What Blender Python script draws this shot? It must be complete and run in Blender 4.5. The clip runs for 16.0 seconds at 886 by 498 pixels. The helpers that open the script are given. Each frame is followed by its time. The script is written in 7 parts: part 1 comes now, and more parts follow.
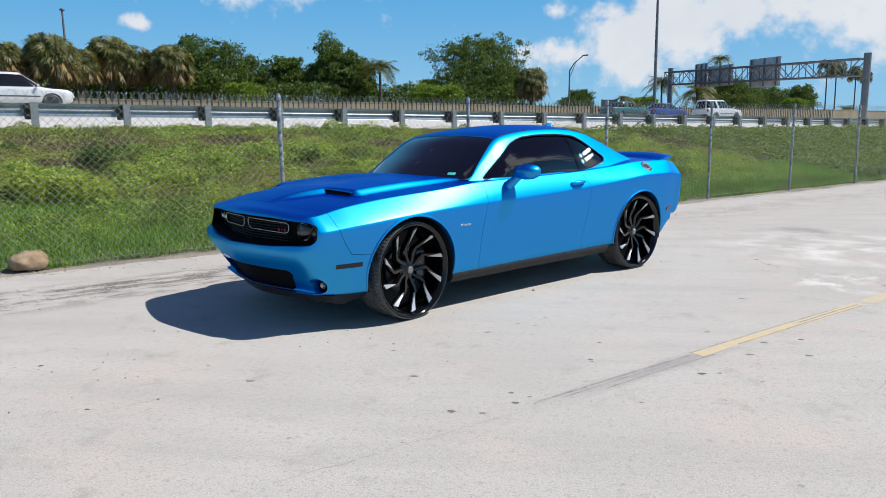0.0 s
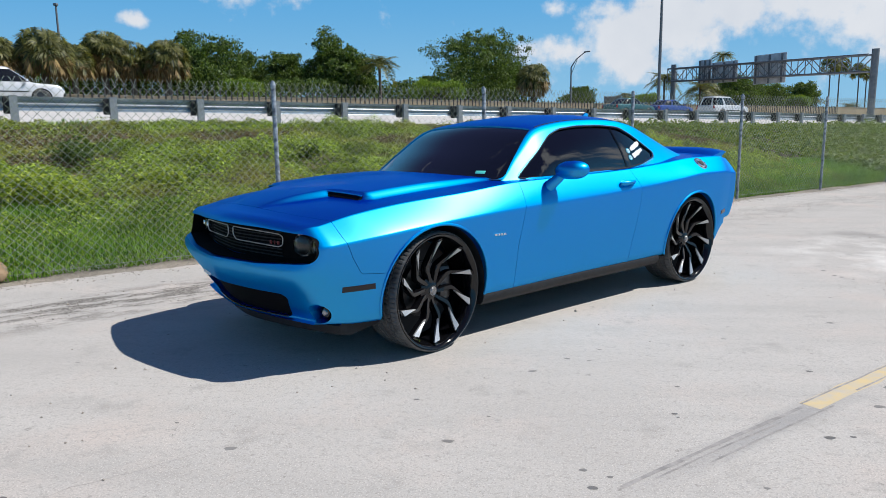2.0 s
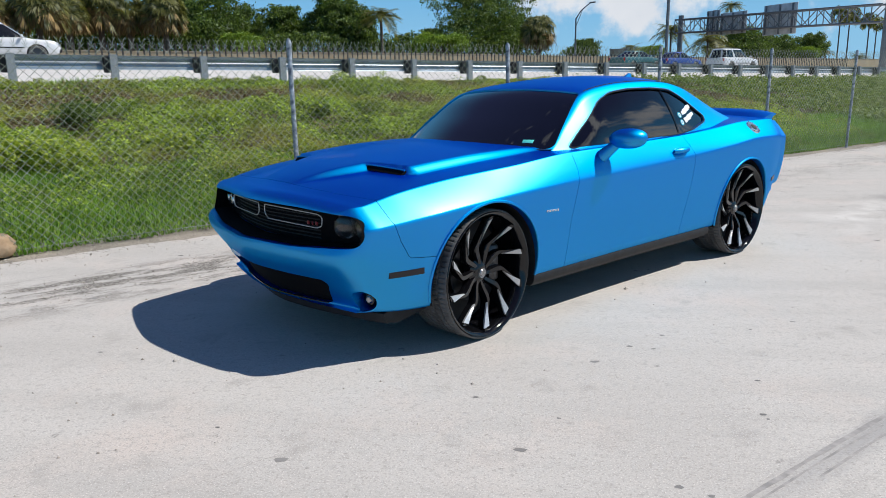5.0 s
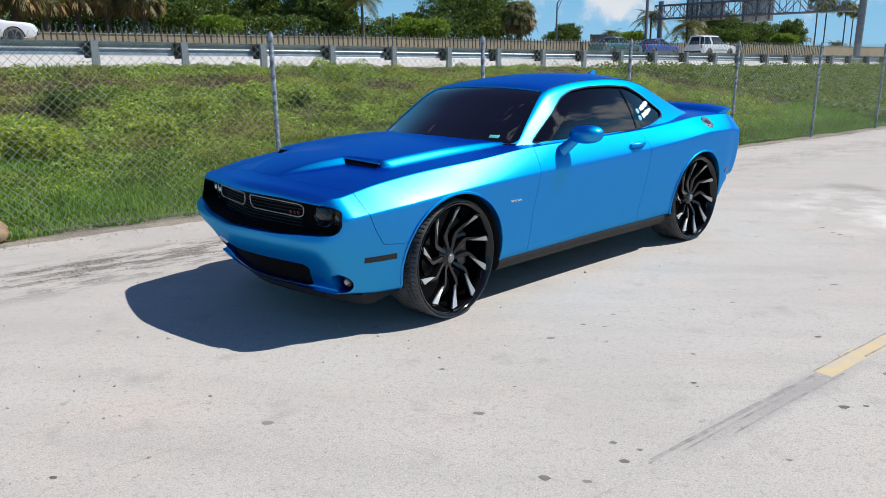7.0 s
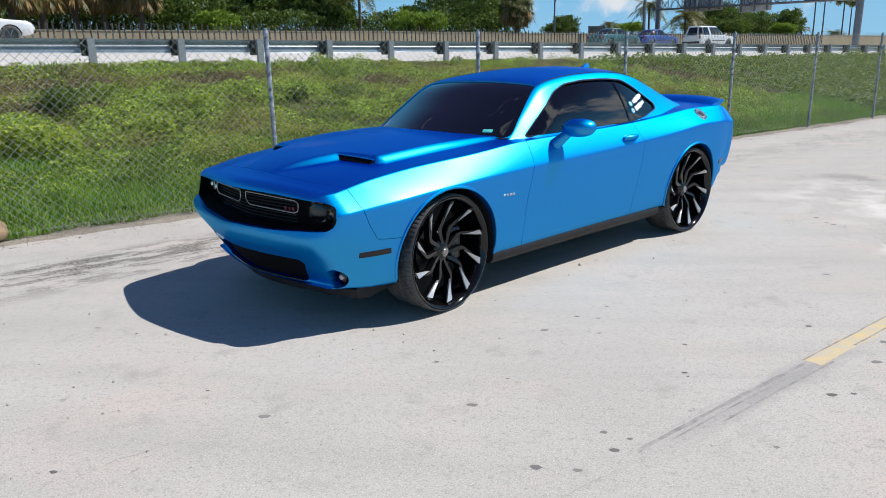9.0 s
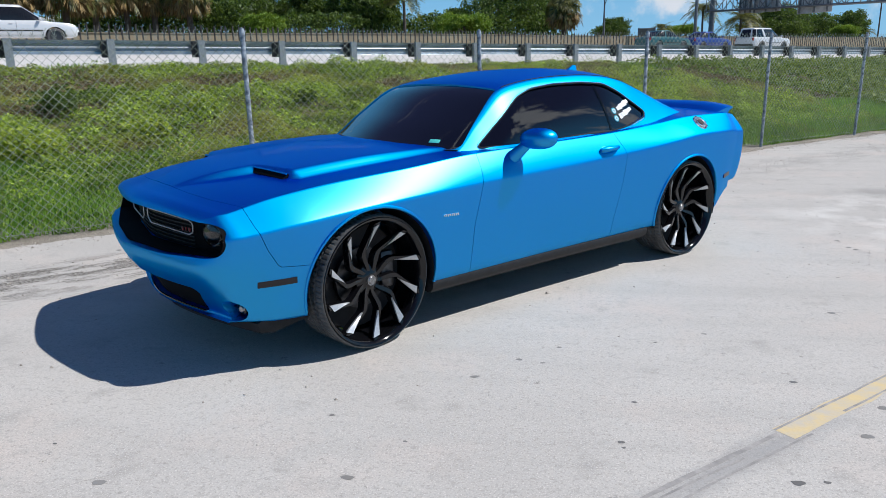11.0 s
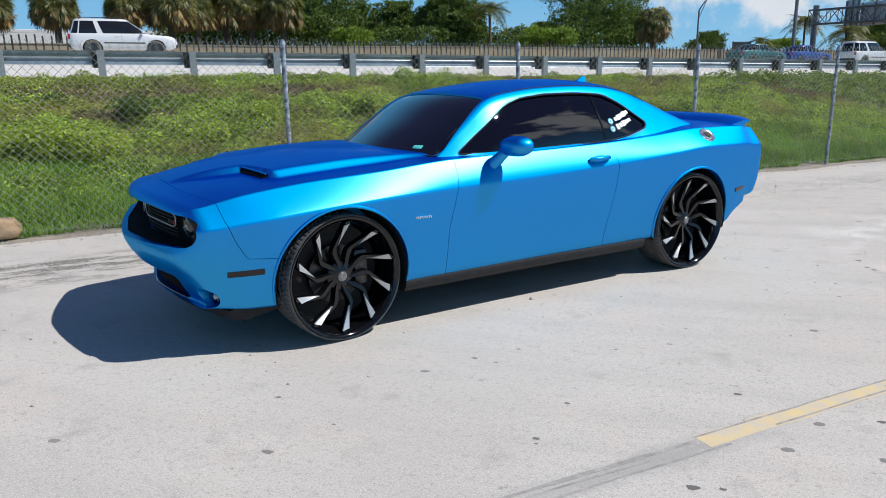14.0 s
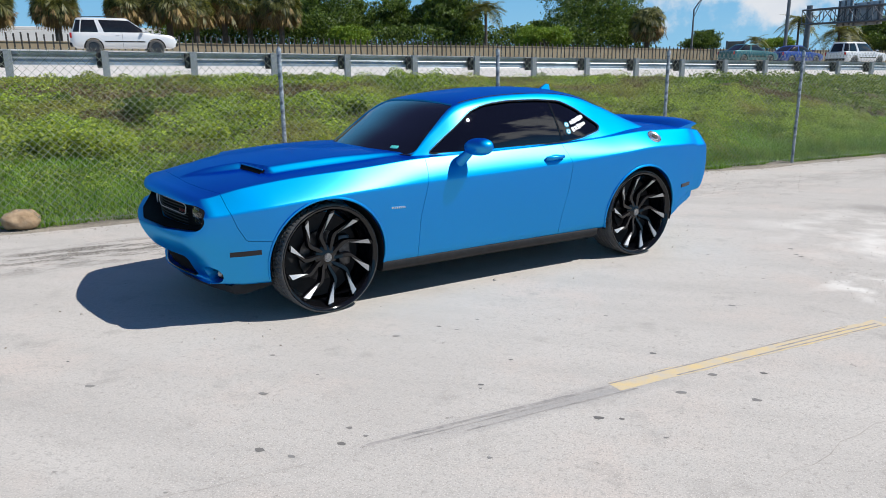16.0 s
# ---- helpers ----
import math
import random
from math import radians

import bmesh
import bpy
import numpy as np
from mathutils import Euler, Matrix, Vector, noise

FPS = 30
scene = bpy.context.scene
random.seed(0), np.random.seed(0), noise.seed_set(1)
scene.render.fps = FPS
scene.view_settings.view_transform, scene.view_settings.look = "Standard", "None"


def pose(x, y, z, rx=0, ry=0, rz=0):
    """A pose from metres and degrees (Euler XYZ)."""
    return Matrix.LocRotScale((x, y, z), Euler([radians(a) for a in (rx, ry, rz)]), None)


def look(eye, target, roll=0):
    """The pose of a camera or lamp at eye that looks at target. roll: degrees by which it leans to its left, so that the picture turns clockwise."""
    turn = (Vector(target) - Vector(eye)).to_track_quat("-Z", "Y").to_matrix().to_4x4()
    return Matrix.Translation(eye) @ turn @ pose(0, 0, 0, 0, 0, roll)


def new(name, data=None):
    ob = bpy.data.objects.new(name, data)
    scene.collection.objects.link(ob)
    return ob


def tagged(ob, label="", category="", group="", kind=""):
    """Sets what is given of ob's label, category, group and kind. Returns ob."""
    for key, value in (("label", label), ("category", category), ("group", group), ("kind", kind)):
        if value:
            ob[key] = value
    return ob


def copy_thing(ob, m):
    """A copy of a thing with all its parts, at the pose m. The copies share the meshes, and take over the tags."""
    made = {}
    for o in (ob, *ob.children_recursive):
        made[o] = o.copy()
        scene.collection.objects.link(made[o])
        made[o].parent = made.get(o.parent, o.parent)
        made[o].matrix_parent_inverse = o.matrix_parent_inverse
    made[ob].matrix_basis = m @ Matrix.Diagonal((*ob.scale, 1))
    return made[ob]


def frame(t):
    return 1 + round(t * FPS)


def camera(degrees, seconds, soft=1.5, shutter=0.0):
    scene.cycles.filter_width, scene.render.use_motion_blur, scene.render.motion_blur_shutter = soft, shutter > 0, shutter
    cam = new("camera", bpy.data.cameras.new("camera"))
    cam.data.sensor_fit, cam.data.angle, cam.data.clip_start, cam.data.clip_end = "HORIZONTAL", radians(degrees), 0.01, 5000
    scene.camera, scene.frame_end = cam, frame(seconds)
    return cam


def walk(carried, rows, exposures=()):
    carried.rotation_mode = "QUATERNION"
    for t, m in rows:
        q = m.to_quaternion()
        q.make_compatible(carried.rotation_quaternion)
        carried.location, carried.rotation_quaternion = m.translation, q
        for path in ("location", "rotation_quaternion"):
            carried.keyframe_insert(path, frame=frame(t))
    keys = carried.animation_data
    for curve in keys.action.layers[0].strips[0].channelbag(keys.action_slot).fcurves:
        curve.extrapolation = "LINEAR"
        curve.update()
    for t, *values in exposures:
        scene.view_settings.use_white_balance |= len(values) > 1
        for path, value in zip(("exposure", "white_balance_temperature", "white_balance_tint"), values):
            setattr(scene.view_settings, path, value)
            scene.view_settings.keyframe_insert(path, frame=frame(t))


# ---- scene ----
cam = camera(64.0, 16.0, 0.6)
PATH = [
    (0, (0.481, 0.134, 1.43), (0.24, 2.092, 1.102), -0.8),
    (0.5, (0.328, 0.368, 1.437), (0.089, 2.325, 1.1), -0.6),
    (1, (0.252, 0.649, 1.402), (0.011, 2.606, 1.063), -1.0),
    (1.5, (0.241, 0.942, 1.397), (0.003, 2.898, 1.056), -1.0),
    (2, (0.158, 1.141, 1.376), (-0.079, 3.098, 1.042), -0.8),
    (2.5, (0.074, 1.301, 1.396), (-0.165, 3.259, 1.066), -0.9),
    (3, (0.03, 1.51, 1.369), (-0.209, 3.468, 1.036), -0.9),
    (3.5, (-0.013, 1.65, 1.366), (-0.253, 3.609, 1.039), -0.9),
    (4, (-0.099, 1.599, 1.423), (-0.338, 3.558, 1.1), -0.8),
    (4.5, (-0.159, 1.519, 1.431), (-0.4, 3.466, 1.045), -1.0),
    (5, (-0.167, 1.479, 1.452), (-0.405, 3.412, 0.995), -1.1),
    (5.2, (-0.15, 1.456, 1.45), (-0.393, 3.383, 0.975), -1.1),
    (7.3, (-0.06, 1.038, 1.561), (-0.241, 2.966, 1.06), -0.6),
    (7.5, (-0.097, 0.974, 1.559), (-0.28, 2.903, 1.06), -0.5),
    (8, (-0.173, 0.851, 1.56), (-0.355, 2.779, 1.061), -0.6),
    (8.5, (-0.163, 0.883, 1.569), (-0.348, 2.809, 1.061), -1.0),
    (9, (-0.018, 1.086, 1.568), (-0.205, 3.009, 1.05), -1.3),
    (9.2, (0.048, 1.158, 1.569), (-0.137, 3.081, 1.049), -1.2),
    (11.3, (0.668, 1.887, 1.523), (0.267, 3.782, 1.022), -1.2),
    (11.5, (0.713, 1.962, 1.485), (0.217, 3.836, 0.995), -1.2),
    (12, (0.822, 2.112, 1.447), (0.269, 3.972, 0.96), -1.2),
    (12.5, (0.928, 2.207, 1.446), (0.365, 4.064, 0.962), -1.2),
    (13, (1.086, 2.138, 1.474), (0.525, 3.997, 0.994), -1.1),
    (13.5, (1.203, 1.999, 1.472), (0.645, 3.86, 0.997), -0.8),
    (14, (1.287, 1.75, 1.506), (0.731, 3.612, 1.036), -0.8),
    (14.5, (1.416, 1.546, 1.539), (0.86, 3.409, 1.07), -0.9),
    (15, (1.568, 1.413, 1.523), (1.013, 3.274, 1.046), -0.9),
    (15.5, (1.638, 1.281, 1.558), (1.088, 3.143, 1.079), -0.7),
    (16, (1.666, 1.123, 1.591), (1.116, 2.985, 1.114), -0.6),
]
EXPOSURE = 0.26
walk(cam, [(t, look(eye, target, roll)) for t, eye, target, roll in PATH], [
    (0.0, EXPOSURE, 6420, 10), (2.5, EXPOSURE - 0.06, 6350, 10), (4.2, EXPOSURE - 0.06, 6350, 10), (5.5, EXPOSURE, 6420, 10), (9.2, EXPOSURE, 6380, 10),
    (11.4, EXPOSURE - 0.10, 6150, 10), (12.6, EXPOSURE - 0.09, 6150, 10), (13.3, EXPOSURE - 0.05, 6250, 10), (14.5, EXPOSURE - 0.04, 6350, 10), (16.0, EXPOSURE, 6420, 10)])

# ---- sky and sun ----
TO_SUN = Vector((0.774, 0.105, 1.0)).normalized()
sun = new("sun", bpy.data.lights.new("sun", "SUN"))
sun.data.energy, sun.data.angle, sun.data.color = 4.5, radians(0.55), (1.0, 0.96, 0.90)
sun.matrix_world = Matrix.Translation((0, 0, 40)) @ TO_SUN.to_track_quat("Z", "Y").to_matrix().to_4x4()

world = bpy.data.worlds.new("sky")
scene.world = world
world.use_nodes = True
wt = world.node_tree
wt.nodes.clear()


def node(tree, kind, **values):
    n = tree.nodes.new(kind)
    for key, value in values.items():
        if key in n.inputs:
            n.inputs[key].default_value = value
    return n


sky = wt.nodes.new("ShaderNodeTexSky")
sky.sky_type, sky.sun_disc = "NISHITA", False
sky.sun_elevation = math.asin(TO_SUN.z)
sky.sun_rotation = math.atan2(TO_SUN.x, TO_SUN.y)
sky.altitude, sky.air_density, sky.dust_density, sky.ozone_density = 0, 0.9, 0.2, 2.5
coord = wt.nodes.new("ShaderNodeTexCoord")
CLOUDS = [((0.04, 0.995, 0.098), 0.060), ((0.13, 0.985, 0.116), 0.090), ((0.22, 0.965, 0.130), 0.11), ((0.31, 0.945, 0.140), 0.125), ((0.41, 0.905, 0.148), 0.14), ((0.52, 0.85, 0.155), 0.16),
          ((-0.275, 0.940, 0.196), 0.060), ((-0.335, 0.925, 0.194), 0.065), ((-0.482, 0.865, 0.137), 0.017), ((0.03, 0.99, 0.155), 0.03),
          ((0.75, 0.19, 0.62), 0.085), ((0.82, 0.15, 0.54), 0.115), ((0.81, 0.42, 0.43), 0.09), ((0.91, 0.30, 0.27), 0.11), ((0.85, 0.55, 0.24), 0.14), ((0.9, -0.25, 0.30), 0.12), ((0.1, -1.0, 0.3), 0.10), ((-0.25, 0.15, 0.95), 0.07)]
field = None
for centre, size in CLOUDS:
    far = wt.nodes.new("ShaderNodeVectorMath")
    far.operation = "DISTANCE"
    stretch = wt.nodes.new("ShaderNodeVectorMath")
    stretch.operation = "MULTIPLY"
    stretch.inputs[1].default_value = (1, 1, 2.0)
    wt.links.new(coord.outputs["Generated"], stretch.inputs[0])
    wt.links.new(stretch.outputs[0], far.inputs[0])
    c = Vector(centre).normalized()
    far.inputs[1].default_value = (c.x, c.y, 2.0 * c.z)
    fall = wt.nodes.new("ShaderNodeMapRange")
    fall.inputs[1].default_value, fall.inputs[2].default_value = 0.0, size * 2.1
    fall.inputs[3].default_value, fall.inputs[4].default_value = 1.0, 0.0
    wt.links.new(far.outputs["Value"], fall.inputs[0])
    if field is None:
        field = fall.outputs[0]
    else:
        top = wt.nodes.new("ShaderNodeMath")
        top.operation = "MAXIMUM"
        wt.links.new(field, top.inputs[0])
        wt.links.new(fall.outputs[0], top.inputs[1])
        field = top.outputs[0]
puff = node(wt, "ShaderNodeTexNoise", Scale=11.0, Detail=10.0, Roughness=0.58)
wt.links.new(coord.outputs["Generated"], puff.inputs["Vector"])
both = wt.nodes.new("ShaderNodeMath")
both.operation = "MULTIPLY_ADD"
wt.links.new(puff.outputs["Fac"], both.inputs[0])
both.inputs[1].default_value = 2.7
wt.links.new(field, both.inputs[2])
cover = wt.nodes.new("ShaderNodeMapRange")
cover.interpolation_type = "SMOOTHSTEP"
cover.inputs[1].default_value, cover.inputs[2].default_value = 1.76, 2.20
wt.links.new(both.outputs[0], cover.inputs[0])
shade = node(wt, "ShaderNodeTexNoise", Scale=14.0, Detail=6.0)
wt.links.new(coord.outputs["Generated"], shade.inputs["Vector"])
tone = wt.nodes.new("ShaderNodeMix")
tone.data_type = "RGBA"
tone.inputs["A"].default_value, tone.inputs["B"].default_value = (6.4, 6.9, 7.6, 1), (8.8, 8.9, 9.1, 1)
wt.links.new(shade.outputs["Fac"], tone.inputs["Factor"])
mixsky = wt.nodes.new("ShaderNodeMix")
mixsky.data_type = "RGBA"
wt.links.new(cover.outputs[0], mixsky.inputs["Factor"])
vivid = node(wt, "ShaderNodeHueSaturation", Saturation=1.0, Value=0.8)
wt.links.new(sky.outputs[0], vivid.inputs["Color"])
height = wt.nodes.new("ShaderNodeSeparateXYZ")
wt.links.new(coord.outputs["Generated"], height.inputs[0])
low = wt.nodes.new("ShaderNodeMapRange")
low.interpolation_type = "SMOOTHSTEP"
low.inputs[1].default_value, low.inputs[2].default_value, low.inputs[3].default_value, low.inputs[4].default_value = 0.0, 0.20, 0.85, 0.0
wt.links.new(height.outputs["Z"], low.inputs[0])
high = wt.nodes.new("ShaderNodeMapRange")
high.interpolation_type = "SMOOTHSTEP"
high.inputs[1].default_value, high.inputs[2].default_value, high.inputs[3].default_value, high.inputs[4].default_value = 0.15, 0.75, 0.95, 0.97
wt.links.new(height.outputs["Z"], high.inputs[0])
clear = wt.nodes.new("ShaderNodeMix")
clear.data_type = "RGBA"
zenith = wt.nodes.new("ShaderNodeMix")
zenith.data_type = "RGBA"
zenith.inputs["A"].default_value, zenith.inputs["B"].default_value = (1.2, 4.2, 7.7, 1), (0.66, 0.86, 2.2, 1)
steep = wt.nodes.new("ShaderNodeMapRange")
steep.interpolation_type = "SMOOTHSTEP"
steep.inputs[1].default_value, steep.inputs[2].default_value = 0.28, 0.6
wt.links.new(height.outputs["Z"], steep.inputs[0])
wt.links.new(steep.outputs[0], zenith.inputs["Factor"])
wt.links.new(zenith.outputs["Result"], clear.inputs["B"])
wt.links.new(high.outputs[0], clear.inputs["Factor"])
wt.links.new(vivid.outputs[0], clear.inputs["A"])
haze = wt.nodes.new("ShaderNodeMix")
haze.data_type = "RGBA"
haze.inputs["B"].default_value = (3.2, 6.0, 8.1, 1)
wt.links.new(low.outputs[0], haze.inputs["Factor"])
wt.links.new(clear.outputs["Result"], haze.inputs["A"])
wt.links.new(haze.outputs["Result"], mixsky.inputs["A"])
wt.links.new(tone.outputs["Result"], mixsky.inputs["B"])
back = wt.nodes.new("ShaderNodeBackground")
back.inputs["Strength"].default_value = 0.082
wt.links.new(mixsky.outputs["Result"], back.inputs["Color"])
out = wt.nodes.new("ShaderNodeOutputWorld")
wt.links.new(back.outputs[0], out.inputs["Surface"])


# ---- materials ----
def material(name, color, rough=0.6, metal=0.0, coat=0.0, spec=0.5, vary=None, scale=8.0, bump=0.0, bump_scale=60.0, per=None, trans=0.0, ior=1.45, sheen=0.0):
    """A Principled material. vary: a second colour, mixed in by noise; per: 'island' or 'object' for a random mix instead."""
    m = bpy.data.materials.new(name)
    m.use_nodes = True
    t = m.node_tree
    p = t.nodes["Principled BSDF"]
    p.inputs["Base Color"].default_value = (*color, 1)
    p.inputs["Roughness"].default_value, p.inputs["Metallic"].default_value = rough, metal
    p.inputs["Coat Weight"].default_value, p.inputs["Coat Roughness"].default_value = coat, 0.03
    p.inputs["Specular IOR Level"].default_value, p.inputs["IOR"].default_value = spec, ior
    p.inputs["Transmission Weight"].default_value = trans
    tc = t.nodes.new("ShaderNodeTexCoord")
    if vary:
        mix = t.nodes.new("ShaderNodeMix")
        mix.data_type = "RGBA"
        mix.inputs["A"].default_value, mix.inputs["B"].default_value = (*color, 1), (*vary, 1)
        if per == "island":
            g = t.nodes.new("ShaderNodeNewGeometry")
            t.links.new(g.outputs["Random Per Island"], mix.inputs["Factor"])
        elif per == "object":
            g = t.nodes.new("ShaderNodeObjectInfo")
            t.links.new(g.outputs["Random"], mix.inputs["Factor"])
        else:
            n = node(t, "ShaderNodeTexNoise", Scale=scale, Detail=6.0, Roughness=0.6)
            t.links.new(tc.outputs["Object"], n.inputs["Vector"])
            ramp = t.nodes.new("ShaderNodeMapRange")
            ramp.inputs[1].default_value, ramp.inputs[2].default_value = 0.35, 0.65
            t.links.new(n.outputs["Fac"], ramp.inputs[0])
            t.links.new(ramp.outputs[0], mix.inputs["Factor"])
        t.links.new(mix.outputs["Result"], p.inputs["Base Color"])
    if bump:
        n = node(t, "ShaderNodeTexNoise", Scale=bump_scale, Detail=5.0)
        t.links.new(tc.outputs["Object"], n.inputs["Vector"])
        b = t.nodes.new("ShaderNodeBump")
        b.inputs["Strength"].default_value, b.inputs["Distance"].default_value = bump, 0.01
        t.links.new(n.outputs["Fac"], b.inputs["Height"])
        t.links.new(b.outputs["Normal"], p.inputs["Normal"])
    return m


PAINT = material("metallic_blue_paint", (0.0002, 0.028, 0.70), 0.60, 1.0, 0.15)
PAINT.node_tree.nodes["Principled BSDF"].inputs["Specular Tint"].default_value = (0.05, 0.35, 1.0, 1)


def flake(m, color, rough, share, kind="BECKMANN"):
    """Add a glint of the metal flakes under the clear coat."""
    t = m.node_tree
    q = t.nodes.new("ShaderNodeBsdfAnisotropic")
    q.distribution = kind
    q.inputs["Color"].default_value = (*color, 1)
    q.inputs["Roughness"].default_value = rough
    mix = t.nodes.new("ShaderNodeMixShader")
    mix.inputs[0].default_value = share
    t.links.new(t.nodes["Material Output"].inputs["Surface"].links[0].from_socket, mix.inputs[1])
    t.links.new(q.outputs[0], mix.inputs[2])
    t.links.new(mix.outputs[0], t.nodes["Material Output"].inputs["Surface"])


flake(PAINT, (0.0, 0.72, 0.67), 0.60, 0.33)
flake(PAINT, (0.30, 1.0, 0.96), 0.34, 0.105)
flake(PAINT, (0.02, 0.16, 0.50), 0.03, 0.12)
GLOSS_BLACK = material("gloss_black", (0.004, 0.004, 0.005), 0.09, 0.0, 0.0, spec=0.55)
SATIN_BLACK = material("black_plastic", (0.012, 0.012, 0.013), 0.55, vary=(0.02, 0.02, 0.022), scale=20, spec=0.3)
RUBBER = material("tyre_rubber", (0.055, 0.055, 0.056), 0.5, vary=(0.095, 0.094, 0.092), scale=14, bump=0.2, bump_scale=120)
MACHINED = material("machined_aluminium", (0.58, 0.59, 0.60), 0.45, 0.7, vary=(0.48, 0.49, 0.50), scale=60)
HUBCAP = material("dull_chrome", (0.42, 0.42, 0.43), 0.3, 1.0, vary=(0.2, 0.2, 0.2), scale=90)
LENSGLINT = material("lamp_reflector", (0.75, 0.76, 0.78), 0.16, 0.9)
CHROME = material("chrome", (0.86, 0.87, 0.88), 0.08, 1.0)
STEEL = material("brake_steel", (0.10, 0.10, 0.105), 0.4, 1.0, vary=(0.06, 0.06, 0.06), scale=40)
GLASS = material("tinted_glass", (0.006, 0.008, 0.014), 0.01, trans=1.0, ior=1.85)
LENS = material("clear_lens", (0.95, 0.95, 0.95), 0.02, trans=1.0, ior=1.45)
RED_LENS = material("red_lens", (0.35, 0.01, 0.01), 0.12, 0.0, 0.8)
DARK_MARK = material("smoked_lens", (0.012, 0.009, 0.010), 0.3)
RED_PAINT = material("red_enamel", (0.20, 0.012, 0.02), 0.35)
DEEP_BLACK = material("deep_black_mesh", (0.004, 0.004, 0.005), 0.8, spec=0.1)
TRIM = material("interior_black", (0.015, 0.015, 0.016), 0.7, vary=(0.03, 0.03, 0.03), scale=30)
LEATHER = material("interior_grey", (0.05, 0.05, 0.055), 0.55, vary=(0.07, 0.07, 0.075), scale=10)
WHITE = material("white_vinyl", (0.8, 0.8, 0.8), 0.45)
CYAN = material("cyan_vinyl", (0.02, 0.35, 0.5), 0.45)
PASS = material("pass_card", (0.10, 0.62, 0.55), 0.5)
GALV = material("galvanised_steel", (0.34, 0.36, 0.38), 0.5, 0.35, vary=(0.22, 0.24, 0.26), scale=28, bump=0.15)
SPANGLE = material("spangled_post_steel", (0.46, 0.50, 0.54), 0.5, 0.2, vary=(0.09, 0.11, 0.14), scale=24, bump=0.25)
WIRE = material("galvanised_wire", (0.38, 0.41, 0.35), 0.55, 0.0, vary=(0.17, 0.20, 0.15), scale=4)
RAIL = material("guardrail_steel", (0.44, 0.49, 0.54), 0.36, 0.75, vary=(0.30, 0.34, 0.38), scale=2.5)
BLOCK = material("dark_offset_block", (0.014, 0.014, 0.016), 0.75, vary=(0.03, 0.03, 0.03), scale=10)
PICKET = material("dark_pickets", (0.035, 0.035, 0.033), 0.7, vary=(0.07, 0.065, 0.06), per="object")
TANWALL = material("tan_wall", (0.42, 0.34, 0.22), 0.9, vary=(0.33, 0.26, 0.17), scale=0.6, bump=0.3)
PLASTER = material("white_render", (0.75, 0.74, 0.72), 0.8, vary=(0.64, 0.63, 0.61), scale=0.8)
CAR_WHITE = material("white_car_paint", (0.62, 0.63, 0.64), 0.35, 0.15, 0.8)
CAR_BLUE = material("blue_car_paint", (0.02, 0.06, 0.28), 0.35, 0.4, 0.8)
CAR_GREEN = material("teal_car_paint", (0.03, 0.12, 0.13), 0.35, 0.4, 0.8)
CAR_GLASS = material("car_glass", (0.01, 0.012, 0.014), 0.05, 0.0, 0.5)
POLE = material("grey_pole", (0.20, 0.21, 0.22), 0.5, 0.4, vary=(0.14, 0.15, 0.16), scale=3)
SIGNBACK = material("sign_back", (0.60, 0.60, 0.60), 0.5, 0.2, vary=(0.42, 0.42, 0.42), scale=2)
BROWNBACK = material("weathered_brown_panel", (0.19, 0.155, 0.12), 0.7, vary=(0.26, 0.22, 0.17), scale=2)
ROCK = material("limestone", (0.42, 0.31, 0.20), 0.9, vary=(0.25, 0.17, 0.10), scale=6, bump=0.8, bump_scale=18)
LEAF = material("bank_leaves", (0.066, 0.140, 0.016), 0.55, vary=(0.54, 0.68, 0.10), per="island")
LEAF_FAR = material("mown_bank_grass", (0.060, 0.11, 0.018), 0.6, vary=(0.20, 0.26, 0.05), per="island")
GRASS = material("grass_blades", (0.08, 0.20, 0.02), 0.5, vary=(0.27, 0.43, 0.06), per="island")
DRY = material("dry_stems", (0.26, 0.20, 0.11), 0.8, vary=(0.16, 0.11, 0.06), per="island")
CROWN = material("tree_leaves", (0.013, 0.034, 0.009), 0.55, vary=(0.15, 0.225, 0.04), per="island")
CROWN_LIGHT = material("light_leaves", (0.09, 0.18, 0.018), 0.5, vary=(0.25, 0.34, 0.045), per="island")
PALM = material("palm_fronds", (0.024, 0.042, 0.012), 0.5, vary=(0.22, 0.215, 0.06), per="island")
DEADFROND = material("dead_fronds", (0.34, 0.23, 0.085), 0.8, vary=(0.12, 0.082, 0.036), per="island")
BARK = material("bark", (0.16, 0.13, 0.10), 0.9, vary=(0.08, 0.065, 0.05), scale=5, bump=0.6, bump_scale=20)
YELLOW = material("worn_yellow_paint", (0.60, 0.47, 0.25), 0.85, vary=(0.49, 0.44, 0.36), scale=11, bump=0.2)
DARKSTRIP = material("blacked_out_line", (0.24, 0.23, 0.22), 0.9, vary=(0.38, 0.36, 0.34), scale=16)
SPOT = material("oil_and_gum_spots", (0.12, 0.115, 0.11), 0.7, vary=(0.26, 0.25, 0.235), per="island")
PEBBLE = material("pebbles", (0.45, 0.42, 0.37), 0.85, vary=(0.22, 0.19, 0.16), per="island")


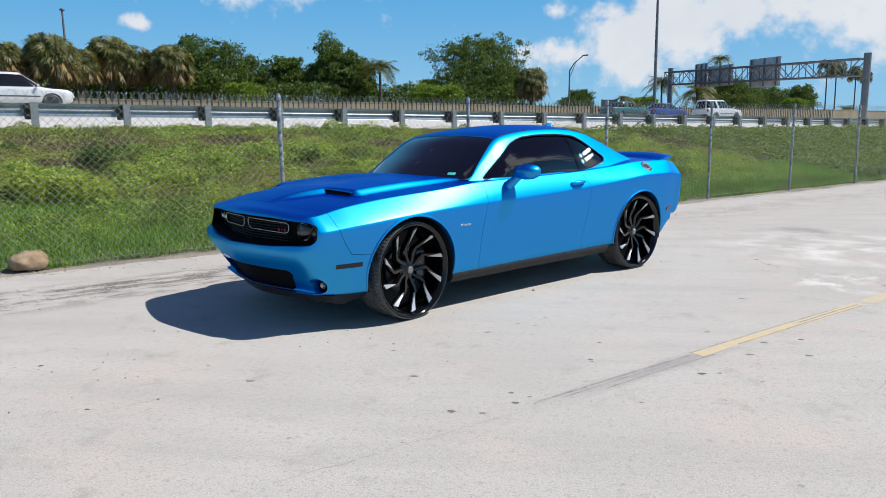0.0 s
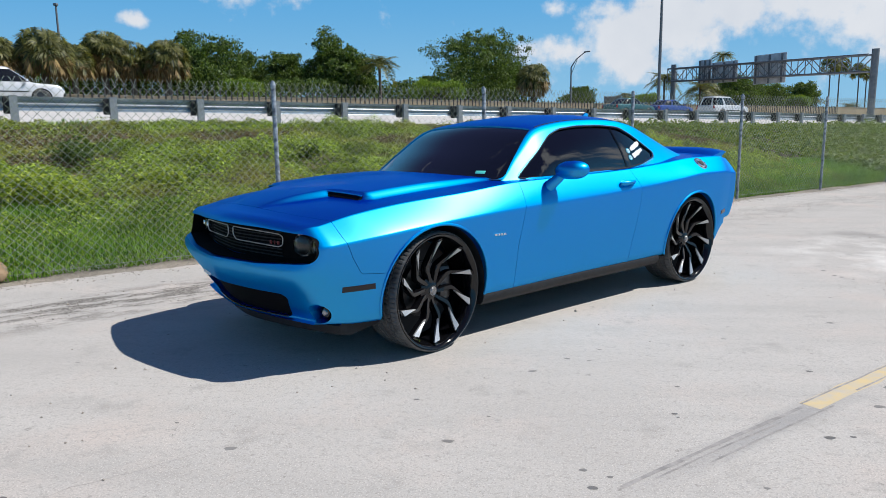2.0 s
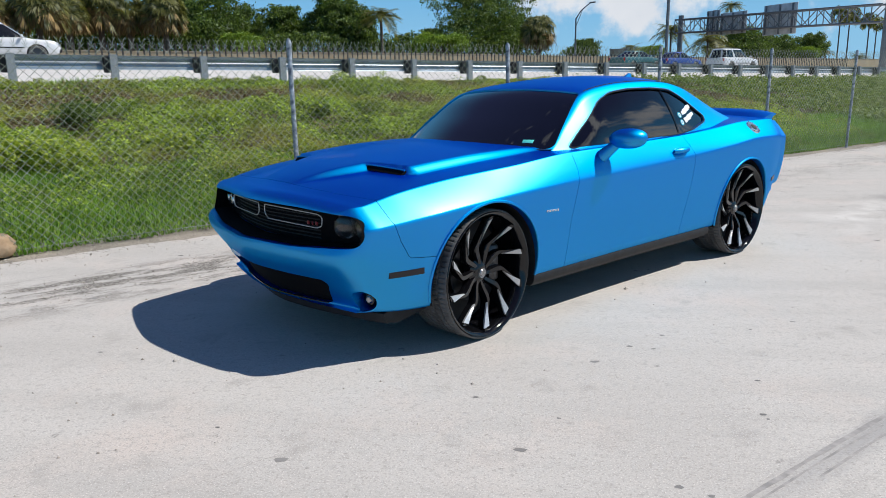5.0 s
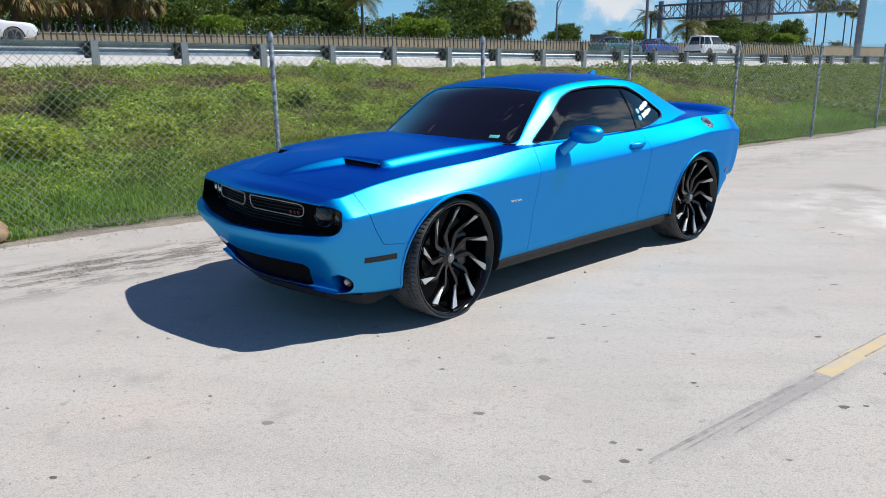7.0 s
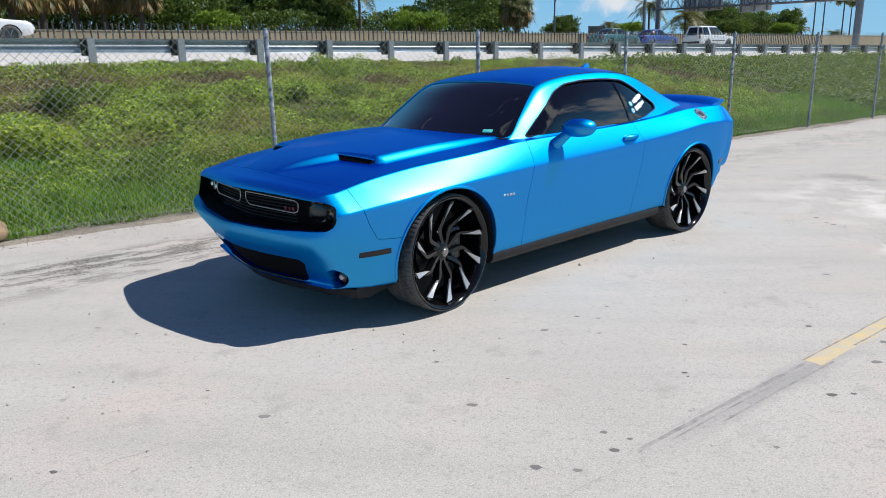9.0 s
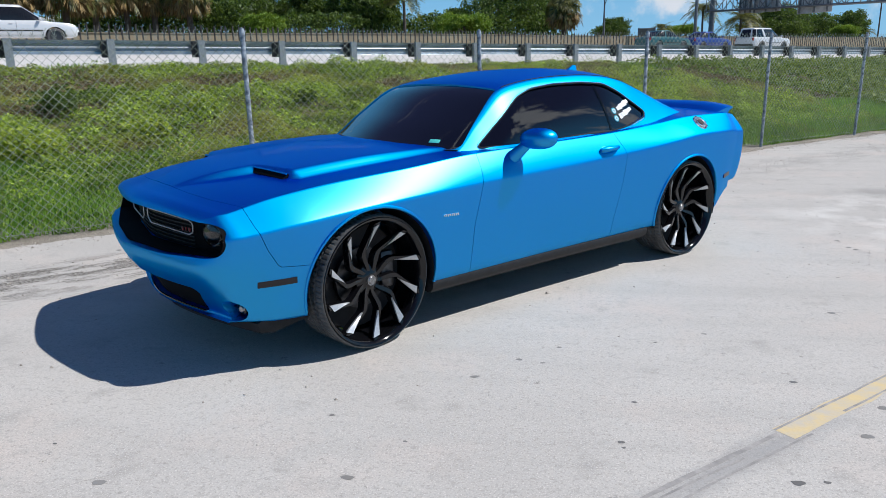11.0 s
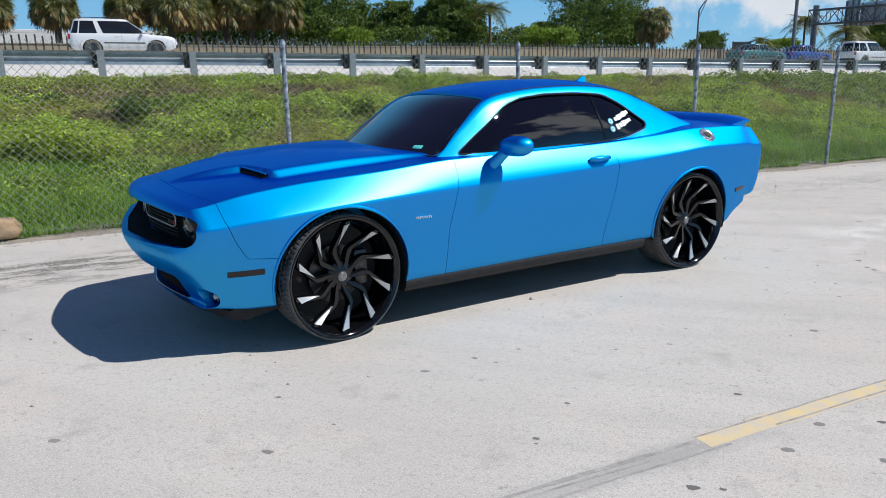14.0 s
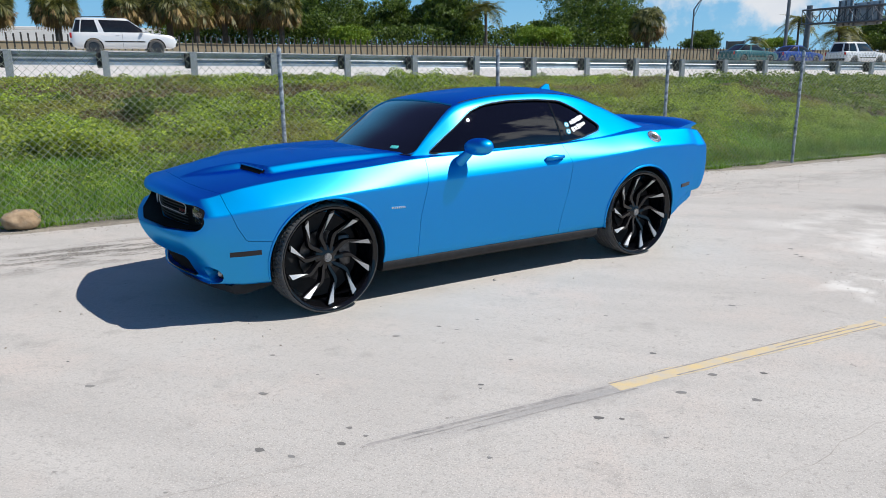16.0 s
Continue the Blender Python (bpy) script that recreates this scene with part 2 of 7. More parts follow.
def leafy(m, share=0.35, tint=1.6):
    """Let light pass through a leaf material."""
    t = m.node_tree
    p = t.nodes["Principled BSDF"]
    source = p.inputs["Base Color"].links[0].from_socket
    gain = t.nodes.new("ShaderNodeMix")
    gain.data_type, gain.blend_type = "RGBA", "MULTIPLY"
    gain.inputs["Factor"].default_value = 1.0
    gain.inputs["B"].default_value = (tint, tint, tint * 0.6, 1)
    t.links.new(source, gain.inputs["A"])
    glow = t.nodes.new("ShaderNodeBsdfTranslucent")
    t.links.new(gain.outputs["Result"], glow.inputs["Color"])
    mix = t.nodes.new("ShaderNodeMixShader")
    mix.inputs[0].default_value = share
    t.links.new(p.outputs[0], mix.inputs[1])
    t.links.new(glow.outputs[0], mix.inputs[2])
    t.links.new(mix.outputs[0], t.nodes["Material Output"].inputs["Surface"])


for leaf_kind in (LEAF, LEAF_FAR, GRASS, CROWN, CROWN_LIGHT, PALM):
    leafy(leaf_kind)


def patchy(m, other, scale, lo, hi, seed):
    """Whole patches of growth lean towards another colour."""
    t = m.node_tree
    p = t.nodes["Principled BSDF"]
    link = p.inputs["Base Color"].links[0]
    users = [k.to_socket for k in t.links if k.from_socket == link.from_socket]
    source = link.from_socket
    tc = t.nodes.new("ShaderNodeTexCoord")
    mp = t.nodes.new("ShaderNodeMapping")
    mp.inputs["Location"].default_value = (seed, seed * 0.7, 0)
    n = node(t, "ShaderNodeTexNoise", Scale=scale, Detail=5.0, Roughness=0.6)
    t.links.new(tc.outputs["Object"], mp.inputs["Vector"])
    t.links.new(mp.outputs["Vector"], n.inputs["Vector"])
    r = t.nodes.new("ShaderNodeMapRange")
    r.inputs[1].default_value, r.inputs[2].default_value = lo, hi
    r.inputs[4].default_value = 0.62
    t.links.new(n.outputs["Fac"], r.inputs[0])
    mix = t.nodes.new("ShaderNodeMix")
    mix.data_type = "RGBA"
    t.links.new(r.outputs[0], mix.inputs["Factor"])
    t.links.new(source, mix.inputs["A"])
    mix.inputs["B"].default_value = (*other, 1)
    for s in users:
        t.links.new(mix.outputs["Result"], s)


# Dark patches: uneven leaf tone, and painted shade for the gaps between clumps.
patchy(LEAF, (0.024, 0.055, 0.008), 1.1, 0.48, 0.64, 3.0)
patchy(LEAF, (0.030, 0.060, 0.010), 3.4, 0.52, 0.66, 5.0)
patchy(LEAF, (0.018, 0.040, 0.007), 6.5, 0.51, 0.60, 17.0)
patchy(LEAF, (0.30, 0.25, 0.09), 0.55, 0.50, 0.64, 11.0)
patchy(GRASS, (0.035, 0.085, 0.012), 0.8, 0.48, 0.68, 7.0)


LINE_A, LINE_B = Vector((1.545, 4.655)), Vector((3.155, 6.105))
LINE_WAY = (LINE_B - LINE_A).normalized()
LINE_SIDE = Vector((-LINE_WAY.y, LINE_WAY.x))
SMEAR_TURN, SMEAR_X, SMEAR_Y = math.atan2(LINE_WAY.y, LINE_WAY.x), LINE_A.dot(LINE_WAY), LINE_A.dot(LINE_SIDE)


def ground_material(name, light, dark, spots, dirt=None, fence_at=0.0):
    """Pale worn pavement: broad stains, fine speckle, grit and pits."""
    m = bpy.data.materials.new(name)
    m.use_nodes = True
    t = m.node_tree
    p = t.nodes["Principled BSDF"]
    p.inputs["Roughness"].default_value = 0.88
    p.inputs["Specular IOR Level"].default_value = 0.25
    tc = t.nodes.new("ShaderNodeTexCoord")

    def noise_mix(scale, lo, hi, a, b, detail=5.0, stretch=None):
        n = node(t, "ShaderNodeTexNoise", Scale=scale, Detail=detail, Roughness=0.6)
        if stretch:
            mp = t.nodes.new("ShaderNodeMapping")
            mp.inputs["Rotation"].default_value = (0, 0, radians(-42))
            mp.inputs["Scale"].default_value = stretch
            t.links.new(tc.outputs["Object"], mp.inputs["Vector"])
            t.links.new(mp.outputs["Vector"], n.inputs["Vector"])
        else:
            t.links.new(tc.outputs["Object"], n.inputs["Vector"])
        r = t.nodes.new("ShaderNodeMapRange")
        r.inputs[1].default_value, r.inputs[2].default_value = lo, hi
        t.links.new(n.outputs["Fac"], r.inputs[0])
        mix = t.nodes.new("ShaderNodeMix")
        mix.data_type = "RGBA"
        t.links.new(r.outputs[0], mix.inputs["Factor"])
        for key, value in (("A", a), ("B", b)):
            if isinstance(value, tuple):
                mix.inputs[key].default_value = (*value, 1)
            else:
                t.links.new(value, mix.inputs[key])
        return mix.outputs["Result"], n
    base, _ = noise_mix(0.35, 0.35, 0.68, light, dark)
    streak, _ = noise_mix(1.2, 0.46, 0.70, base, tuple(0.82 * c for c in light), 6.0, (0.25, 2.0, 1))
    rosy, _ = noise_mix(0.9, 0.52, 0.70, streak, (light[0] * 1.02, light[1] * 0.95, light[2] * 0.92))
    blot, _ = noise_mix(3.3, 0.58, 0.76, rosy, tuple(0.80 * c for c in dark))
    flecks, _ = noise_mix(13.0, 0.66, 0.73, blot, tuple(0.62 * c for c in dark), 4.0)
    grit, _ = noise_mix(30.0, 0.53, 0.72, flecks, tuple(0.80 * c for c in dark), 8.0)
    fine, grain = noise_mix(95.0, 0.50, 0.72, grit, spots, 3.0)
    pale, _ = noise_mix(140.0, 0.56, 0.70, fine, tuple(min(0.9, 1.22 * c) for c in light), 2.0)
    final = pale
    if dirt:
        turn = t.nodes.new("ShaderNodeMapping")
        turn.inputs["Rotation"].default_value = (0, 0, radians(-41.71))
        t.links.new(tc.outputs["Object"], turn.inputs["Vector"])
        axes = t.nodes.new("ShaderNodeSeparateXYZ")
        t.links.new(turn.outputs["Vector"], axes.inputs[0])
        near = t.nodes.new("ShaderNodeMapRange")
        rise = t.nodes.new("ShaderNodeMapRange")
        rise.inputs[1].default_value, rise.inputs[2].default_value = fence_at - 2.3, fence_at - 1.75
        t.links.new(axes.outputs["Y"], rise.inputs[0])
        near.inputs[1].default_value, near.inputs[2].default_value = fence_at - 0.95, fence_at - 1.3
        t.links.new(axes.outputs["Y"], near.inputs[0])
        belt = t.nodes.new("ShaderNodeMath")
        belt.operation = "MULTIPLY"
        t.links.new(rise.outputs[0], belt.inputs[0])
        t.links.new(near.outputs[0], belt.inputs[1])
        specks = node(t, "ShaderNodeTexNoise", Scale=48.0, Detail=3.0, Roughness=0.7)
        t.links.new(tc.outputs["Object"], specks.inputs["Vector"])
        crumb = t.nodes.new("ShaderNodeMapRange")
        crumb.inputs[1].default_value, crumb.inputs[2].default_value, crumb.inputs[3].default_value = 0.42, 0.56, 0.4
        t.links.new(specks.outputs["Fac"], crumb.inputs[0])
        reach = t.nodes.new("ShaderNodeMapRange")
        reach.inputs[1].default_value, reach.inputs[2].default_value, reach.inputs[3].default_value, reach.inputs[4].default_value = 4.6, 7.0, 1.0, 0.25
        t.links.new(axes.outputs["X"], reach.inputs[0])
        kept = t.nodes.new("ShaderNodeMath")
        kept.operation = "MULTIPLY"
        t.links.new(belt.outputs[0], kept.inputs[0])
        t.links.new(reach.outputs[0], kept.inputs[1])
        loose = t.nodes.new("ShaderNodeMath")
        loose.operation = "MULTIPLY"
        t.links.new(kept.outputs[0], loose.inputs[0])
        t.links.new(crumb.outputs[0], loose.inputs[1])
        squash = t.nodes.new("ShaderNodeMapping")
        squash.inputs["Scale"].default_value = (0.75, 2.2, 1)
        t.links.new(turn.outputs["Vector"], squash.inputs["Vector"])
        cloud = node(t, "ShaderNodeTexNoise", Scale=2.0, Detail=9.0, Roughness=0.72)
        t.links.new(squash.outputs["Vector"], cloud.inputs["Vector"])
        band = t.nodes.new("ShaderNodeMapRange")
        band.inputs[1].default_value, band.inputs[2].default_value = 0.47, 0.55
        t.links.new(cloud.outputs["Fac"], band.inputs[0])
        where = t.nodes.new("ShaderNodeMath")
        where.operation = "MULTIPLY"
        t.links.new(loose.outputs[0], where.inputs[0])
        t.links.new(band.outputs[0], where.inputs[1])
        mix = t.nodes.new("ShaderNodeMix")
        mix.data_type = "RGBA"
        t.links.new(where.outputs[0], mix.inputs["Factor"])
        t.links.new(final, mix.inputs["A"])
        mix.inputs["B"].default_value = (*dirt, 1)
        final = mix.outputs["Result"]
        # grey smear where the end of the yellow line was blacked out
        lined_up = t.nodes.new("ShaderNodeMapping")
        lined_up.inputs["Rotation"].default_value = (0, 0, -SMEAR_TURN)
        lined_up.inputs["Location"].default_value = (-SMEAR_X, -SMEAR_Y, 0)
        t.links.new(tc.outputs["Object"], lined_up.inputs["Vector"])
        sep = t.nodes.new("ShaderNodeSeparateXYZ")
        t.links.new(lined_up.outputs["Vector"], sep.inputs[0])
        ragged_edge = node(t, "ShaderNodeTexNoise", Scale=9.0, Detail=6.0, Roughness=0.7)
        t.links.new(squash.outputs["Vector"], ragged_edge.inputs["Vector"])
        sway = t.nodes.new("ShaderNodeMath")
        sway.operation = "MULTIPLY_ADD"
        sway.inputs[1].default_value, sway.inputs[2].default_value = 0.16, -0.05
        t.links.new(ragged_edge.outputs["Fac"], sway.inputs[0])
        shifted = t.nodes.new("ShaderNodeMath")
        t.links.new(sep.outputs["Y"], shifted.inputs[0])
        t.links.new(sway.outputs[0], shifted.inputs[1])
        wide_ = t.nodes.new("ShaderNodeMath")
        wide_.operation = "ABSOLUTE"
        t.links.new(shifted.outputs[0], wide_.inputs[0])
        inside = t.nodes.new("ShaderNodeMapRange")
        inside.inputs[1].default_value, inside.inputs[2].default_value, inside.inputs[3].default_value, inside.inputs[4].default_value = 0.02, 0.10, 0.62, 0.0
        t.links.new(wide_.outputs[0], inside.inputs[0])
        fade = t.nodes.new("ShaderNodeMapRange")
        fade.inputs[1].default_value, fade.inputs[2].default_value = -1.5, -0.5
        t.links.new(sep.outputs["X"], fade.inputs[0])
        stop = t.nodes.new("ShaderNodeMapRange")
        stop.inputs[1].default_value, stop.inputs[2].default_value, stop.inputs[3].default_value, stop.inputs[4].default_value = 0.0, 0.5, 1.0, 0.0
        t.links.new(sep.outputs["X"], stop.inputs[0])
        amount = inside.outputs[0]
        for other in (fade, stop):
            times_ = t.nodes.new("ShaderNodeMath")
            times_.operation = "MULTIPLY"
            t.links.new(amount, times_.inputs[0])
            t.links.new(other.outputs[0], times_.inputs[1])
            amount = times_.outputs[0]
        smear = t.nodes.new("ShaderNodeMix")
        smear.data_type = "RGBA"
        t.links.new(amount, smear.inputs["Factor"])
        t.links.new(final, smear.inputs["A"])
        smear.inputs["B"].default_value = (0.27, 0.265, 0.26, 1)
        final = smear.outputs["Result"]
        # crushed pale limestone spilled over the pavement behind the car, with a damp patch beside it
        for centre, wide, colour, scale, lo, hi in (((4.2, 8.9), 1.9, (0.68, 0.66, 0.62), 2.0, 0.44, 0.66), ((4.3, 10.3), 1.0, (0.30, 0.285, 0.265), 1.2, 0.46, 0.66), ((3.4, 7.0), 0.7, (0.68, 0.66, 0.62), 3.0, 0.50, 0.64)):
            far = t.nodes.new("ShaderNodeVectorMath")
            far.operation = "DISTANCE"
            far.inputs[1].default_value = (*centre, 0)
            t.links.new(tc.outputs["Object"], far.inputs[0])
            near_ = t.nodes.new("ShaderNodeMapRange")
            near_.interpolation_type = "SMOOTHSTEP"
            near_.inputs[1].default_value, near_.inputs[2].default_value, near_.inputs[3].default_value, near_.inputs[4].default_value = wide * 0.3, wide, 0.85, 0.0
            t.links.new(far.outputs["Value"], near_.inputs[0])
            spill = node(t, "ShaderNodeTexNoise", Scale=scale, Detail=6.0, Roughness=0.55)
            t.links.new(tc.outputs["Object"], spill.inputs["Vector"])
            cut = t.nodes.new("ShaderNodeMapRange")
            cut.inputs[1].default_value, cut.inputs[2].default_value = lo, hi
            t.links.new(spill.outputs["Fac"], cut.inputs[0])
            both_ = t.nodes.new("ShaderNodeMath")
            both_.operation = "MULTIPLY"
            t.links.new(near_.outputs[0], both_.inputs[0])
            t.links.new(cut.outputs[0], both_.inputs[1])
            lay = t.nodes.new("ShaderNodeMix")
            lay.data_type = "RGBA"
            t.links.new(both_.outputs[0], lay.inputs["Factor"])
            t.links.new(final, lay.inputs["A"])
            lay.inputs["B"].default_value = (*colour, 1)
            final = lay.outputs["Result"]
    t.links.new(final, p.inputs["Base Color"])
    b = t.nodes.new("ShaderNodeBump")
    b.inputs["Strength"].default_value, b.inputs["Distance"].default_value = 0.22, 0.003
    t.links.new(grain.outputs["Fac"], b.inputs["Height"])
    t.links.new(b.outputs["Normal"], p.inputs["Normal"])
    return m


LOT = ground_material("worn_pale_pavement", (0.505, 0.480, 0.446), (0.43, 0.406, 0.376), (0.31, 0.295, 0.27), (0.115, 0.105, 0.09), 8.552)
ROADWAY = ground_material("motorway_concrete", (0.59, 0.57, 0.54), (0.51, 0.49, 0.465), (0.39, 0.38, 0.36))
SOIL = ground_material("bank_soil", (0.17, 0.13, 0.085), (0.07, 0.065, 0.035), (0.05, 0.045, 0.03))
DIRT = ground_material("dusty_verge", (0.36, 0.33, 0.28), (0.17, 0.15, 0.12), (0.09, 0.08, 0.065))


# ---- mesh helpers ----
def thing(name, m, label, category, group="", kind=""):
    ob = new(name)
    ob.matrix_world = m
    ob.empty_display_size = 0.2
    return tagged(ob, label, category, group, kind)


def part(name, bm, mat, parent=None, label="", smooth=35):
    """Link a bmesh, or a ready mesh, as one object under a thing or part."""
    if isinstance(bm, bmesh.types.BMesh):
        me = bpy.data.meshes.new(name)
        bmesh.ops.recalc_face_normals(bm, faces=bm.faces)
        bm.to_mesh(me)
        bm.free()
    else:
        me = bm
    if smooth:
        me.polygons.foreach_set("use_smooth", [True] * len(me.polygons))
        if smooth < 180:
            me.set_sharp_from_angle(angle=radians(smooth))
    me.materials.clear()
    me.materials.append(mat)
    ob = new(name, me)
    if parent:
        ob.parent = parent
    return tagged(ob, label) if label else ob


def quick(name, verts, faces):
    me = bpy.data.meshes.new(name)
    me.from_pydata(np.asarray(verts).tolist(), [], np.asarray(faces).tolist() if not isinstance(faces, list) else faces)
    me.update()
    return me


def box(bm, size, m=Matrix(), bevel=0.0, segments=2):
    made = bmesh.ops.create_cube(bm, size=1, matrix=m @ Matrix.Diagonal((*size, 1)))["verts"]
    if bevel:
        edges = list({e for v in made for e in v.link_edges})
        bmesh.ops.bevel(bm, geom=edges, offset=bevel, segments=segments, affect="EDGES", profile=0.5)
    return bm


def boxed(size, m=Matrix(), bevel=0.0, segments=2):
    return box(bmesh.new(), size, m, bevel, segments)


def tube(bm, points, radius, sides=8, closed=False, cap=True):
    """A tube along points; radius may be a list."""
    pts = [Vector(p) for p in points]
    n = len(pts)
    rads = radius if isinstance(radius, (list, tuple)) else [radius] * n
    rings, ref = [], None
    for i, p in enumerate(pts):
        d = (pts[(i + 1) % n] - pts[i - 1]) if closed else (pts[min(i + 1, n - 1)] - pts[max(i - 1, 0)])
        d.normalize()
        if ref is None:
            ref = d.orthogonal().normalized()
        ref = (ref - d * ref.dot(d)).normalized()
        other = d.cross(ref)
        rings.append([bm.verts.new(p + rads[i] * (math.cos(a) * ref + math.sin(a) * other)) for a in (2 * math.pi * k / sides for k in range(sides))])
    for i in range(n if closed else n - 1):
        a, b = rings[i], rings[(i + 1) % n]
        for k in range(sides):
            bm.faces.new((a[k], a[(k + 1) % sides], b[(k + 1) % sides], b[k]))
    if cap and not closed:
        bm.faces.new(rings[0][::-1])
        bm.faces.new(rings[-1])
    return bm


def lathe(profile, steps, axis="y", closed=False):
    """Turn (radius, along) points about an axis."""
    bm = bmesh.new()
    rings = []
    for k in range(steps):
        a = 2 * math.pi * k / steps
        c, s = math.cos(a), math.sin(a)
        if axis == "y":
            rings.append([bm.verts.new((r * c, y, r * s)) for r, y in profile])
        elif axis == "x":
            rings.append([bm.verts.new((y, r * c, r * s)) for r, y in profile])
        else:
            rings.append([bm.verts.new((r * c, r * s, y)) for r, y in profile])
    m = len(profile)
    for k in range(steps):
        a, b = rings[k], rings[(k + 1) % steps]
        for i in range(m if closed else m - 1):
            j = (i + 1) % m
            bm.faces.new((a[i], a[j], b[j], b[i]))
    bmesh.ops.remove_doubles(bm, verts=bm.verts, dist=1e-5)
    return bm


def loft(rings, caps=True):
    bm = bmesh.new()
    rows = [[bm.verts.new(p) for p in r] for r in rings]
    m = len(rows[0])
    for a, b in zip(rows, rows[1:]):
        for i in range(m):
            bm.faces.new((a[i], a[(i + 1) % m], b[(i + 1) % m], b[i]))
    if caps:
        bm.faces.new(rows[0][::-1])
        bm.faces.new(rows[-1])
    bmesh.ops.remove_doubles(bm, verts=bm.verts, dist=1e-5)
    bmesh.ops.recalc_face_normals(bm, faces=bm.faces)
    return bm


def prism(outline, axis, lo, hi):
    """A solid from an outline in the two other axes, between lo and hi on axis (0, 1 or 2)."""
    bm = bmesh.new()

    def spot(a, b, c):
        return ((c, a, b), (a, c, b), (a, b, c))[axis]
    low = [bm.verts.new(spot(a, b, lo)) for a, b in outline]
    high = [bm.verts.new(spot(a, b, hi)) for a, b in outline]
    n = len(outline)
    for i in range(n):
        bm.faces.new((low[i], low[(i + 1) % n], high[(i + 1) % n], high[i]))
    bm.faces.new(low[::-1])
    bm.faces.new(high)
    bmesh.ops.recalc_face_normals(bm, faces=bm.faces)
    return bm


def shrunk(outline, by):
    """The outline drawn in by a distance."""
    n = len(outline)
    area = sum(outline[i - 1][0] * outline[i][1] - outline[i][0] * outline[i - 1][1] for i in range(n))
    sign = 1 if area > 0 else -1
    res = []
    for i in range(n):
        p, q, r = Vector(outline[i - 1]), Vector(outline[i]), Vector(outline[(i + 1) % n])
        a, b = (q - p).normalized(), (r - q).normalized()
        na, nb = Vector((-a.y, a.x)) * sign, Vector((-b.y, b.x)) * sign
        k = (na + nb).normalized()
        res.append(tuple(q + k * by / max(0.4, k.dot(na))))
    return res


def rounded(outline, radius, steps=4):
    """The outline with its corners rounded."""
    n, res = len(outline), []
    for i in range(n):
        p, q, r = Vector(outline[i - 1]), Vector(outline[i]), Vector(outline[(i + 1) % n])
        k = min(radius, 0.45 * (p - q).length, 0.45 * (r - q).length)
        a, b = q + (p - q).normalized() * k, q + (r - q).normalized() * k
        for j in range(steps + 1):
            t = j / steps
            res.append(tuple(a * (1 - t) ** 2 + q * 2 * t * (1 - t) + b * t * t))
    return res


def solid(bm):
    me = bpy.data.meshes.new("solid")
    bmesh.ops.triangulate(bm, faces=[f for f in bm.faces if len(f.verts) > 4])
    bm.to_mesh(me)
    bm.free()
    return me


def boolean(me, cutter, operation, clean=False):
    """A new mesh: me cut or crossed with the solid in the bmesh or mesh cutter."""
    a = new("solid", me)
    b = new("solid", cutter if isinstance(cutter, bpy.types.Mesh) else solid(cutter))
    mod = a.modifiers.new("cut", "BOOLEAN")
    mod.object, mod.operation, mod.solver, mod.use_self = b, operation, "EXACT", clean
    res = bpy.data.meshes.new_from_object(a.evaluated_get(bpy.context.evaluated_depsgraph_get()))
    for ob in (a, b):
        bpy.data.objects.remove(ob)
    return res


def true_normals(ob, master):
    """Give a cut panel the smooth normals of the uncut body where it still lies on its surface."""
    me = ob.data
    bm = bmesh.new()
    bm.from_mesh(master)
    bmesh.ops.triangulate(bm, faces=bm.faces)
    ref = bpy.data.meshes.new("reference")
    bm.to_mesh(ref)
    bm.free()
    guide = new("reference", ref)
    bpy.context.evaluated_depsgraph_get()
    vn = [v.normal.copy() for v in ref.vertices]
    near = {}
    for v in me.vertices:
        ok, loc, _, idx = guide.closest_point_on_mesh(v.co)
        if ok and (loc - v.co).length < 0.0012:
            ids = ref.polygons[idx].vertices
            a, b, c = (ref.vertices[i].co for i in ids)
            e0, e1, e2 = b - a, c - a, loc - a
            d00, d01, d11, d20, d21 = e0.dot(e0), e0.dot(e1), e1.dot(e1), e2.dot(e0), e2.dot(e1)
            den = d00 * d11 - d01 * d01
            if abs(den) > 1e-14:
                w1, w2 = (d11 * d20 - d01 * d21) / den, (d00 * d21 - d01 * d20) / den
                near[v.index] = (vn[ids[0]] * (1 - w1 - w2) + vn[ids[1]] * w1 + vn[ids[2]] * w2).normalized()
    loops = []
    for poly in me.polygons:
        for i in poly.vertices:
            n = near.get(i)
            loops.append(n if n is not None and n.dot(poly.normal) > 0.6 else poly.normal.copy())
    me.normals_split_custom_set(loops)
    bpy.data.objects.remove(guide)


def curve(*pairs):
    """A smooth function through (x, value) pairs, without overshoot."""
    pairs = sorted(pairs)
    xs, ys = np.array([p[0] for p in pairs], float), np.array([p[1] for p in pairs], float)
    h, d = np.diff(xs), np.diff(ys) / np.diff(xs)
    m = np.zeros(len(xs))
    m[0], m[-1] = d[0], d[-1]
    for i in range(1, len(xs) - 1):
        if d[i - 1] * d[i] > 0:
            w1, w2 = 2 * h[i] + h[i - 1], h[i] + 2 * h[i - 1]
            m[i] = (w1 + w2) / (w1 / d[i - 1] + w2 / d[i])

    def f(x):
        x = min(max(x, xs[0]), xs[-1])
        i = min(max(int(np.searchsorted(xs, x)) - 1, 0), len(h) - 1)
        t = (x - xs[i]) / h[i]
        return float((1 + 2 * t) * (1 - t) ** 2 * ys[i] + t * (1 - t) ** 2 * h[i] * m[i] + t * t * (3 - 2 * t) * ys[i + 1] + t * t * (t - 1) * h[i] * m[i + 1])
    return f


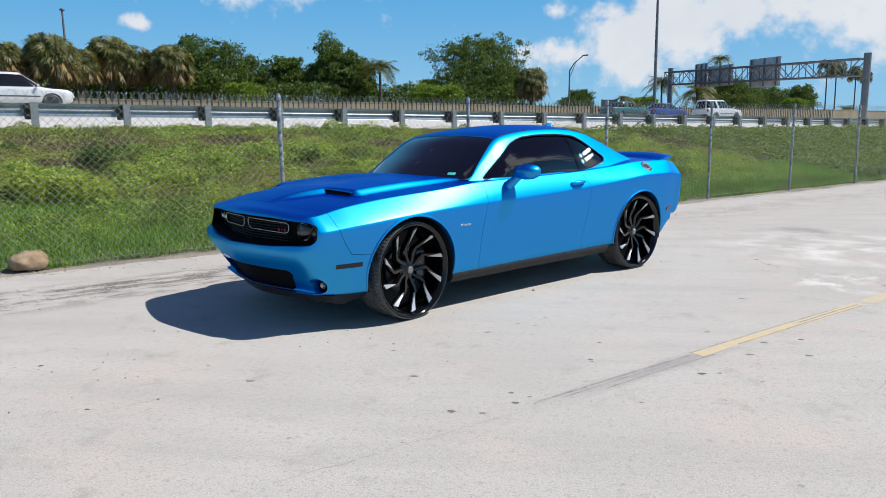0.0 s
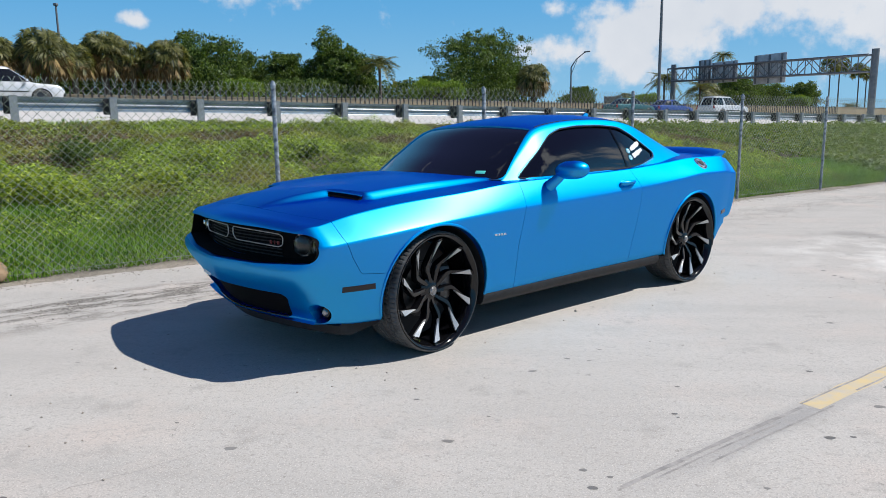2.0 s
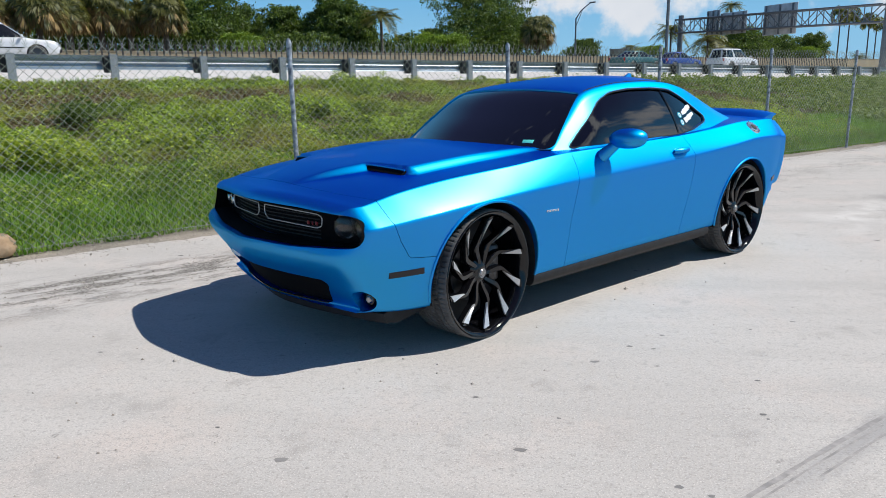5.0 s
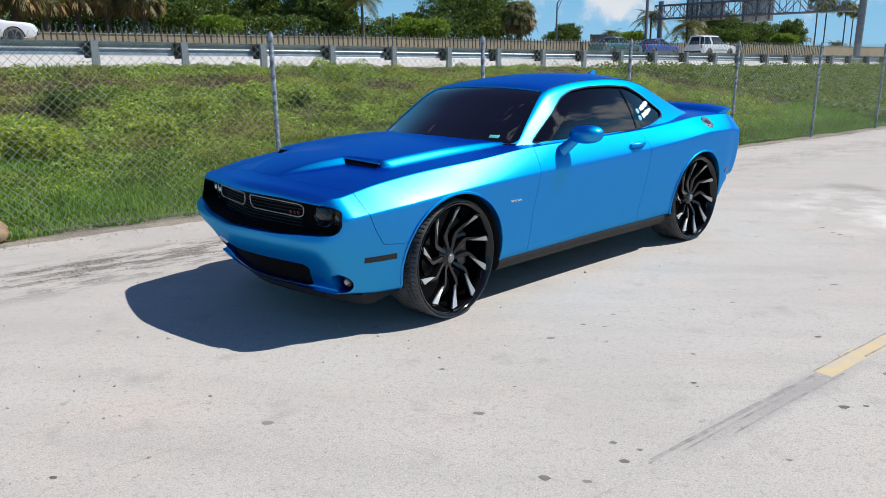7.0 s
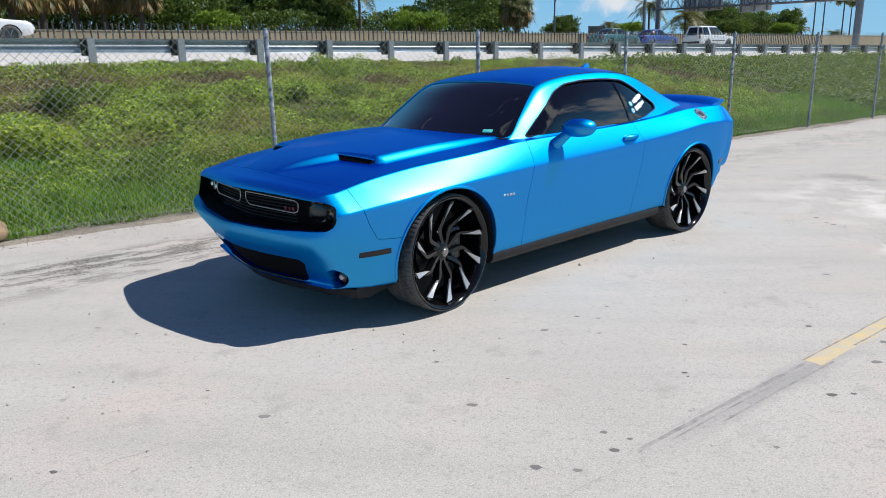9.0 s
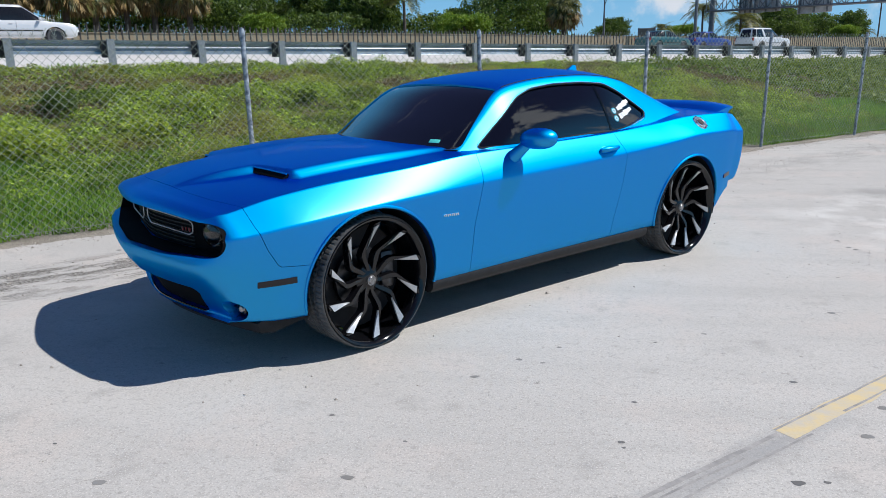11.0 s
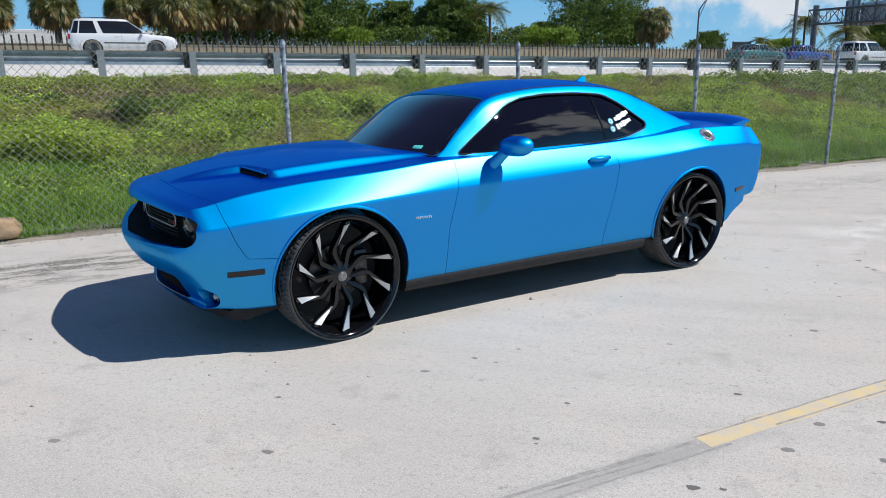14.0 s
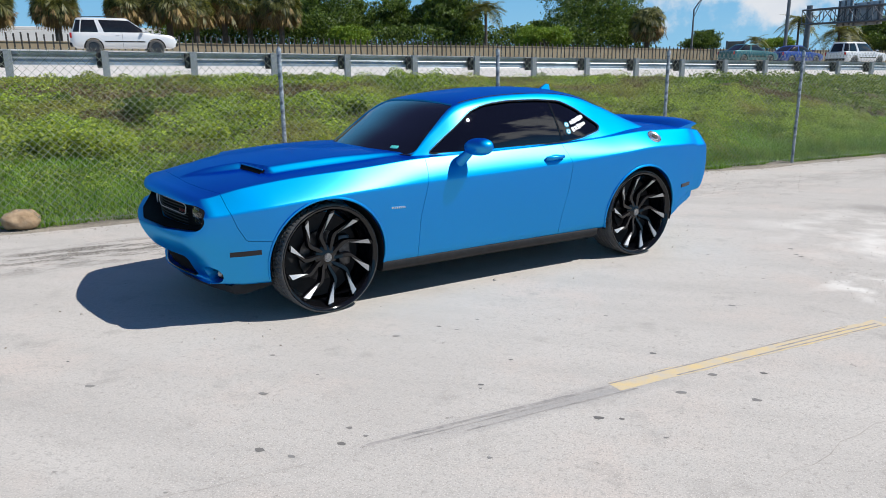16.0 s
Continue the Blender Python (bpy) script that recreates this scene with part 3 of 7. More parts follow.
# ---- the ground: lot, bank, motorway ----
ALONG = radians(41.71)
ORIGIN = Vector((-2.70, 9.05, 0))
US, UN = Vector((math.cos(ALONG), math.sin(ALONG), 0)), Vector((-math.sin(ALONG), math.cos(ALONG), 0))


def place(s, d, z=0.0):
    """A point by its way along the fence, its distance behind it and its height."""
    return ORIGIN + US * s + UN * d + Vector((0, 0, z))


def kerb_height(s):
    return 1.53 - 0.0105 * max(-40, min(90, s))


def land(s, d):
    """Height of the ground."""
    edge = kerb_height(s)
    if d <= 0.1:
        return 0.0
    if d < 9.7:
        t = (d - 0.1) / 9.6
        bumps = 0.10 * noise.noise((s * 0.5, d * 0.5, 3.0)) * min(1, t * 4) * min(1, (1 - t) * 5)
        return edge * (0.75 * t + 0.25 * math.sin(t * math.pi / 2)) + bumps
    tilt = 0.055 - 0.0001 * max(0, min(60, s))
    if d < 34.0:
        return edge + tilt * (d - 10.2)
    top = edge + tilt * 23.8
    if d < 37.0:
        return top - 0.35 * (d - 34.0)
    return top - 1.05 + 0.022 * (d - 37.0)


def sheet(name, ss, ds, mat, lift, label, edge=None):
    verts, faces = [], []
    for s in ss:
        for k, d in enumerate(ds):
            if edge and k == len(ds) - 1:
                d = edge(s)
            verts.append(place(s, d, land(s, d) + lift))
    n = len(ds)
    for i in range(len(ss) - 1):
        for j in range(n - 1):
            faces.append((i * n + j, (i + 1) * n + j, (i + 1) * n + j + 1, i * n + j + 1))
    ob = part(name, quick(name, verts, faces), mat, None)
    return tagged(ob, label, name, kind="structure")


steps_s = [-1500, -600, -250, -120, -70] + [-45 + 1.0 * k for k in range(121)] + [85, 100, 130, 180, 300, 700, 1500]
steps_d = [-1200, -400, -120, -60, -30, -10, -3, 0.1] + [0.4 + 0.42 * k for k in range(23)] + [10.2, 20, 34, 35.5, 37, 45, 70, 120, 300, 900, 2000]
sheet("ground", steps_s, steps_d, SOIL, -0.03, "soil and low growth of the roadside bank and land")
lot_s = [-60, -40, -25] + [-15 + 0.15 * k for k in range(300)] + [32, 40, 60, 90]


def lot_edge(s):
    return -0.28 + 0.16 * noise.noise((s * 0.8, 0, 1)) + 0.07 * noise.noise((s * 4.0, 0, 7))


sheet("pavement", lot_s, [-60, -30, -15, -8, -4, -2, -1, -0.5], LOT, 0.0, "pale worn lot pavement with stains and fine cracks", lot_edge)
sheet("verge", lot_s, [-1.0, -0.6, -0.3, 0.0, 0.5], DIRT, -0.012, "dusty verge of crumbled pavement and sand under the fence")
sheet("road", [-250, -120, -70] + [-45 + 4.0 * k for k in range(31)] + [90, 130, 180], [9.75, 12, 16, 20, 24, 28, 34], ROADWAY, 0.0, "pale concrete carriageway of the motorway, banked")

# ---- the blue coupe ----
CAR = pose(-0.076, 7.091, 0, 0, 0, -132.44)
HUB_Z, FRONT_X, REAR_X = 0.386, 1.475, -1.475

bottom = curve((-2.36, 0.49), (-2.1, 0.425), (-1.93, 0.36), (-1.0, 0.290), (0, 0.285), (1.0, 0.280), (1.9, 0.270), (2.15, 0.272), (2.36, 0.280))
sill_y = curve((-2.36, 0.80), (-1.9, 0.90), (-1.0, 0.905), (0, 0.895), (1.0, 0.905), (1.8, 0.905), (2.1, 0.865), (2.36, 0.74))
crease_z = curve((-2.36, 0.93), (-2.1, 0.955), (-1.6, 0.965), (-1.2, 0.935), (-0.63, 0.895), (0, 0.865), (1.09, 0.835), (1.8, 0.795), (2.36, 0.75))
crease_y = curve((-2.36, 0.855), (-2.2, 0.895), (-1.9, 0.945), (-1.5, 0.968), (-1.1, 0.965), (-0.6, 0.955), (0, 0.95), (0.8, 0.955), (1.45, 0.963), (1.9, 0.952), (2.15, 0.925), (2.36, 0.895))
shoulder_z = curve((-2.36, 1.065), (-2.2, 1.085), (-1.6, 1.095), (-1.1, 1.065), (-0.6, 1.04), (0, 1.025), (0.7, 1.012), (1.2, 0.974), (1.45, 0.958), (1.7, 0.941), (2.1, 0.90), (2.36, 0.855))
shoulder_y = curve((-2.36, 0.74), (-2.2, 0.79), (-1.6, 0.825), (-1.1, 0.84), (-0.6, 0.857), (0, 0.86), (0.7, 0.858), (1.2, 0.848), (1.45, 0.834), (1.7, 0.82), (2.1, 0.805), (2.36, 0.79))
spine_z = curve((-2.36, 1.10), (-2.0, 1.12), (-1.6, 1.11), (-1.0, 1.07), (0, 1.03), (0.8, 1.035), (1.2, 1.025), (1.6, 1.00), (2.0, 0.96), (2.2, 0.93), (2.36, 0.895))
front_bow = curve((0.9, 0.0), (1.5, 0.015), (2.0, 0.085), (2.36, 0.165), (2.6, 0.18))
rear_bow = curve((-2.6, 0.13), (-2.36, 0.11), (-2.0, 0.035), (-1.6, 0.0), (-1.5, 0.0))


def bent(x, y):
    """Stations sweep back towards the flanks, at the nose and the tail."""
    k = (abs(y) / 0.9) ** (1.5 if x > 0 else 2.6)
    return x - front_bow(x) * k if x > 0 else x + rear_bow(x) * k


dome_edge = curve((0.7, 0.66), (1.2, 0.645), (1.80, 0.625), (1.84, 0.62), (1.88, 0.335), (1.90, 0.33), (2.1, 0.25), (2.3, 0.16))
dome_rise = curve((0.7, 0.010), (1.0, 0.030), (1.4, 0.040), (1.85, 0.040), (2.0, 0.036), (2.2, 0.016), (2.29, 0.0))


def dome(x, y):
    """The raised middle of the hood, wider behind the scoops."""
    if x < 0.7:
        return 0.0
    t = min(1.0, max(0.0, (dome_edge(x + 0.16 * max(0.0, min(y, 0.62) - 0.33)) - y) / 0.056 + 0.5))
    return dome_rise(x) * (0.65 * t + 0.35 * t * t * (3 - 2 * t))


swell = curve((-2.36, 1.1), (-1.5, 1.15), (-0.6, 1.3), (0.5, 1.3), (1.2, 1.1), (2.36, 1.08))


def body_half(x):
    zb, ys, zc, yc, zs, yh, zt = bottom(x), sill_y(x), crease_z(x), crease_y(x), shoulder_z(x), shoulder_y(x), spine_z(x)
    pts = [(ys * k / 5 * 0.97, zb) for k in range(6)]
    pts += [(ys - 0.012, zb + 0.006), (ys, zb + 0.022)]
    for t in (0.085, 0.17, 0.25, 0.34, 0.42, 0.5, 0.58, 0.67, 0.76, 0.86, 0.965, 1.0):
        pts.append((ys + (yc - ys) * math.sin(t * math.pi / 2) ** 0.9, zb + 0.022 + (zc - zb - 0.022) * t))
    for t in (0.055, 0.15, 0.25, 0.35, 0.45, 0.55, 0.64, 0.73, 0.81, 0.89, 0.955, 1.0):
        pts.append((yc - (yc - yh) * t ** swell(x), zc + (zs - zc) * t))
    for k in [0.2] + list(range(1, 61)):
        y = yh * (1 - k / 60)
        u = y / yh
        pts.append((y, zs + (zt - zs) * (1 - u ** 2.4) + dome(x, y)))
    return pts


def ring_of(x, half):
    left = [Vector((bent(x, y), y, z)) for y, z in half]
    right = [Vector((p.x, -p.y, p.z)) for p in left[1:-1]]
    return left + right[::-1]


face_x = curve((0.20, 2.30), (0.27, 2.345), (0.36, 2.40), (0.46, 2.452), (0.53, 2.495), (0.60, 2.520), (0.625, 2.522), (0.66, 2.495), (0.74, 2.47), (0.82, 2.46), (0.87, 2.445), (0.92, 2.40))
tail_x = curve((0.30, -2.47), (0.45, -2.54), (0.65, -2.58), (0.80, -2.57), (1.0, -2.53), (1.12, -2.47))


def end_rings(ring, heart, surface, bow, start):
    """Close an end of the body with rings that shrink towards its heart."""
    rings = []
    for r in (0.99, 0.975, 0.955, 0.93, 0.90, 0.86, 0.81, 0.75, 0.68, 0.60, 0.52, 0.44, 0.36, 0.28, 0.20, 0.12, 0.05, 0.004):
        row = []
        for p in ring:
            y, z = p.y * r, heart + (p.z - heart) * r
            full = surface(z) - bow * (abs(y) / 0.9) ** (1.5 if start > 0 else 2.6)
            if start > 0:
                full -= 0.20 * max(0.0, 0.58 - z) * (abs(y) / 0.9) ** 2
                full -= 0.10 * max(0.0, 0.465 - 0.21 * (abs(y) / 0.85) ** 3 - z)
            g = min(1.0, (1 - r) / 0.13)
            g = math.sqrt(1 - (1 - g) ** 2)
            row.append(Vector((p.x + (full - p.x) * g, y, z)))
        rings.append(row)
    return rings


stations = [-2.36 + 0.05 * k for k in range(75)] + [1.38 + 0.02 * k for k in range(49)] + [2.36]
body_rings = [ring_of(x, body_half(x)) for x in stations]
rear_end = end_rings(body_rings[0], 0.74, tail_x, -0.12, -2.36)
front_end = end_rings(body_rings[-1], 0.56, face_x, 0.17, 2.36)
BODY = solid(loft(rear_end[::-1] + body_rings + front_end))
WHOLE = BODY.copy()


def both_sides(outline, lo, hi):
    return [prism(outline, 1, lo, hi), prism(outline, 1, -hi, -lo)]


# the cabin above the belt
wind_bow = curve((-2.0, -0.10), (-1.6, -0.12), (-1.1, -0.06), (-0.6, 0.0), (0.0, 0.03), (0.25, 0.08), (0.72, 0.22), (0.9, 0.24))
roof_z = curve((0.86, 0.97), (0.716, 1.045), (0.5, 1.205), (0.24, 1.395), (0.1, 1.435), (-0.1, 1.462), (-0.35, 1.482), (-0.6, 1.485), (-0.85, 1.472), (-1.1, 1.43), (-1.3, 1.365), (-1.5, 1.28), (-1.75, 1.16), (-1.95, 1.07))
rail_z = curve((0.86, 0.95), (0.716, 1.018), (0.5, 1.18), (0.24, 1.357), (0.1, 1.39), (-0.2, 1.42), (-0.5, 1.427), (-0.75, 1.415), (-1.0, 1.372), (-1.2, 1.305), (-1.4, 1.225), (-1.6, 1.15), (-1.75, 1.10), (-1.95, 1.04))
rail_y = curve((0.86, 0.76), (0.716, 0.74), (0.5, 0.685), (0.24, 0.625), (0, 0.605), (-0.5, 0.590), (-0.9, 0.580), (-1.2, 0.565), (-1.5, 0.57), (-1.75, 0.60), (-1.95, 0.62))
belt_y = curve((0.86, 0.79), (0.6, 0.838), (0, 0.848), (-0.6, 0.842), (-0.9, 0.855), (-1.2, 0.892), (-1.5, 0.895), (-1.75, 0.855), (-1.95, 0.78))
belt_z = curve((0.86, 0.93), (0.72, 0.985), (0.5, 1.0), (-0.6, 1.02), (-1.2, 1.05), (-1.6, 1.07), (-1.95, 1.02))


def cabin_half(x, inset):
    yb, zb, yr, zr, zt = belt_y(x) - inset, belt_z(x), rail_y(x) - inset * 0.9, rail_z(x) - inset * 0.8, roof_z(x) - inset
    zr = max(zr, zb + 0.01)
    zt = max(zt, zr + 0.002)
    pts = [(yb * k / 3, 0.93) for k in range(4)]
    for k in range(1, 13):
        t = k / 12
        pts.append((yb + (yr - yb) * t + 0.035 * math.sin(math.pi * t) * min(1, (zr - zb) / 0.3) * min(1.0, max(0.0, (x + 1.3) / 0.6)), 0.93 + (zr - 0.93) * t))
    for k in range(1, 17):
        u = 1 - k / 16
        pts.append((yr * u, zr + (zt - zr) * (1 - u ** 2.0) ** 0.85))
    return pts


def cabin(inset):
    rings = []
    for k in range(72):
        x = 0.855 - inset * 0.8 - (2.80 - 1.6 * inset) * k / 71
        half = cabin_half(x, inset)
        left = [Vector((x + wind_bow(x) * (1 - (y / 0.78) ** 2), y, z)) for y, z in half]
        rings.append(left + [Vector((p.x, -p.y, p.z)) for p in left[1:-1]][::-1])
    return solid(loft(rings))


SIDE_WINDOW = rounded([(0.615, 1.028), (0.40, 1.168), (0.175, 1.312), (0.02, 1.36), (-0.21, 1.381), (-0.50, 1.383), (-0.75, 1.366), (-0.90, 1.300), (-1.115, 1.155), (-1.08, 1.118), (-0.85, 1.068), (-0.625, 1.043)], 0.05)
WINDSHIELD = rounded([(0.945, 0.0), (0.90, 0.35), (0.755, 0.70), (0.70, 0.735), (0.27, 0.585), (0.30, 0.3), (0.315, 0), (0.30, -0.3), (0.27, -0.585), (0.70, -0.735), (0.755, -0.70), (0.90, -0.35)], 0.03)
REAR_WINDOW = rounded([(-1.20, 0.0), (-1.18, 0.45), (-1.22, 0.50), (-1.66, 0.54), (-1.80, 0.3), (-1.83, 0), (-1.80, -0.3), (-1.66, -0.54), (-1.22, -0.50), (-1.18, -0.45)], 0.03)

DOOR = rounded([(0.668, 1.2), (0.70, 0.90), (0.775, 0.60), (0.79, 0.2), (-0.535, 0.2), (-0.56, 0.45), (-0.615, 0.70), (-0.642, 0.88), (-0.60, 1.0), (-0.585, 1.2)], 0.04)
HOOD = rounded([(2.275, 0.0), (2.255, 0.35), (2.215, 0.57), (2.143, 0.78), (1.9, 0.795), (1.45, 0.822), (1.2, 0.836), (0.9, 0.84), (0.70, 0.835), (0.85, 0.55), (0.97, 0.3), (1.0, 0), (0.97, -0.3), (0.85, -0.55), (0.70, -0.835), (0.9, -0.84), (1.2, -0.836), (1.45, -0.822), (1.9, -0.795), (2.143, -0.78), (2.215, -0.57), (2.255, -0.35)], 0.02)
BUMPER = [(2.7, 0.1), (1.80, 0.1), (1.83, 0.560), (1.94, 0.568), (2.015, 0.575), (2.03, 0.585), (2.078, 0.67), (2.123, 0.79), (2.140, 0.87), (2.15, 1.1), (2.7, 1.1)]
TRUNK = rounded([(-1.93, 0.70), (-2.36, 0.66), (-2.47, 0.45), (-2.50, 0), (-2.47, -0.45), (-2.36, -0.66), (-1.93, -0.70)], 0.04)

car = thing("coupe", CAR, "metallic blue two-door coupe on oversized black wheels, parked on pavement", "car")

# wheel arches, grille mouth, lower intake, foglamp pockets, cabin well
for x in (FRONT_X, REAR_X):
    for side in (1, -1):
        cutter = lathe([(0.0, -0.25), (0.418, -0.25), (0.418, 0.25), (0.0, 0.25)], 56)
        bmesh.ops.transform(cutter, matrix=pose(x, side * 0.80, HUB_Z), verts=cutter.verts)
        bmesh.ops.recalc_face_normals(cutter, faces=cutter.faces)
        BODY = boolean(BODY, cutter, "DIFFERENCE")
BODY = boolean(BODY, prism([(0.72, 0.74), (0.90, 0.35), (0.93, 0), (0.90, -0.35), (0.72, -0.74), (-1.15, -0.70), (-1.15, 0.70)], 2, 0.42, 1.4), "DIFFERENCE")
MOUTH = rounded([(0.0, 0.838), (0.45, 0.833), (0.79, 0.814), (0.852, 0.785), (0.872, 0.72), (0.852, 0.660), (0.45, 0.634), (0, 0.628), (-0.45, 0.634), (-0.852, 0.660), (-0.872, 0.72), (-0.852, 0.785), (-0.79, 0.814), (-0.45, 0.833)], 0.035)
INTAKE = rounded([(-0.49, 0.292), (0.49, 0.292), (0.525, 0.305), (0.600, 0.43), (0.57, 0.455), (-0.57, 0.455), (-0.600, 0.43), (-0.525, 0.305)], 0.025)
mouth = prism(MOUTH, 0, 1.95, 2.75)
for v in mouth.verts:
    if v.co.x < 2.3:
        v.co.x = 2.315 - 0.17 * (abs(v.co.y) / 0.9) ** 1.5
BODY = boolean(BODY, mouth, "DIFFERENCE")
BODY = boolean(BODY, prism(INTAKE, 0, 2.22, 2.75), "DIFFERENCE")
for side in (1, -1):
    pocket = lathe([(0.0, 0.0), (0.046, 0.0), (0.074, 0.16), (0.0, 0.16)], 28, "x")
    bmesh.ops.transform(pocket, matrix=pose(2.135, side * 0.725, 0.345, 0, 0, side * 22), verts=pocket.verts)
    bmesh.ops.recalc_face_normals(pocket, faces=pocket.faces)
    BODY = boolean(BODY, pocket, "DIFFERENCE")

# panels cut out of the body along their real seams
GAP = 0.0028
hood_me = boolean(BODY.copy(), prism(shrunk(HOOD, GAP), 2, 0.775, 1.3), "INTERSECT", True)
BODY = boolean(BODY, prism(HOOD, 2, 0.775, 1.3), "DIFFERENCE", True)
bumper_me = boolean(BODY.copy(), prism(shrunk(BUMPER, GAP), 1, -1.2, 1.2), "INTERSECT", True)
BODY = boolean(BODY, prism(BUMPER, 1, -1.2, 1.2), "DIFFERENCE", True)
trunk_me = boolean(BODY.copy(), prism(shrunk(TRUNK, GAP), 2, 1.02, 1.3), "INTERSECT")
BODY = boolean(BODY, prism(TRUNK, 2, 1.02, 1.3), "DIFFERENCE")
doors = []
for side in (0, 1):
    d = boolean(BODY.copy(), both_sides(shrunk(DOOR, GAP), 0.76, 1.2)[side], "INTERSECT")
    BODY = boolean(BODY, both_sides(DOOR, 0.76, 1.2)[side], "DIFFERENCE")
    doors.append(d)
body_shell = part("body_shell", BODY, PAINT, car, smooth=40)
front_bumper = part("front_bumper", bumper_me, PAINT, car, smooth=40)
hood = part("hood", hood_me, PAINT, car, smooth=40)
trunk = part("trunk_lid", trunk_me, PAINT, car, smooth=40)
doors = [part("door", d, PAINT, car, smooth=40) for d in doors]
for ob in (body_shell, front_bumper, hood, trunk, *doors):
    true_normals(ob, WHOLE)

ROOF = cabin(0.0)
ROOF = boolean(ROOF, cabin(0.045), "DIFFERENCE")
PANE = boolean(cabin(0.010), cabin(0.015), "DIFFERENCE")
opening = both_sides(SIDE_WINDOW, 0.4, 1.2) + [prism(WINDSHIELD, 2, 0.96, 1.6), prism(REAR_WINDOW, 2, 1.05, 1.6)]
panes = both_sides(shrunk(SIDE_WINDOW, 0.002), 0.4, 1.2) + [prism(shrunk(WINDSHIELD, 0.002), 2, 0.96, 1.6), prism(shrunk(REAR_WINDOW, 0.002), 2, 1.05, 1.6)]
for hole in opening:
    ROOF = boolean(ROOF, hole, "DIFFERENCE")
true_normals(part("roof_shell", ROOF, PAINT, car, smooth=40), cabin(0.0))
glass_parts = []
for kind, hole in zip(("side_window", "side_window", "windshield", "rear_window"), panes):
    glass_parts.append(part(kind, boolean(PANE.copy(), hole, "INTERSECT"), GLASS, car, "dark tinted glass", smooth=40))


def side_y(x, z):
    """Half width of the cabin's flank at a height."""
    half = cabin_half(x, 0.0)
    ys, zs = [p[0] for p in half[3:17]], [p[1] for p in half[3:17]]
    return float(np.interp(z, zs, ys))


def flank_y(x, z):
    """Half width of the lower body at a height."""
    station = x
    for _ in range(6):
        half = body_half(station)
        y = float(np.interp(z, [p[1] for p in half[7:33]], [p[0] for p in half[7:33]]))
        station += x - bent(station, y)
    return y


# black window surround and the post between the side windows
for side in (1, -1):
    bm = bmesh.new()
    loop = rounded(SIDE_WINDOW, 0.01, 2)
    tube(bm, [(x, side * (side_y(x, z) + 0.001), z) for x, z in loop], 0.0052, 6, closed=True)
    shine = bmesh.new()
    tube(shine, [(x, side * (side_y(x, z) + 0.0035), z) for x, z in shrunk(loop, -0.009)], 0.0018, 5, closed=True)
    part("window_trim", shine, CHROME, car)
    rows = []
    for k in range(9):
        t = k / 8
        x, z = -0.636 - 0.016 * t, 1.384 - 0.338 * t
        rows.append([Vector((x + dx, side * (side_y(x, z) + dy), z)) for dx, dy in ((0.010, -0.012), (0.007, -0.006), (-0.007, -0.006), (-0.010, -0.012))])
    part("window_divider", loft(rows), GLOSS_BLACK, car, "slim black post between the side windows")
    seam = bmesh.new()
    line = []
    for k in range(25):
        x = 0.20 - 1.45 * k / 24
        y, z = cabin_half(x, 0.0)[16]
        line.append((x + wind_bow(x) * (1 - (y / 0.78) ** 2), side * y, z + 0.0005))
    tube(seam, line, 0.0035, 6)
    part("roof_seam", seam, SATIN_BLACK, car)
    rows = []
    for k in range(16):
        x = -1.90 - 0.46 * k / 15
        zb, ys = bottom(x), sill_y(x)
        rows.append([Vector((bent(x, y), side * y, z)) for y, z in ((0.30, zb + 0.01), (ys - 0.012, zb + 0.015), (ys - 0.02, zb - 0.05), (ys - 0.07, zb - 0.10), (0.30, zb - 0.10))])
    part("rear_valance", loft(rows), PAINT, car, "blue lower edge of the rear bumper", smooth=50)
    part("window_seal", bm, SATIN_BLACK, car)
    # black sill under the doors
    bm = bmesh.new()
    rows = []
    for k in range(30):
        x = 1.07 - 2.05 * k / 29
        y0 = sill_y(x)
        rows.append([Vector((x, side * y, z)) for y, z in [(0.60, 0.30), (y0 - 0.005, 0.30), (y0 + 0.004, 0.285), (y0 - 0.002, 0.25), (y0 - 0.03, 0.222), (0.60, 0.215)]])
    part("side_skirt", loft(rows), SATIN_BLACK, car, "black plastic sill", smooth=50)
    # rolled lips of the wheel arches
    for x in (FRONT_X, REAR_X):
        bm = bmesh.new()
        pts = []
        for k in range(41):
            a = radians(-12 + 204 * k / 40)
            px, pz = x + 0.421 * math.cos(a), HUB_Z + 0.421 * math.sin(a)
            if pz > bottom(px):
                pts.append((px, side * (flank_y(px, pz) + 0.001), pz))
        tube(bm, pts, 0.0085, 8)
        part("wheel_arch_lip", bm, PAINT, car)
        liner = lathe([(0.416, -0.24), (0.416, 0.105)], 48)
        bmesh.ops.transform(liner, matrix=pose(x, side * 0.80, HUB_Z), verts=liner.verts)
        bmesh.ops.delete(liner, geom=[v for v in liner.verts if v.co.z < 0.27], context="VERTS")
        part("wheel_well", liner, SATIN_BLACK, car)
    # mirror on its stalk
    mirror = bmesh.new()
    bmesh.ops.create_uvsphere(mirror, u_segments=28, v_segments=18, radius=1.0)
    for v in mirror.verts:
        x, y, z = v.co
        v.co = Vector((0.095 * x * (1.0 if x > 0 else 0.62), 0.125 * math.copysign(abs(y) ** 0.85, y), 0.064 * math.copysign(abs(z) ** 0.92, z) + 0.006 * side * y))
    bmesh.ops.transform(mirror, matrix=pose(0.325 if side > 0 else 0.22, side * (1.03 if side > 0 else 0.98), 1.082 if side > 0 else 1.062, 0, 0, side * 12), verts=mirror.verts)
    shell = part("side_mirror", mirror, PAINT, car, "blue mirror housing")
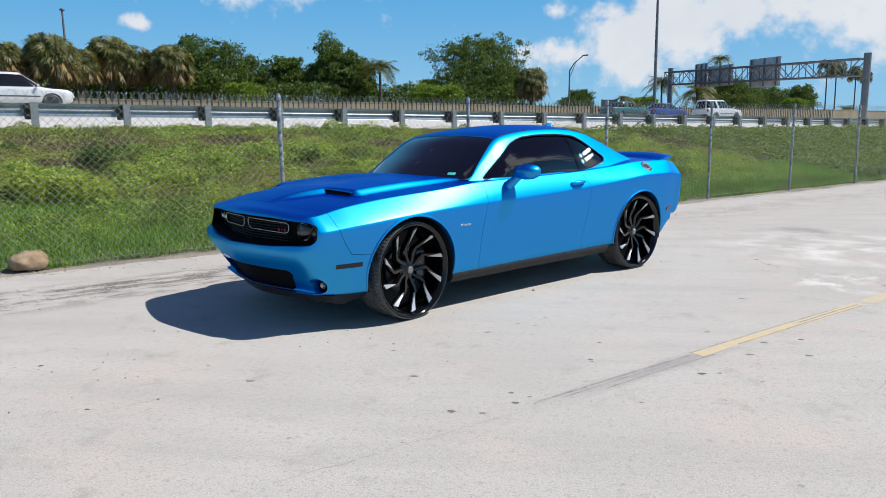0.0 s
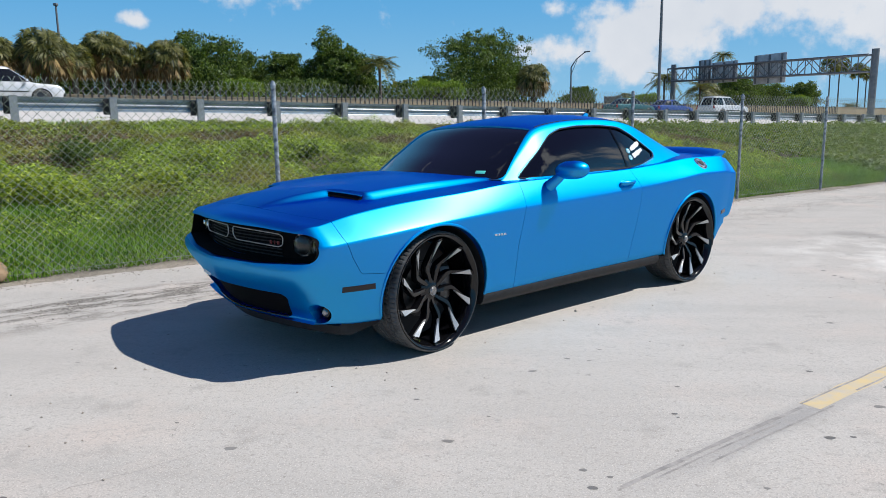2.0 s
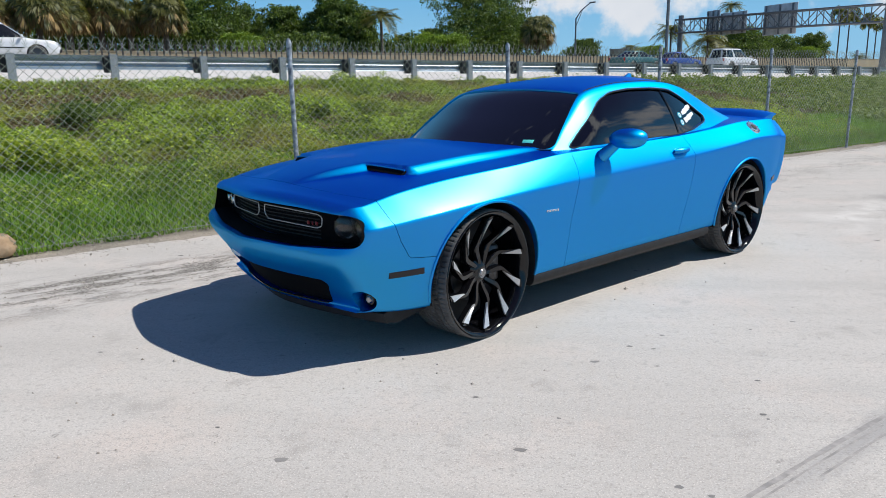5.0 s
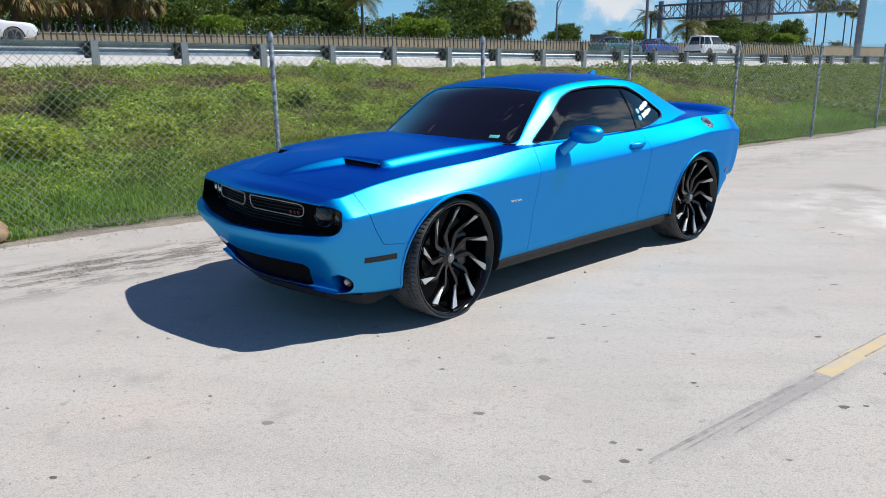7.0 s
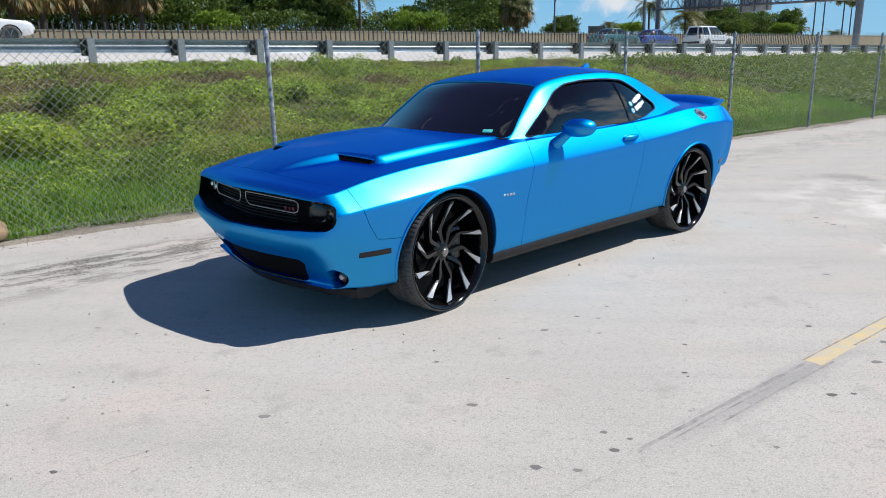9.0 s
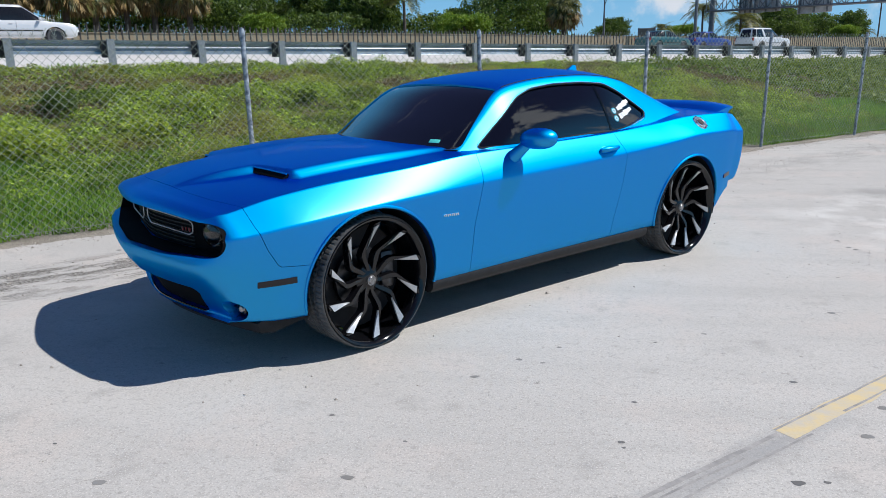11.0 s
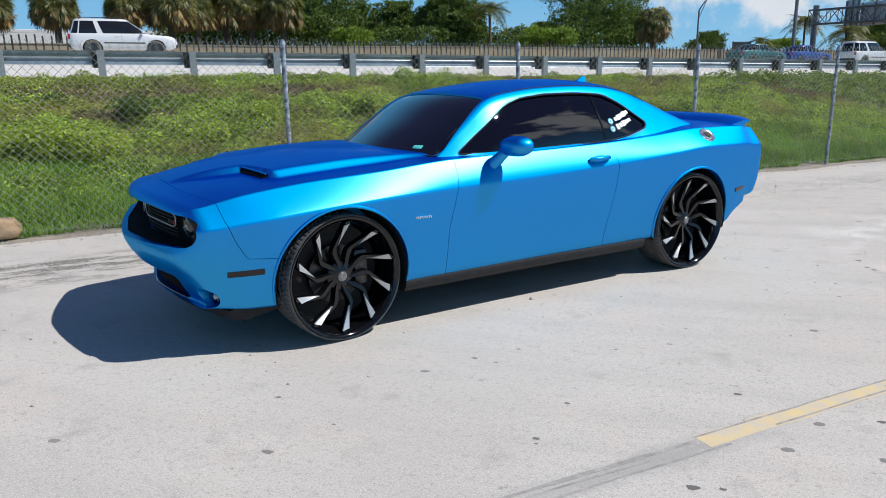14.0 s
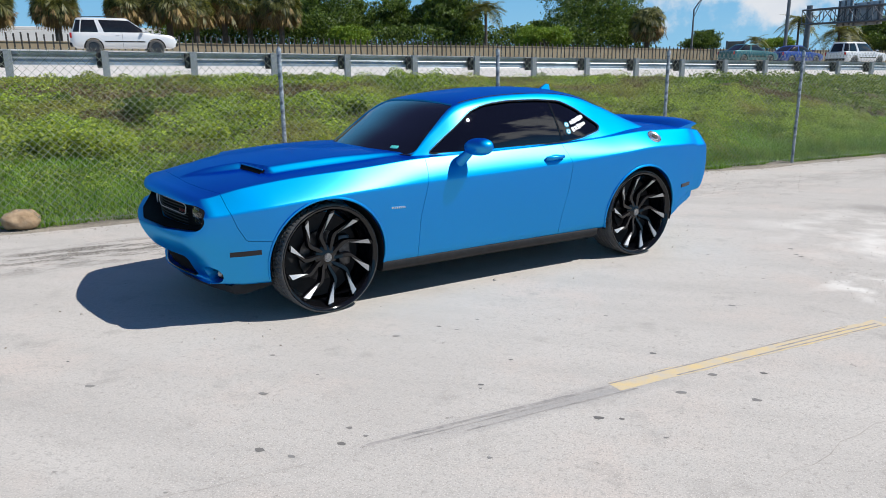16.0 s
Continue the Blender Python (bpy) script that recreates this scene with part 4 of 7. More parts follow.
    bm = bmesh.new()
    tube(bm, [(0.405, side * 0.875, 0.955), (0.395, side * 0.905, 0.985), (0.375, side * 0.94, 1.02), (0.36, side * 0.97, 1.05)], [0.046, 0.040, 0.034, 0.030], 12)
    part("mirror_stalk", bm, PAINT, shell)
    bm = boxed((0.006, 0.12, 0.052), pose(0.2735 if side > 0 else 0.1685, side * (1.035 if side > 0 else 0.985), 1.082 if side > 0 else 1.062, 0, 0, side * 12), 0.002)
    part("mirror_glass", bm, CHROME, shell)
    # door handle in its cup
    hx, hz = -0.46, 0.935
    hy = flank_y(hx, hz)
    bm = bmesh.new()
    bmesh.ops.create_uvsphere(bm, u_segments=24, v_segments=12, radius=1.0)
    for v in bm.verts:
        v.co = Vector((0.088 * v.co.x, 0.006 * v.co.y, 0.034 * v.co.z))
    bmesh.ops.transform(bm, matrix=pose(hx, side * (hy - 0.001), hz, side * 14), verts=bm.verts)
    part("handle_cup", bm, PAINT, doors[0 if side > 0 else 1])
    bm = bmesh.new()
    tube(bm, [(hx + 0.085, side * (hy + 0.006), hz + 0.008), (hx + 0.05, side * (hy + 0.03), hz + 0.010), (hx - 0.04, side * (hy + 0.033), hz + 0.012), (hx - 0.088, side * (hy + 0.010), hz + 0.012)], [0.013, 0.018, 0.018, 0.014], 10)
    part("door_handle", bm, PAINT, doors[0 if side > 0 else 1])
    # smoked side marker lamps
    for name, x, z, size in (("front_side_marker", 2.035, 0.492, 0.19), ("rear_side_marker", -2.09, 0.578, 0.17)):
        pts = [(x + size * (k / 6 - 0.5), z - 0.004 * (k / 6 - 0.5)) for k in range(7)]
        rows = []
        for px, pz in pts:
            y = flank_y(px, pz)
            rows.append([Vector((px, side * yy, zz)) for yy, zz in [(y - 0.02, pz - 0.016), (y + 0.004, pz - 0.016), (y + 0.005, pz + 0.016), (y - 0.02, pz + 0.016)]])
        part(name, loft(rows), DARK_MARK, car, "smoked red marker lens")
    # badge on the wing: plain bars
    badge = None
    for k, (bx, w) in enumerate(((1.005, 0.022), (0.978, 0.026), (0.948, 0.024), (0.918, 0.026))):
        bm = boxed((w * 0.85, 0.005, 0.0045), pose(bx + 0.001, side * (flank_y(bx, 0.69) + 0.002), 0.697 - 0.001 * k, 0, 0, 0), 0.001)
        for dx in (-0.3, 0.3):
            box(bm, (w * 0.22, 0.005, 0.012), pose(bx + dx * w, side * (flank_y(bx, 0.69) + 0.002), 0.691 - 0.001 * k, 0, 12 * side, 0))
        part("badge_letter", bm, CHROME, car)

# fuel filler on the left flank only
fx_, fz_ = -1.625, 1.042
fy_ = flank_y(fx_, fz_)
tiltx = math.degrees(math.atan2(flank_y(fx_, fz_ - 0.04) - flank_y(fx_, fz_ + 0.04), 0.08))
filler = lathe([(0.0, 0.006), (0.030, 0.006), (0.034, 0.010), (0.042, 0.010), (0.046, 0.004), (0.056, 0.008), (0.066, 0.006), (0.070, -0.01), (0.0, -0.01)], 40)
bmesh.ops.transform(filler, matrix=pose(fx_, fy_, fz_, tiltx), verts=filler.verts)
cap = part("fuel_filler_cap", filler, LENSGLINT, car, "round chrome fuel filler")
inner = lathe([(0.0, 0.012), (0.026, 0.012), (0.028, 0.008), (0.0, 0.008)], 24)
bmesh.ops.transform(inner, matrix=pose(fx_, fy_, fz_, tiltx), verts=inner.verts)
part("cap_centre", inner, SATIN_BLACK, cap)
for k in range(8):
    a = k * math.pi / 4
    bolt = boxed((0.008, 0.004, 0.008), pose(fx_, fy_, fz_, tiltx) @ pose(0.061 * math.cos(a), 0.009, 0.061 * math.sin(a)), 0.001)
    part("cap_bolt", bolt, SATIN_BLACK, cap)

# grille mouth: black back, two pale outlines, lamps
bow_at = lambda y: 0.17 * (abs(y) / 0.9) ** 1.5


def ribbon(outline, depth, radius, x0):
    bm = bmesh.new()
    tube(bm, [(x0 - bow_at(y) + depth, y, z) for y, z in outline], radius, 6, closed=True)
    return bm


rows = []
for k in range(33):
    y = -0.82 + 1.64 * k / 32
    rows.append([Vector((2.345 - bow_at(y) + dx, y, z)) for dx, z in ((0, 0.62), (0, 0.82), (-0.03, 0.82), (-0.03, 0.62))])
lined = shrunk(MOUTH, 0.003)
liner = [[Vector((face_x(z) - 0.17 * (abs(y) / 0.9) ** 1.5 - dx, y, z)) for y, z in lined] for dx in (0.03, 0.06, 0.16)]
bm = bmesh.new()
rows_ = [[bm.verts.new(p) for p in r] for r in liner]
for a, b in zip(rows_, rows_[1:]):
    for i in range(len(a)):
        bm.faces.new((a[i], a[(i + 1) % len(a)], b[(i + 1) % len(a)], b[i]))
part("grille_surround", bm, DEEP_BLACK, car)
grille = part("grille", loft(rows), DEEP_BLACK, car, "black grille panel with two outlined openings")
for k in range(9):
    z = 0.655 + 0.02 * k
    bm = bmesh.new()
    tube(bm, [(2.351 - bow_at(y), y, z) for y in [-0.48 + 0.96 * j / 24 for j in range(25)]], 0.004, 5)
    part("grille_bar", bm, SATIN_BLACK, grille)
for side in (1, -1):
    frame_line = rounded([(side * 0.035, 0.800), (side * 0.50, 0.790), (side * 0.532, 0.775), (side * 0.525, 0.728), (side * 0.49, 0.715), (side * 0.07, 0.722), (side * 0.035, 0.748)], 0.014)
    frame_line = [tuple(p) for p in frame_line]
    part("grille_outline", ribbon(frame_line, 0.034, 0.0032, 2.348), MACHINED, grille, "pale grey outline of a grille opening")
    for y, r in ((0.775, 0.068), (0.632, 0.065)):
        at = pose(2.278 - bow_at(y), side * y, 0.738, 0, 0, side * 22)

        def lamp_piece(profile, steps, closed=False):
            piece = lathe(profile, steps, "x", closed)
            bmesh.ops.transform(piece, matrix=at, verts=piece.verts)
            return piece
        lamp = part("headlight", lamp_piece([(0.0, 0.0), (r * 0.55, 0.005), (r * 0.86, 0.05), (r, 0.075), (r, 0.08), (r * 0.9, 0.08), (r * 0.84, 0.06)], 36), LENSGLINT, car, "round headlight in a black mouth")
        part("lamp_ring", lamp_piece([(r * 0.90, 0.074), (r * 0.97, 0.088), (r * 1.0, 0.074)], 40, True), CHROME, lamp)
        part("lamp_bezel", lamp_piece([(r * 0.52, 0.030), (r * 0.60, 0.046), (r * 0.70, 0.030)], 36, True), SATIN_BLACK, lamp)
        part("projector", lamp_piece([(0.0, 0.062), (r * 0.25, 0.058), (r * 0.42, 0.045), (r * 0.5, 0.02), (0, 0.02)], 28), GLOSS_BLACK, lamp)
        cover = part("lamp_lens", lamp_piece([(0.0, 0.100), (r * 0.4, 0.097), (r * 0.75, 0.090), (r * 0.92, 0.082), (r * 0.92, 0.079), (r * 0.75, 0.087), (r * 0.4, 0.094), (0.0, 0.097)], 32), LENS, lamp, "clear domed lens", 180)
        cover.visible_shadow = False
    fog = lathe([(0.0, 0.05), (0.030, 0.045), (0.042, 0.02), (0.047, 0.0), (0, 0)], 24, "x")
    bmesh.ops.transform(fog, matrix=pose(2.130, side * 0.725, 0.345, 0, 0, side * 22), verts=fog.verts)
    part("fog_lamp", fog, GLOSS_BLACK, car, "round fog lamp in its pocket")
    lens = lathe([(0.0, 0.058), (0.015, 0.055), (0.021, 0.046), (0.0, 0.046)], 16, "x")
    bmesh.ops.transform(lens, matrix=pose(2.130, side * 0.725, 0.345, 0, 0, side * 22), verts=lens.verts)
    part("fog_bulb", lens, HUBCAP, car)
for y, w in ((0.405, 0.0225), (0.438, 0.0105), (0.47, 0.024)):
    bm = boxed((0.006, w, 0.020), pose(2.368 - bow_at(y), y, 0.735), 0.002)
    part("red_badge_bar", bm, RED_PAINT, grille, "red enamel badge bar")
rows = []
for k in range(25):
    y = -0.60 + 1.20 * k / 24
    rows.append([Vector((2.345 + dx - bow_at(y) - 0.05 * (y / 0.9) ** 2, y, z)) for dx, z in ((-0.04, 0.27), (0.055, 0.47), (0.01, 0.47), (-0.08, 0.27))])
part("lower_grille", loft(rows), DEEP_BLACK, car, "black lower intake mesh")
bm = bmesh.new()
lip = [(2.350 - 0.17 * (abs(y) / 0.9) ** 1.5 - 0.058 * (y / 0.9) ** 2, y, 0.288) for y in [-0.49 + 0.98 * j / 30 for j in range(31)]]
tube(bm, lip, 0.005, 6)
part("intake_trim", bm, GLOSS_BLACK, car)
rows = []
for k in range(41):
    y = -0.79 + 1.58 * k / 40
    x = 2.315 - 0.17 * (abs(y) / 0.9) ** 1.5 - 0.06 * (y / 0.9) ** 2
    rows.append([Vector((x - 0.05, y, 0.275)), Vector((x - 0.010, y, 0.262)), Vector((x - 0.03, y, 0.205)), Vector((x - 0.10, y, 0.195)), Vector((x - 0.6 + 0.2 * abs(y), y, 0.26))])
part("front_splitter", loft(rows), SATIN_BLACK, car, "black plastic chin spoiler")
bm = boxed((0.012, 0.16, 0.040), pose(2.424, -0.29, 0.478, 0, -28, -9), 0.004)
part("blank_tag_holder", bm, WHITE, car, "small pale tag on the bumper")

# hood: two scoops with raised ridges
for side in (1, -1):
    rows = []
    for k in range(9):
        y = 0.29 + 0.30 * k / 8
        low = shoulder_z(1.86) + (spine_z(1.86) - shoulder_z(1.86)) * (1 - (y / 0.79) ** 2.4)
        back = 0.16 * max(0.0, y - 0.33)
        rows.append([Vector((bent(x, y) - back, side * y, low + z)) for x, z in ((1.900, 0.003), (1.880, 0.024), (1.82, 0.027), (1.82, -0.010))])
    part("hood_scoop", loft(rows), DEEP_BLACK, hood, "black hood scoop opening")
    bm = bmesh.new()
    tube(bm, [(bent(1.876, 0.28 + 0.315 * k / 8) - 0.16 * max(0.0, 0.28 + 0.315 * k / 8 - 0.33), side * (0.28 + 0.315 * k / 8), shoulder_z(1.86) + (spine_z(1.86) - shoulder_z(1.86)) * (1 - ((0.28 + 0.315 * k / 8) / 0.79) ** 2.4) + 0.030) for k in range(9)], 0.006, 6)
    part("scoop_brow", bm, PAINT, hood)
# wipers, antenna fin, sunny strip of the cowl
rows = []
for k in range(31):
    y = -0.74 + 1.48 * k / 30
    x = 0.985 - 0.265 * (abs(y) / 0.74) ** 2
    rows.append([Vector((x + 0.02, y, 1.012)), Vector((x + 0.02, y, 1.026)), Vector((x - 0.10, y, 1.028)), Vector((x - 0.10, y, 1.0))])
part("cowl_panel", loft(rows), SATIN_BLACK, car)
for y0, y1 in ((0.52, -0.08), (-0.05, -0.62)):
    bm = bmesh.new()
    pts = []
    for k in range(9):
        y = y0 + (y1 - y0) * k / 8
        x = 0.93 - 0.24 * (y / 0.74) ** 2
        pts.append((x - 0.02 + 0.015 * k / 8, y, 1.036 + 0.004 * math.sin(math.pi * k / 8)))
    tube(bm, pts, [0.012, 0.010, 0.009, 0.008, 0.008, 0.008, 0.008, 0.007, 0.006], 6)
    part("wiper", bm, SATIN_BLACK, car)
bm = loft([[Vector((x, y, z)) for x, y, z in ring] for ring in (
    [(-1.02, 0.022, 1.43), (-1.16, 0.026, 1.40), (-1.16, -0.026, 1.40), (-1.02, -0.022, 1.43)],
    [(-1.05, 0.014, 1.465), (-1.15, 0.016, 1.45), (-1.15, -0.016, 1.45), (-1.05, -0.014, 1.465)],
    [(-1.115, 0.004, 1.502), (-1.15, 0.004, 1.497), (-1.15, -0.004, 1.497), (-1.115, -0.004, 1.502)])])
part("antenna_fin", bm, PAINT, car)

# spoiler and tail
rows = []
for k in range(41):
    y = -0.74 + 1.48 * k / 40
    x = -2.36 + 0.10 * (abs(y) / 0.74) ** 3
    drop = 0.035 * (abs(y) / 0.74) ** 4
    z = 1.150 - drop
    rows.append([Vector((x + 0.16, y, 1.10 - drop * 0.3)), Vector((x + 0.10, y, z - 0.012)), Vector((x + 0.0, y, z + 0.008)), Vector((x - 0.075, y, z + 0.012)), Vector((x - 0.09, y, z + 0.002)), Vector((x - 0.03, y, z - 0.018)), Vector((x - 0.01, y, 1.08 - drop * 0.3))])
part("rear_spoiler", loft(rows), PAINT, car, smooth=50)
for side in (1, -1):
    bm = boxed((0.03, 0.54, 0.13), pose(-2.535, side * 0.36, 0.93, 0, 8, side * 6), 0.02, 3)
    part("tail_light", bm, RED_LENS, car, "dark red tail light")
rows = []
for k in range(31):
    y = -0.74 + 1.48 * k / 30
    x = -2.33 + 0.17 * (abs(y) / 0.9) ** 2.6
    rows.append([Vector((x + 0.30, y, 0.50)), Vector((x - 0.01, y, 0.51)), Vector((x + 0.04, y, 0.41)), Vector((x + 0.45, y, 0.36))])
part("rear_diffuser", loft(rows), SATIN_BLACK, car, "black lower rear valance")
bm = boxed((3.9, 1.3, 0.05), pose(0, 0, 0.30), 0.01)
part("underbody", bm, SATIN_BLACK, car)

# cabin furniture behind the dark glass
for side in (1, -1):
    bm = boxed((0.50, 0.50, 0.14), pose(-0.05, side * 0.36, 0.60, 0, -6), 0.05, 3)
    part("seat_cushion", bm, LEATHER, car)
    bm = boxed((0.14, 0.48, 0.62), pose(-0.36, side * 0.36, 0.88, 0, -16), 0.05, 3)
    part("seat_back", bm, LEATHER, car)
    bm = boxed((0.10, 0.26, 0.17), pose(-0.45, side * 0.36, 1.235, 0, -12), 0.04, 3)
    part("headrest", bm, LEATHER, car)
bm = boxed((0.14, 1.20, 0.50), pose(-1.05, 0, 0.86, 0, -22), 0.05, 3)
part("rear_bench", bm, LEATHER, car)
bm = boxed((0.42, 1.38, 0.22), pose(0.64, 0, 0.90, 0, 10), 0.06, 3)
part("dashboard", bm, TRIM, car)
bm = bmesh.new()
tube(bm, [(0.33 + 0.07 * math.sin(a), 0.36 + 0.185 * math.cos(a), 0.95 + 0.175 * math.sin(a)) for a in [2 * math.pi * k / 28 for k in range(28)]], 0.015, 8, closed=True)
part("steering_wheel", bm, TRIM, car)
bm = boxed((0.04, 0.24, 0.065), pose(0.36, 0.0, 1.325, 0, -20), 0.015)
part("rear_view_mirror", bm, TRIM, car)
bm = boxed((0.003, 0.075, 0.030), pose(0.795, 0.595, 1.074, 0, -52, 20), 0.001)
part("windshield_pass", bm, PASS, car, "small green-blue pass on the windshield")

# window sticker on the left quarter glass: two round marks and bars
for row, z0 in ((0, 1.182), (1, 1.128)):
    for k in range(6):
        x = -0.755 - 0.036 * k - (0.012 if k else 0)
        z = z0 + 0.0105 * k
        y = side_y(x, z) + 0.002
        slope = math.degrees(math.atan2(side_y(x, z - 0.03) - side_y(x, z + 0.03), 0.06))
        if k == 0:
            disc = lathe([(0.0, 0.001), (0.024, 0.001), (0.024, -0.002), (0, -0.002)], 20)
            bmesh.ops.transform(disc, matrix=pose(x + 0.01, y - 0.008, z - 0.004, slope), verts=disc.verts)
            part("sticker_disc", disc, CYAN, glass_parts[0])
            ring = lathe([(0.010, 0.002), (0.016, 0.002), (0.016, 0.0), (0.010, 0.0)], 20, closed=True)
            bmesh.ops.transform(ring, matrix=pose(x + 0.01, y - 0.007, z - 0.004, slope), verts=ring.verts)
            part("sticker_ring", ring, WHITE, glass_parts[0])
        else:
            tall = (0.026, 0.030, 0.042, 0.034, 0.044, 0.030)[(k + row) % 6]
            bm = boxed((0.027, 0.002, tall), pose(x, y - 0.008, z, slope, 17, 0), 0.0005, 1)
            part("sticker_bar", bm, WHITE, glass_parts[0])

# wheels
WHEEL_R, RIM_R, WHEEL_Z = 0.379, 0.358, 0.378
hubs = [(FRONT_X, 1), (REAR_X, 1), (FRONT_X, -1), (REAR_X, -1)]


def tyre_mesh():
    """Wide low-profile tyre: rounded shoulders, four grooves round it and slanting cuts across its ribs."""
    prof = [(RIM_R - 0.004, 0.112), (RIM_R + 0.004, 0.122), (RIM_R + 0.010, 0.125), (WHEEL_R - 0.008, 0.122), (WHEEL_R - 0.0025, 0.112)]
    edges = [0.112, 0.070, 0.026, -0.022, -0.068, -0.112]
    for g in edges[1:-1]:
        prof += [(WHEEL_R, g + 0.0075), (WHEEL_R - 0.010, g + 0.005), (WHEEL_R - 0.010, g - 0.005), (WHEEL_R, g - 0.0075)]
    prof += [(WHEEL_R - 0.0025, -0.145), (WHEEL_R - 0.010, -0.160), (RIM_R + 0.008, -0.165), (RIM_R + 0.002, -0.158), (RIM_R - 0.006, -0.142)]
    steps = 320
    bm = bmesh.new()
    rings = []
    for k in range(steps):
        c, s = math.cos(2 * math.pi * k / steps), math.sin(2 * math.pi * k / steps)
        ring = []
        for r, y in prof:
            rib = int(np.searchsorted([-0.112, -0.068, -0.022, 0.026, 0.070], y))
            if r > WHEEL_R - 0.003 and (k + 2 * rib + (1 if y > 0 else 0)) % 4 == 0:
                r -= 0.006
            elif r > WHEEL_R - 0.009 and abs(y) > 0.115 and k % 4 == 2:
                r -= 0.003
            ring.append(bm.verts.new((r * c, y, r * s)))
        rings.append(ring)
    for k in range(steps):
        a, b = rings[k], rings[(k + 1) % steps]
        for i in range(len(prof) - 1):
            bm.faces.new((a[i], a[i + 1], b[i + 1], b[i]))
    return bm


def spoke_centre(t):
    """Swept root, then a straight outer half."""
    def at(u):
        r = 0.045 + 0.288 * u
        turn = 0.30 * math.sin(min(1, u * 1.5) * math.pi / 2) - 0.72 * max(0, u - 0.25) ** 1.35
        return Vector((math.sin(turn) * r, 0, math.cos(turn) * r)), turn
    if t < 0.46:
        return at(t)
    (a, ta), (b, tb) = at(0.46), at(1.0)
    k = (t - 0.46) / 0.54
    return a + (b - a) * k, ta + (tb - ta) * k


def spoke_mesh():
    """One swept spoke, broad at the hub, bending clockwise to a flat machined tip."""
    bm = bmesh.new()
    rows = []
    for k in range(15):
        t = k / 14
        c, turn = spoke_centre(t)
        width = 0.028 + 0.010 * math.sin(t * math.pi) + 0.016 * t
        depth = 0.052 + 0.030 * t + 0.034 * t * t
        thick = 0.045
        side = Vector((math.cos(turn + 0.3), 0, -math.sin(turn + 0.3)))
        rows.append([c + side * (width * w) + Vector((0, depth + dy, 0)) for w, dy in ((-0.5, -0.012), (-0.30, 0.004), (0.30, 0.0), (0.5, -0.014), (0.45, -thick), (-0.45, -thick))])
    return loft(rows)


def spoke_tip():
    """The bare metal facet on the outer half of a spoke."""
    rows = []
    for k in range(9):
        t = 0.46 + 0.48 * k / 8
        c, turn = spoke_centre(t)
        width = 0.028 + 0.010 * math.sin(t * math.pi) + 0.016 * t
        depth = 0.052 + 0.030 * t + 0.034 * t * t
        w1 = -0.47 + 0.92 * (k + 0.2) / 8
        side = Vector((math.cos(turn + 0.3), 0, -math.sin(turn + 0.3)))
        rows.append([c + side * (width * w) + Vector((0, depth + dy, 0)) for w, dy in ((-0.48, 0.004), (w1, 0.0085), (w1, 0.001), (-0.48, -0.006))])
    return loft(rows)


tyre_me = None
for n, (x, side) in enumerate(hubs):
    steer = 6 if x > 0 else 0
    turn = pose(x, side * 0.799, WHEEL_Z + 0.002, 0, 0, (0 if side > 0 else 180) + steer) @ pose(0, 0, 0, 0, (6, 17, 29, 5)[n], 0)
    if tyre_me is None:
        wheel = part("wheel", lathe([(RIM_R - 0.004, 0.112), (RIM_R + 0.005, 0.122), (RIM_R + 0.001, 0.129), (RIM_R - 0.008, 0.126), (RIM_R - 0.024, 0.106), (RIM_R - 0.036, 0.03), (RIM_R - 0.044, -0.11), (RIM_R - 0.012, -0.15), (RIM_R - 0.004, -0.142)], 96), GLOSS_BLACK, car, "large gloss black rim with swept spokes and bare metal tips")
        tyre = part("tyre", tyre_mesh(), RUBBER, wheel, smooth=30)
        spokes, tips = [], []
        sp_me, tip_me = spoke_mesh(), spoke_tip()
        for k in range(10):
            m = pose(0, 0, 0, 0, 36 * k, 0)
            if k == 0:
                sp = part("spoke", sp_me, GLOSS_BLACK, wheel)
                tp = part("spoke_tip", tip_me, MACHINED, wheel, "bare machined metal facet")
            else:
                sp, tp = new("spoke", spokes[0].data), new("spoke_tip", tips[0].data)
                tagged(tp, "bare machined metal facet")
                sp.parent = tp.parent = wheel
            sp.matrix_basis = tp.matrix_basis = m
            spokes.append(sp)
            tips.append(tp)
        hub = part("hub", lathe([(0.0, 0.062), (0.030, 0.062), (0.050, 0.056), (0.085, 0.042), (0.09, 0.0), (0, 0.0)], 32), GLOSS_BLACK, wheel)
        capm = part("hub_cap", lathe([(0.0, 0.074), (0.018, 0.074), (0.022, 0.069), (0.029, 0.070), (0.032, 0.060), (0.0, 0.060)], 32), HUBCAP, wheel, "chrome hub cap")
        disc = part("brake_disc", lathe([(0.06, -0.02), (0.175, -0.02), (0.175, -0.045), (0.06, -0.045)], 48, closed=True), STEEL, wheel)
        backing = part("drum_back", lathe([(0.0, -0.06), (0.30, -0.06), (0.30, -0.07), (0, -0.07)], 40), SATIN_BLACK, wheel)
        first = wheel
        wheel.matrix_basis = turn
        tyre_me = tyre.data
    else:
        copy_thing(first, turn)
caliper = boxed((0.09, 0.06, 0.22), pose(FRONT_X - 0.15, 0.79, HUB_Z + 0.02), 0.02)
part("brake_caliper", caliper, STEEL, car)

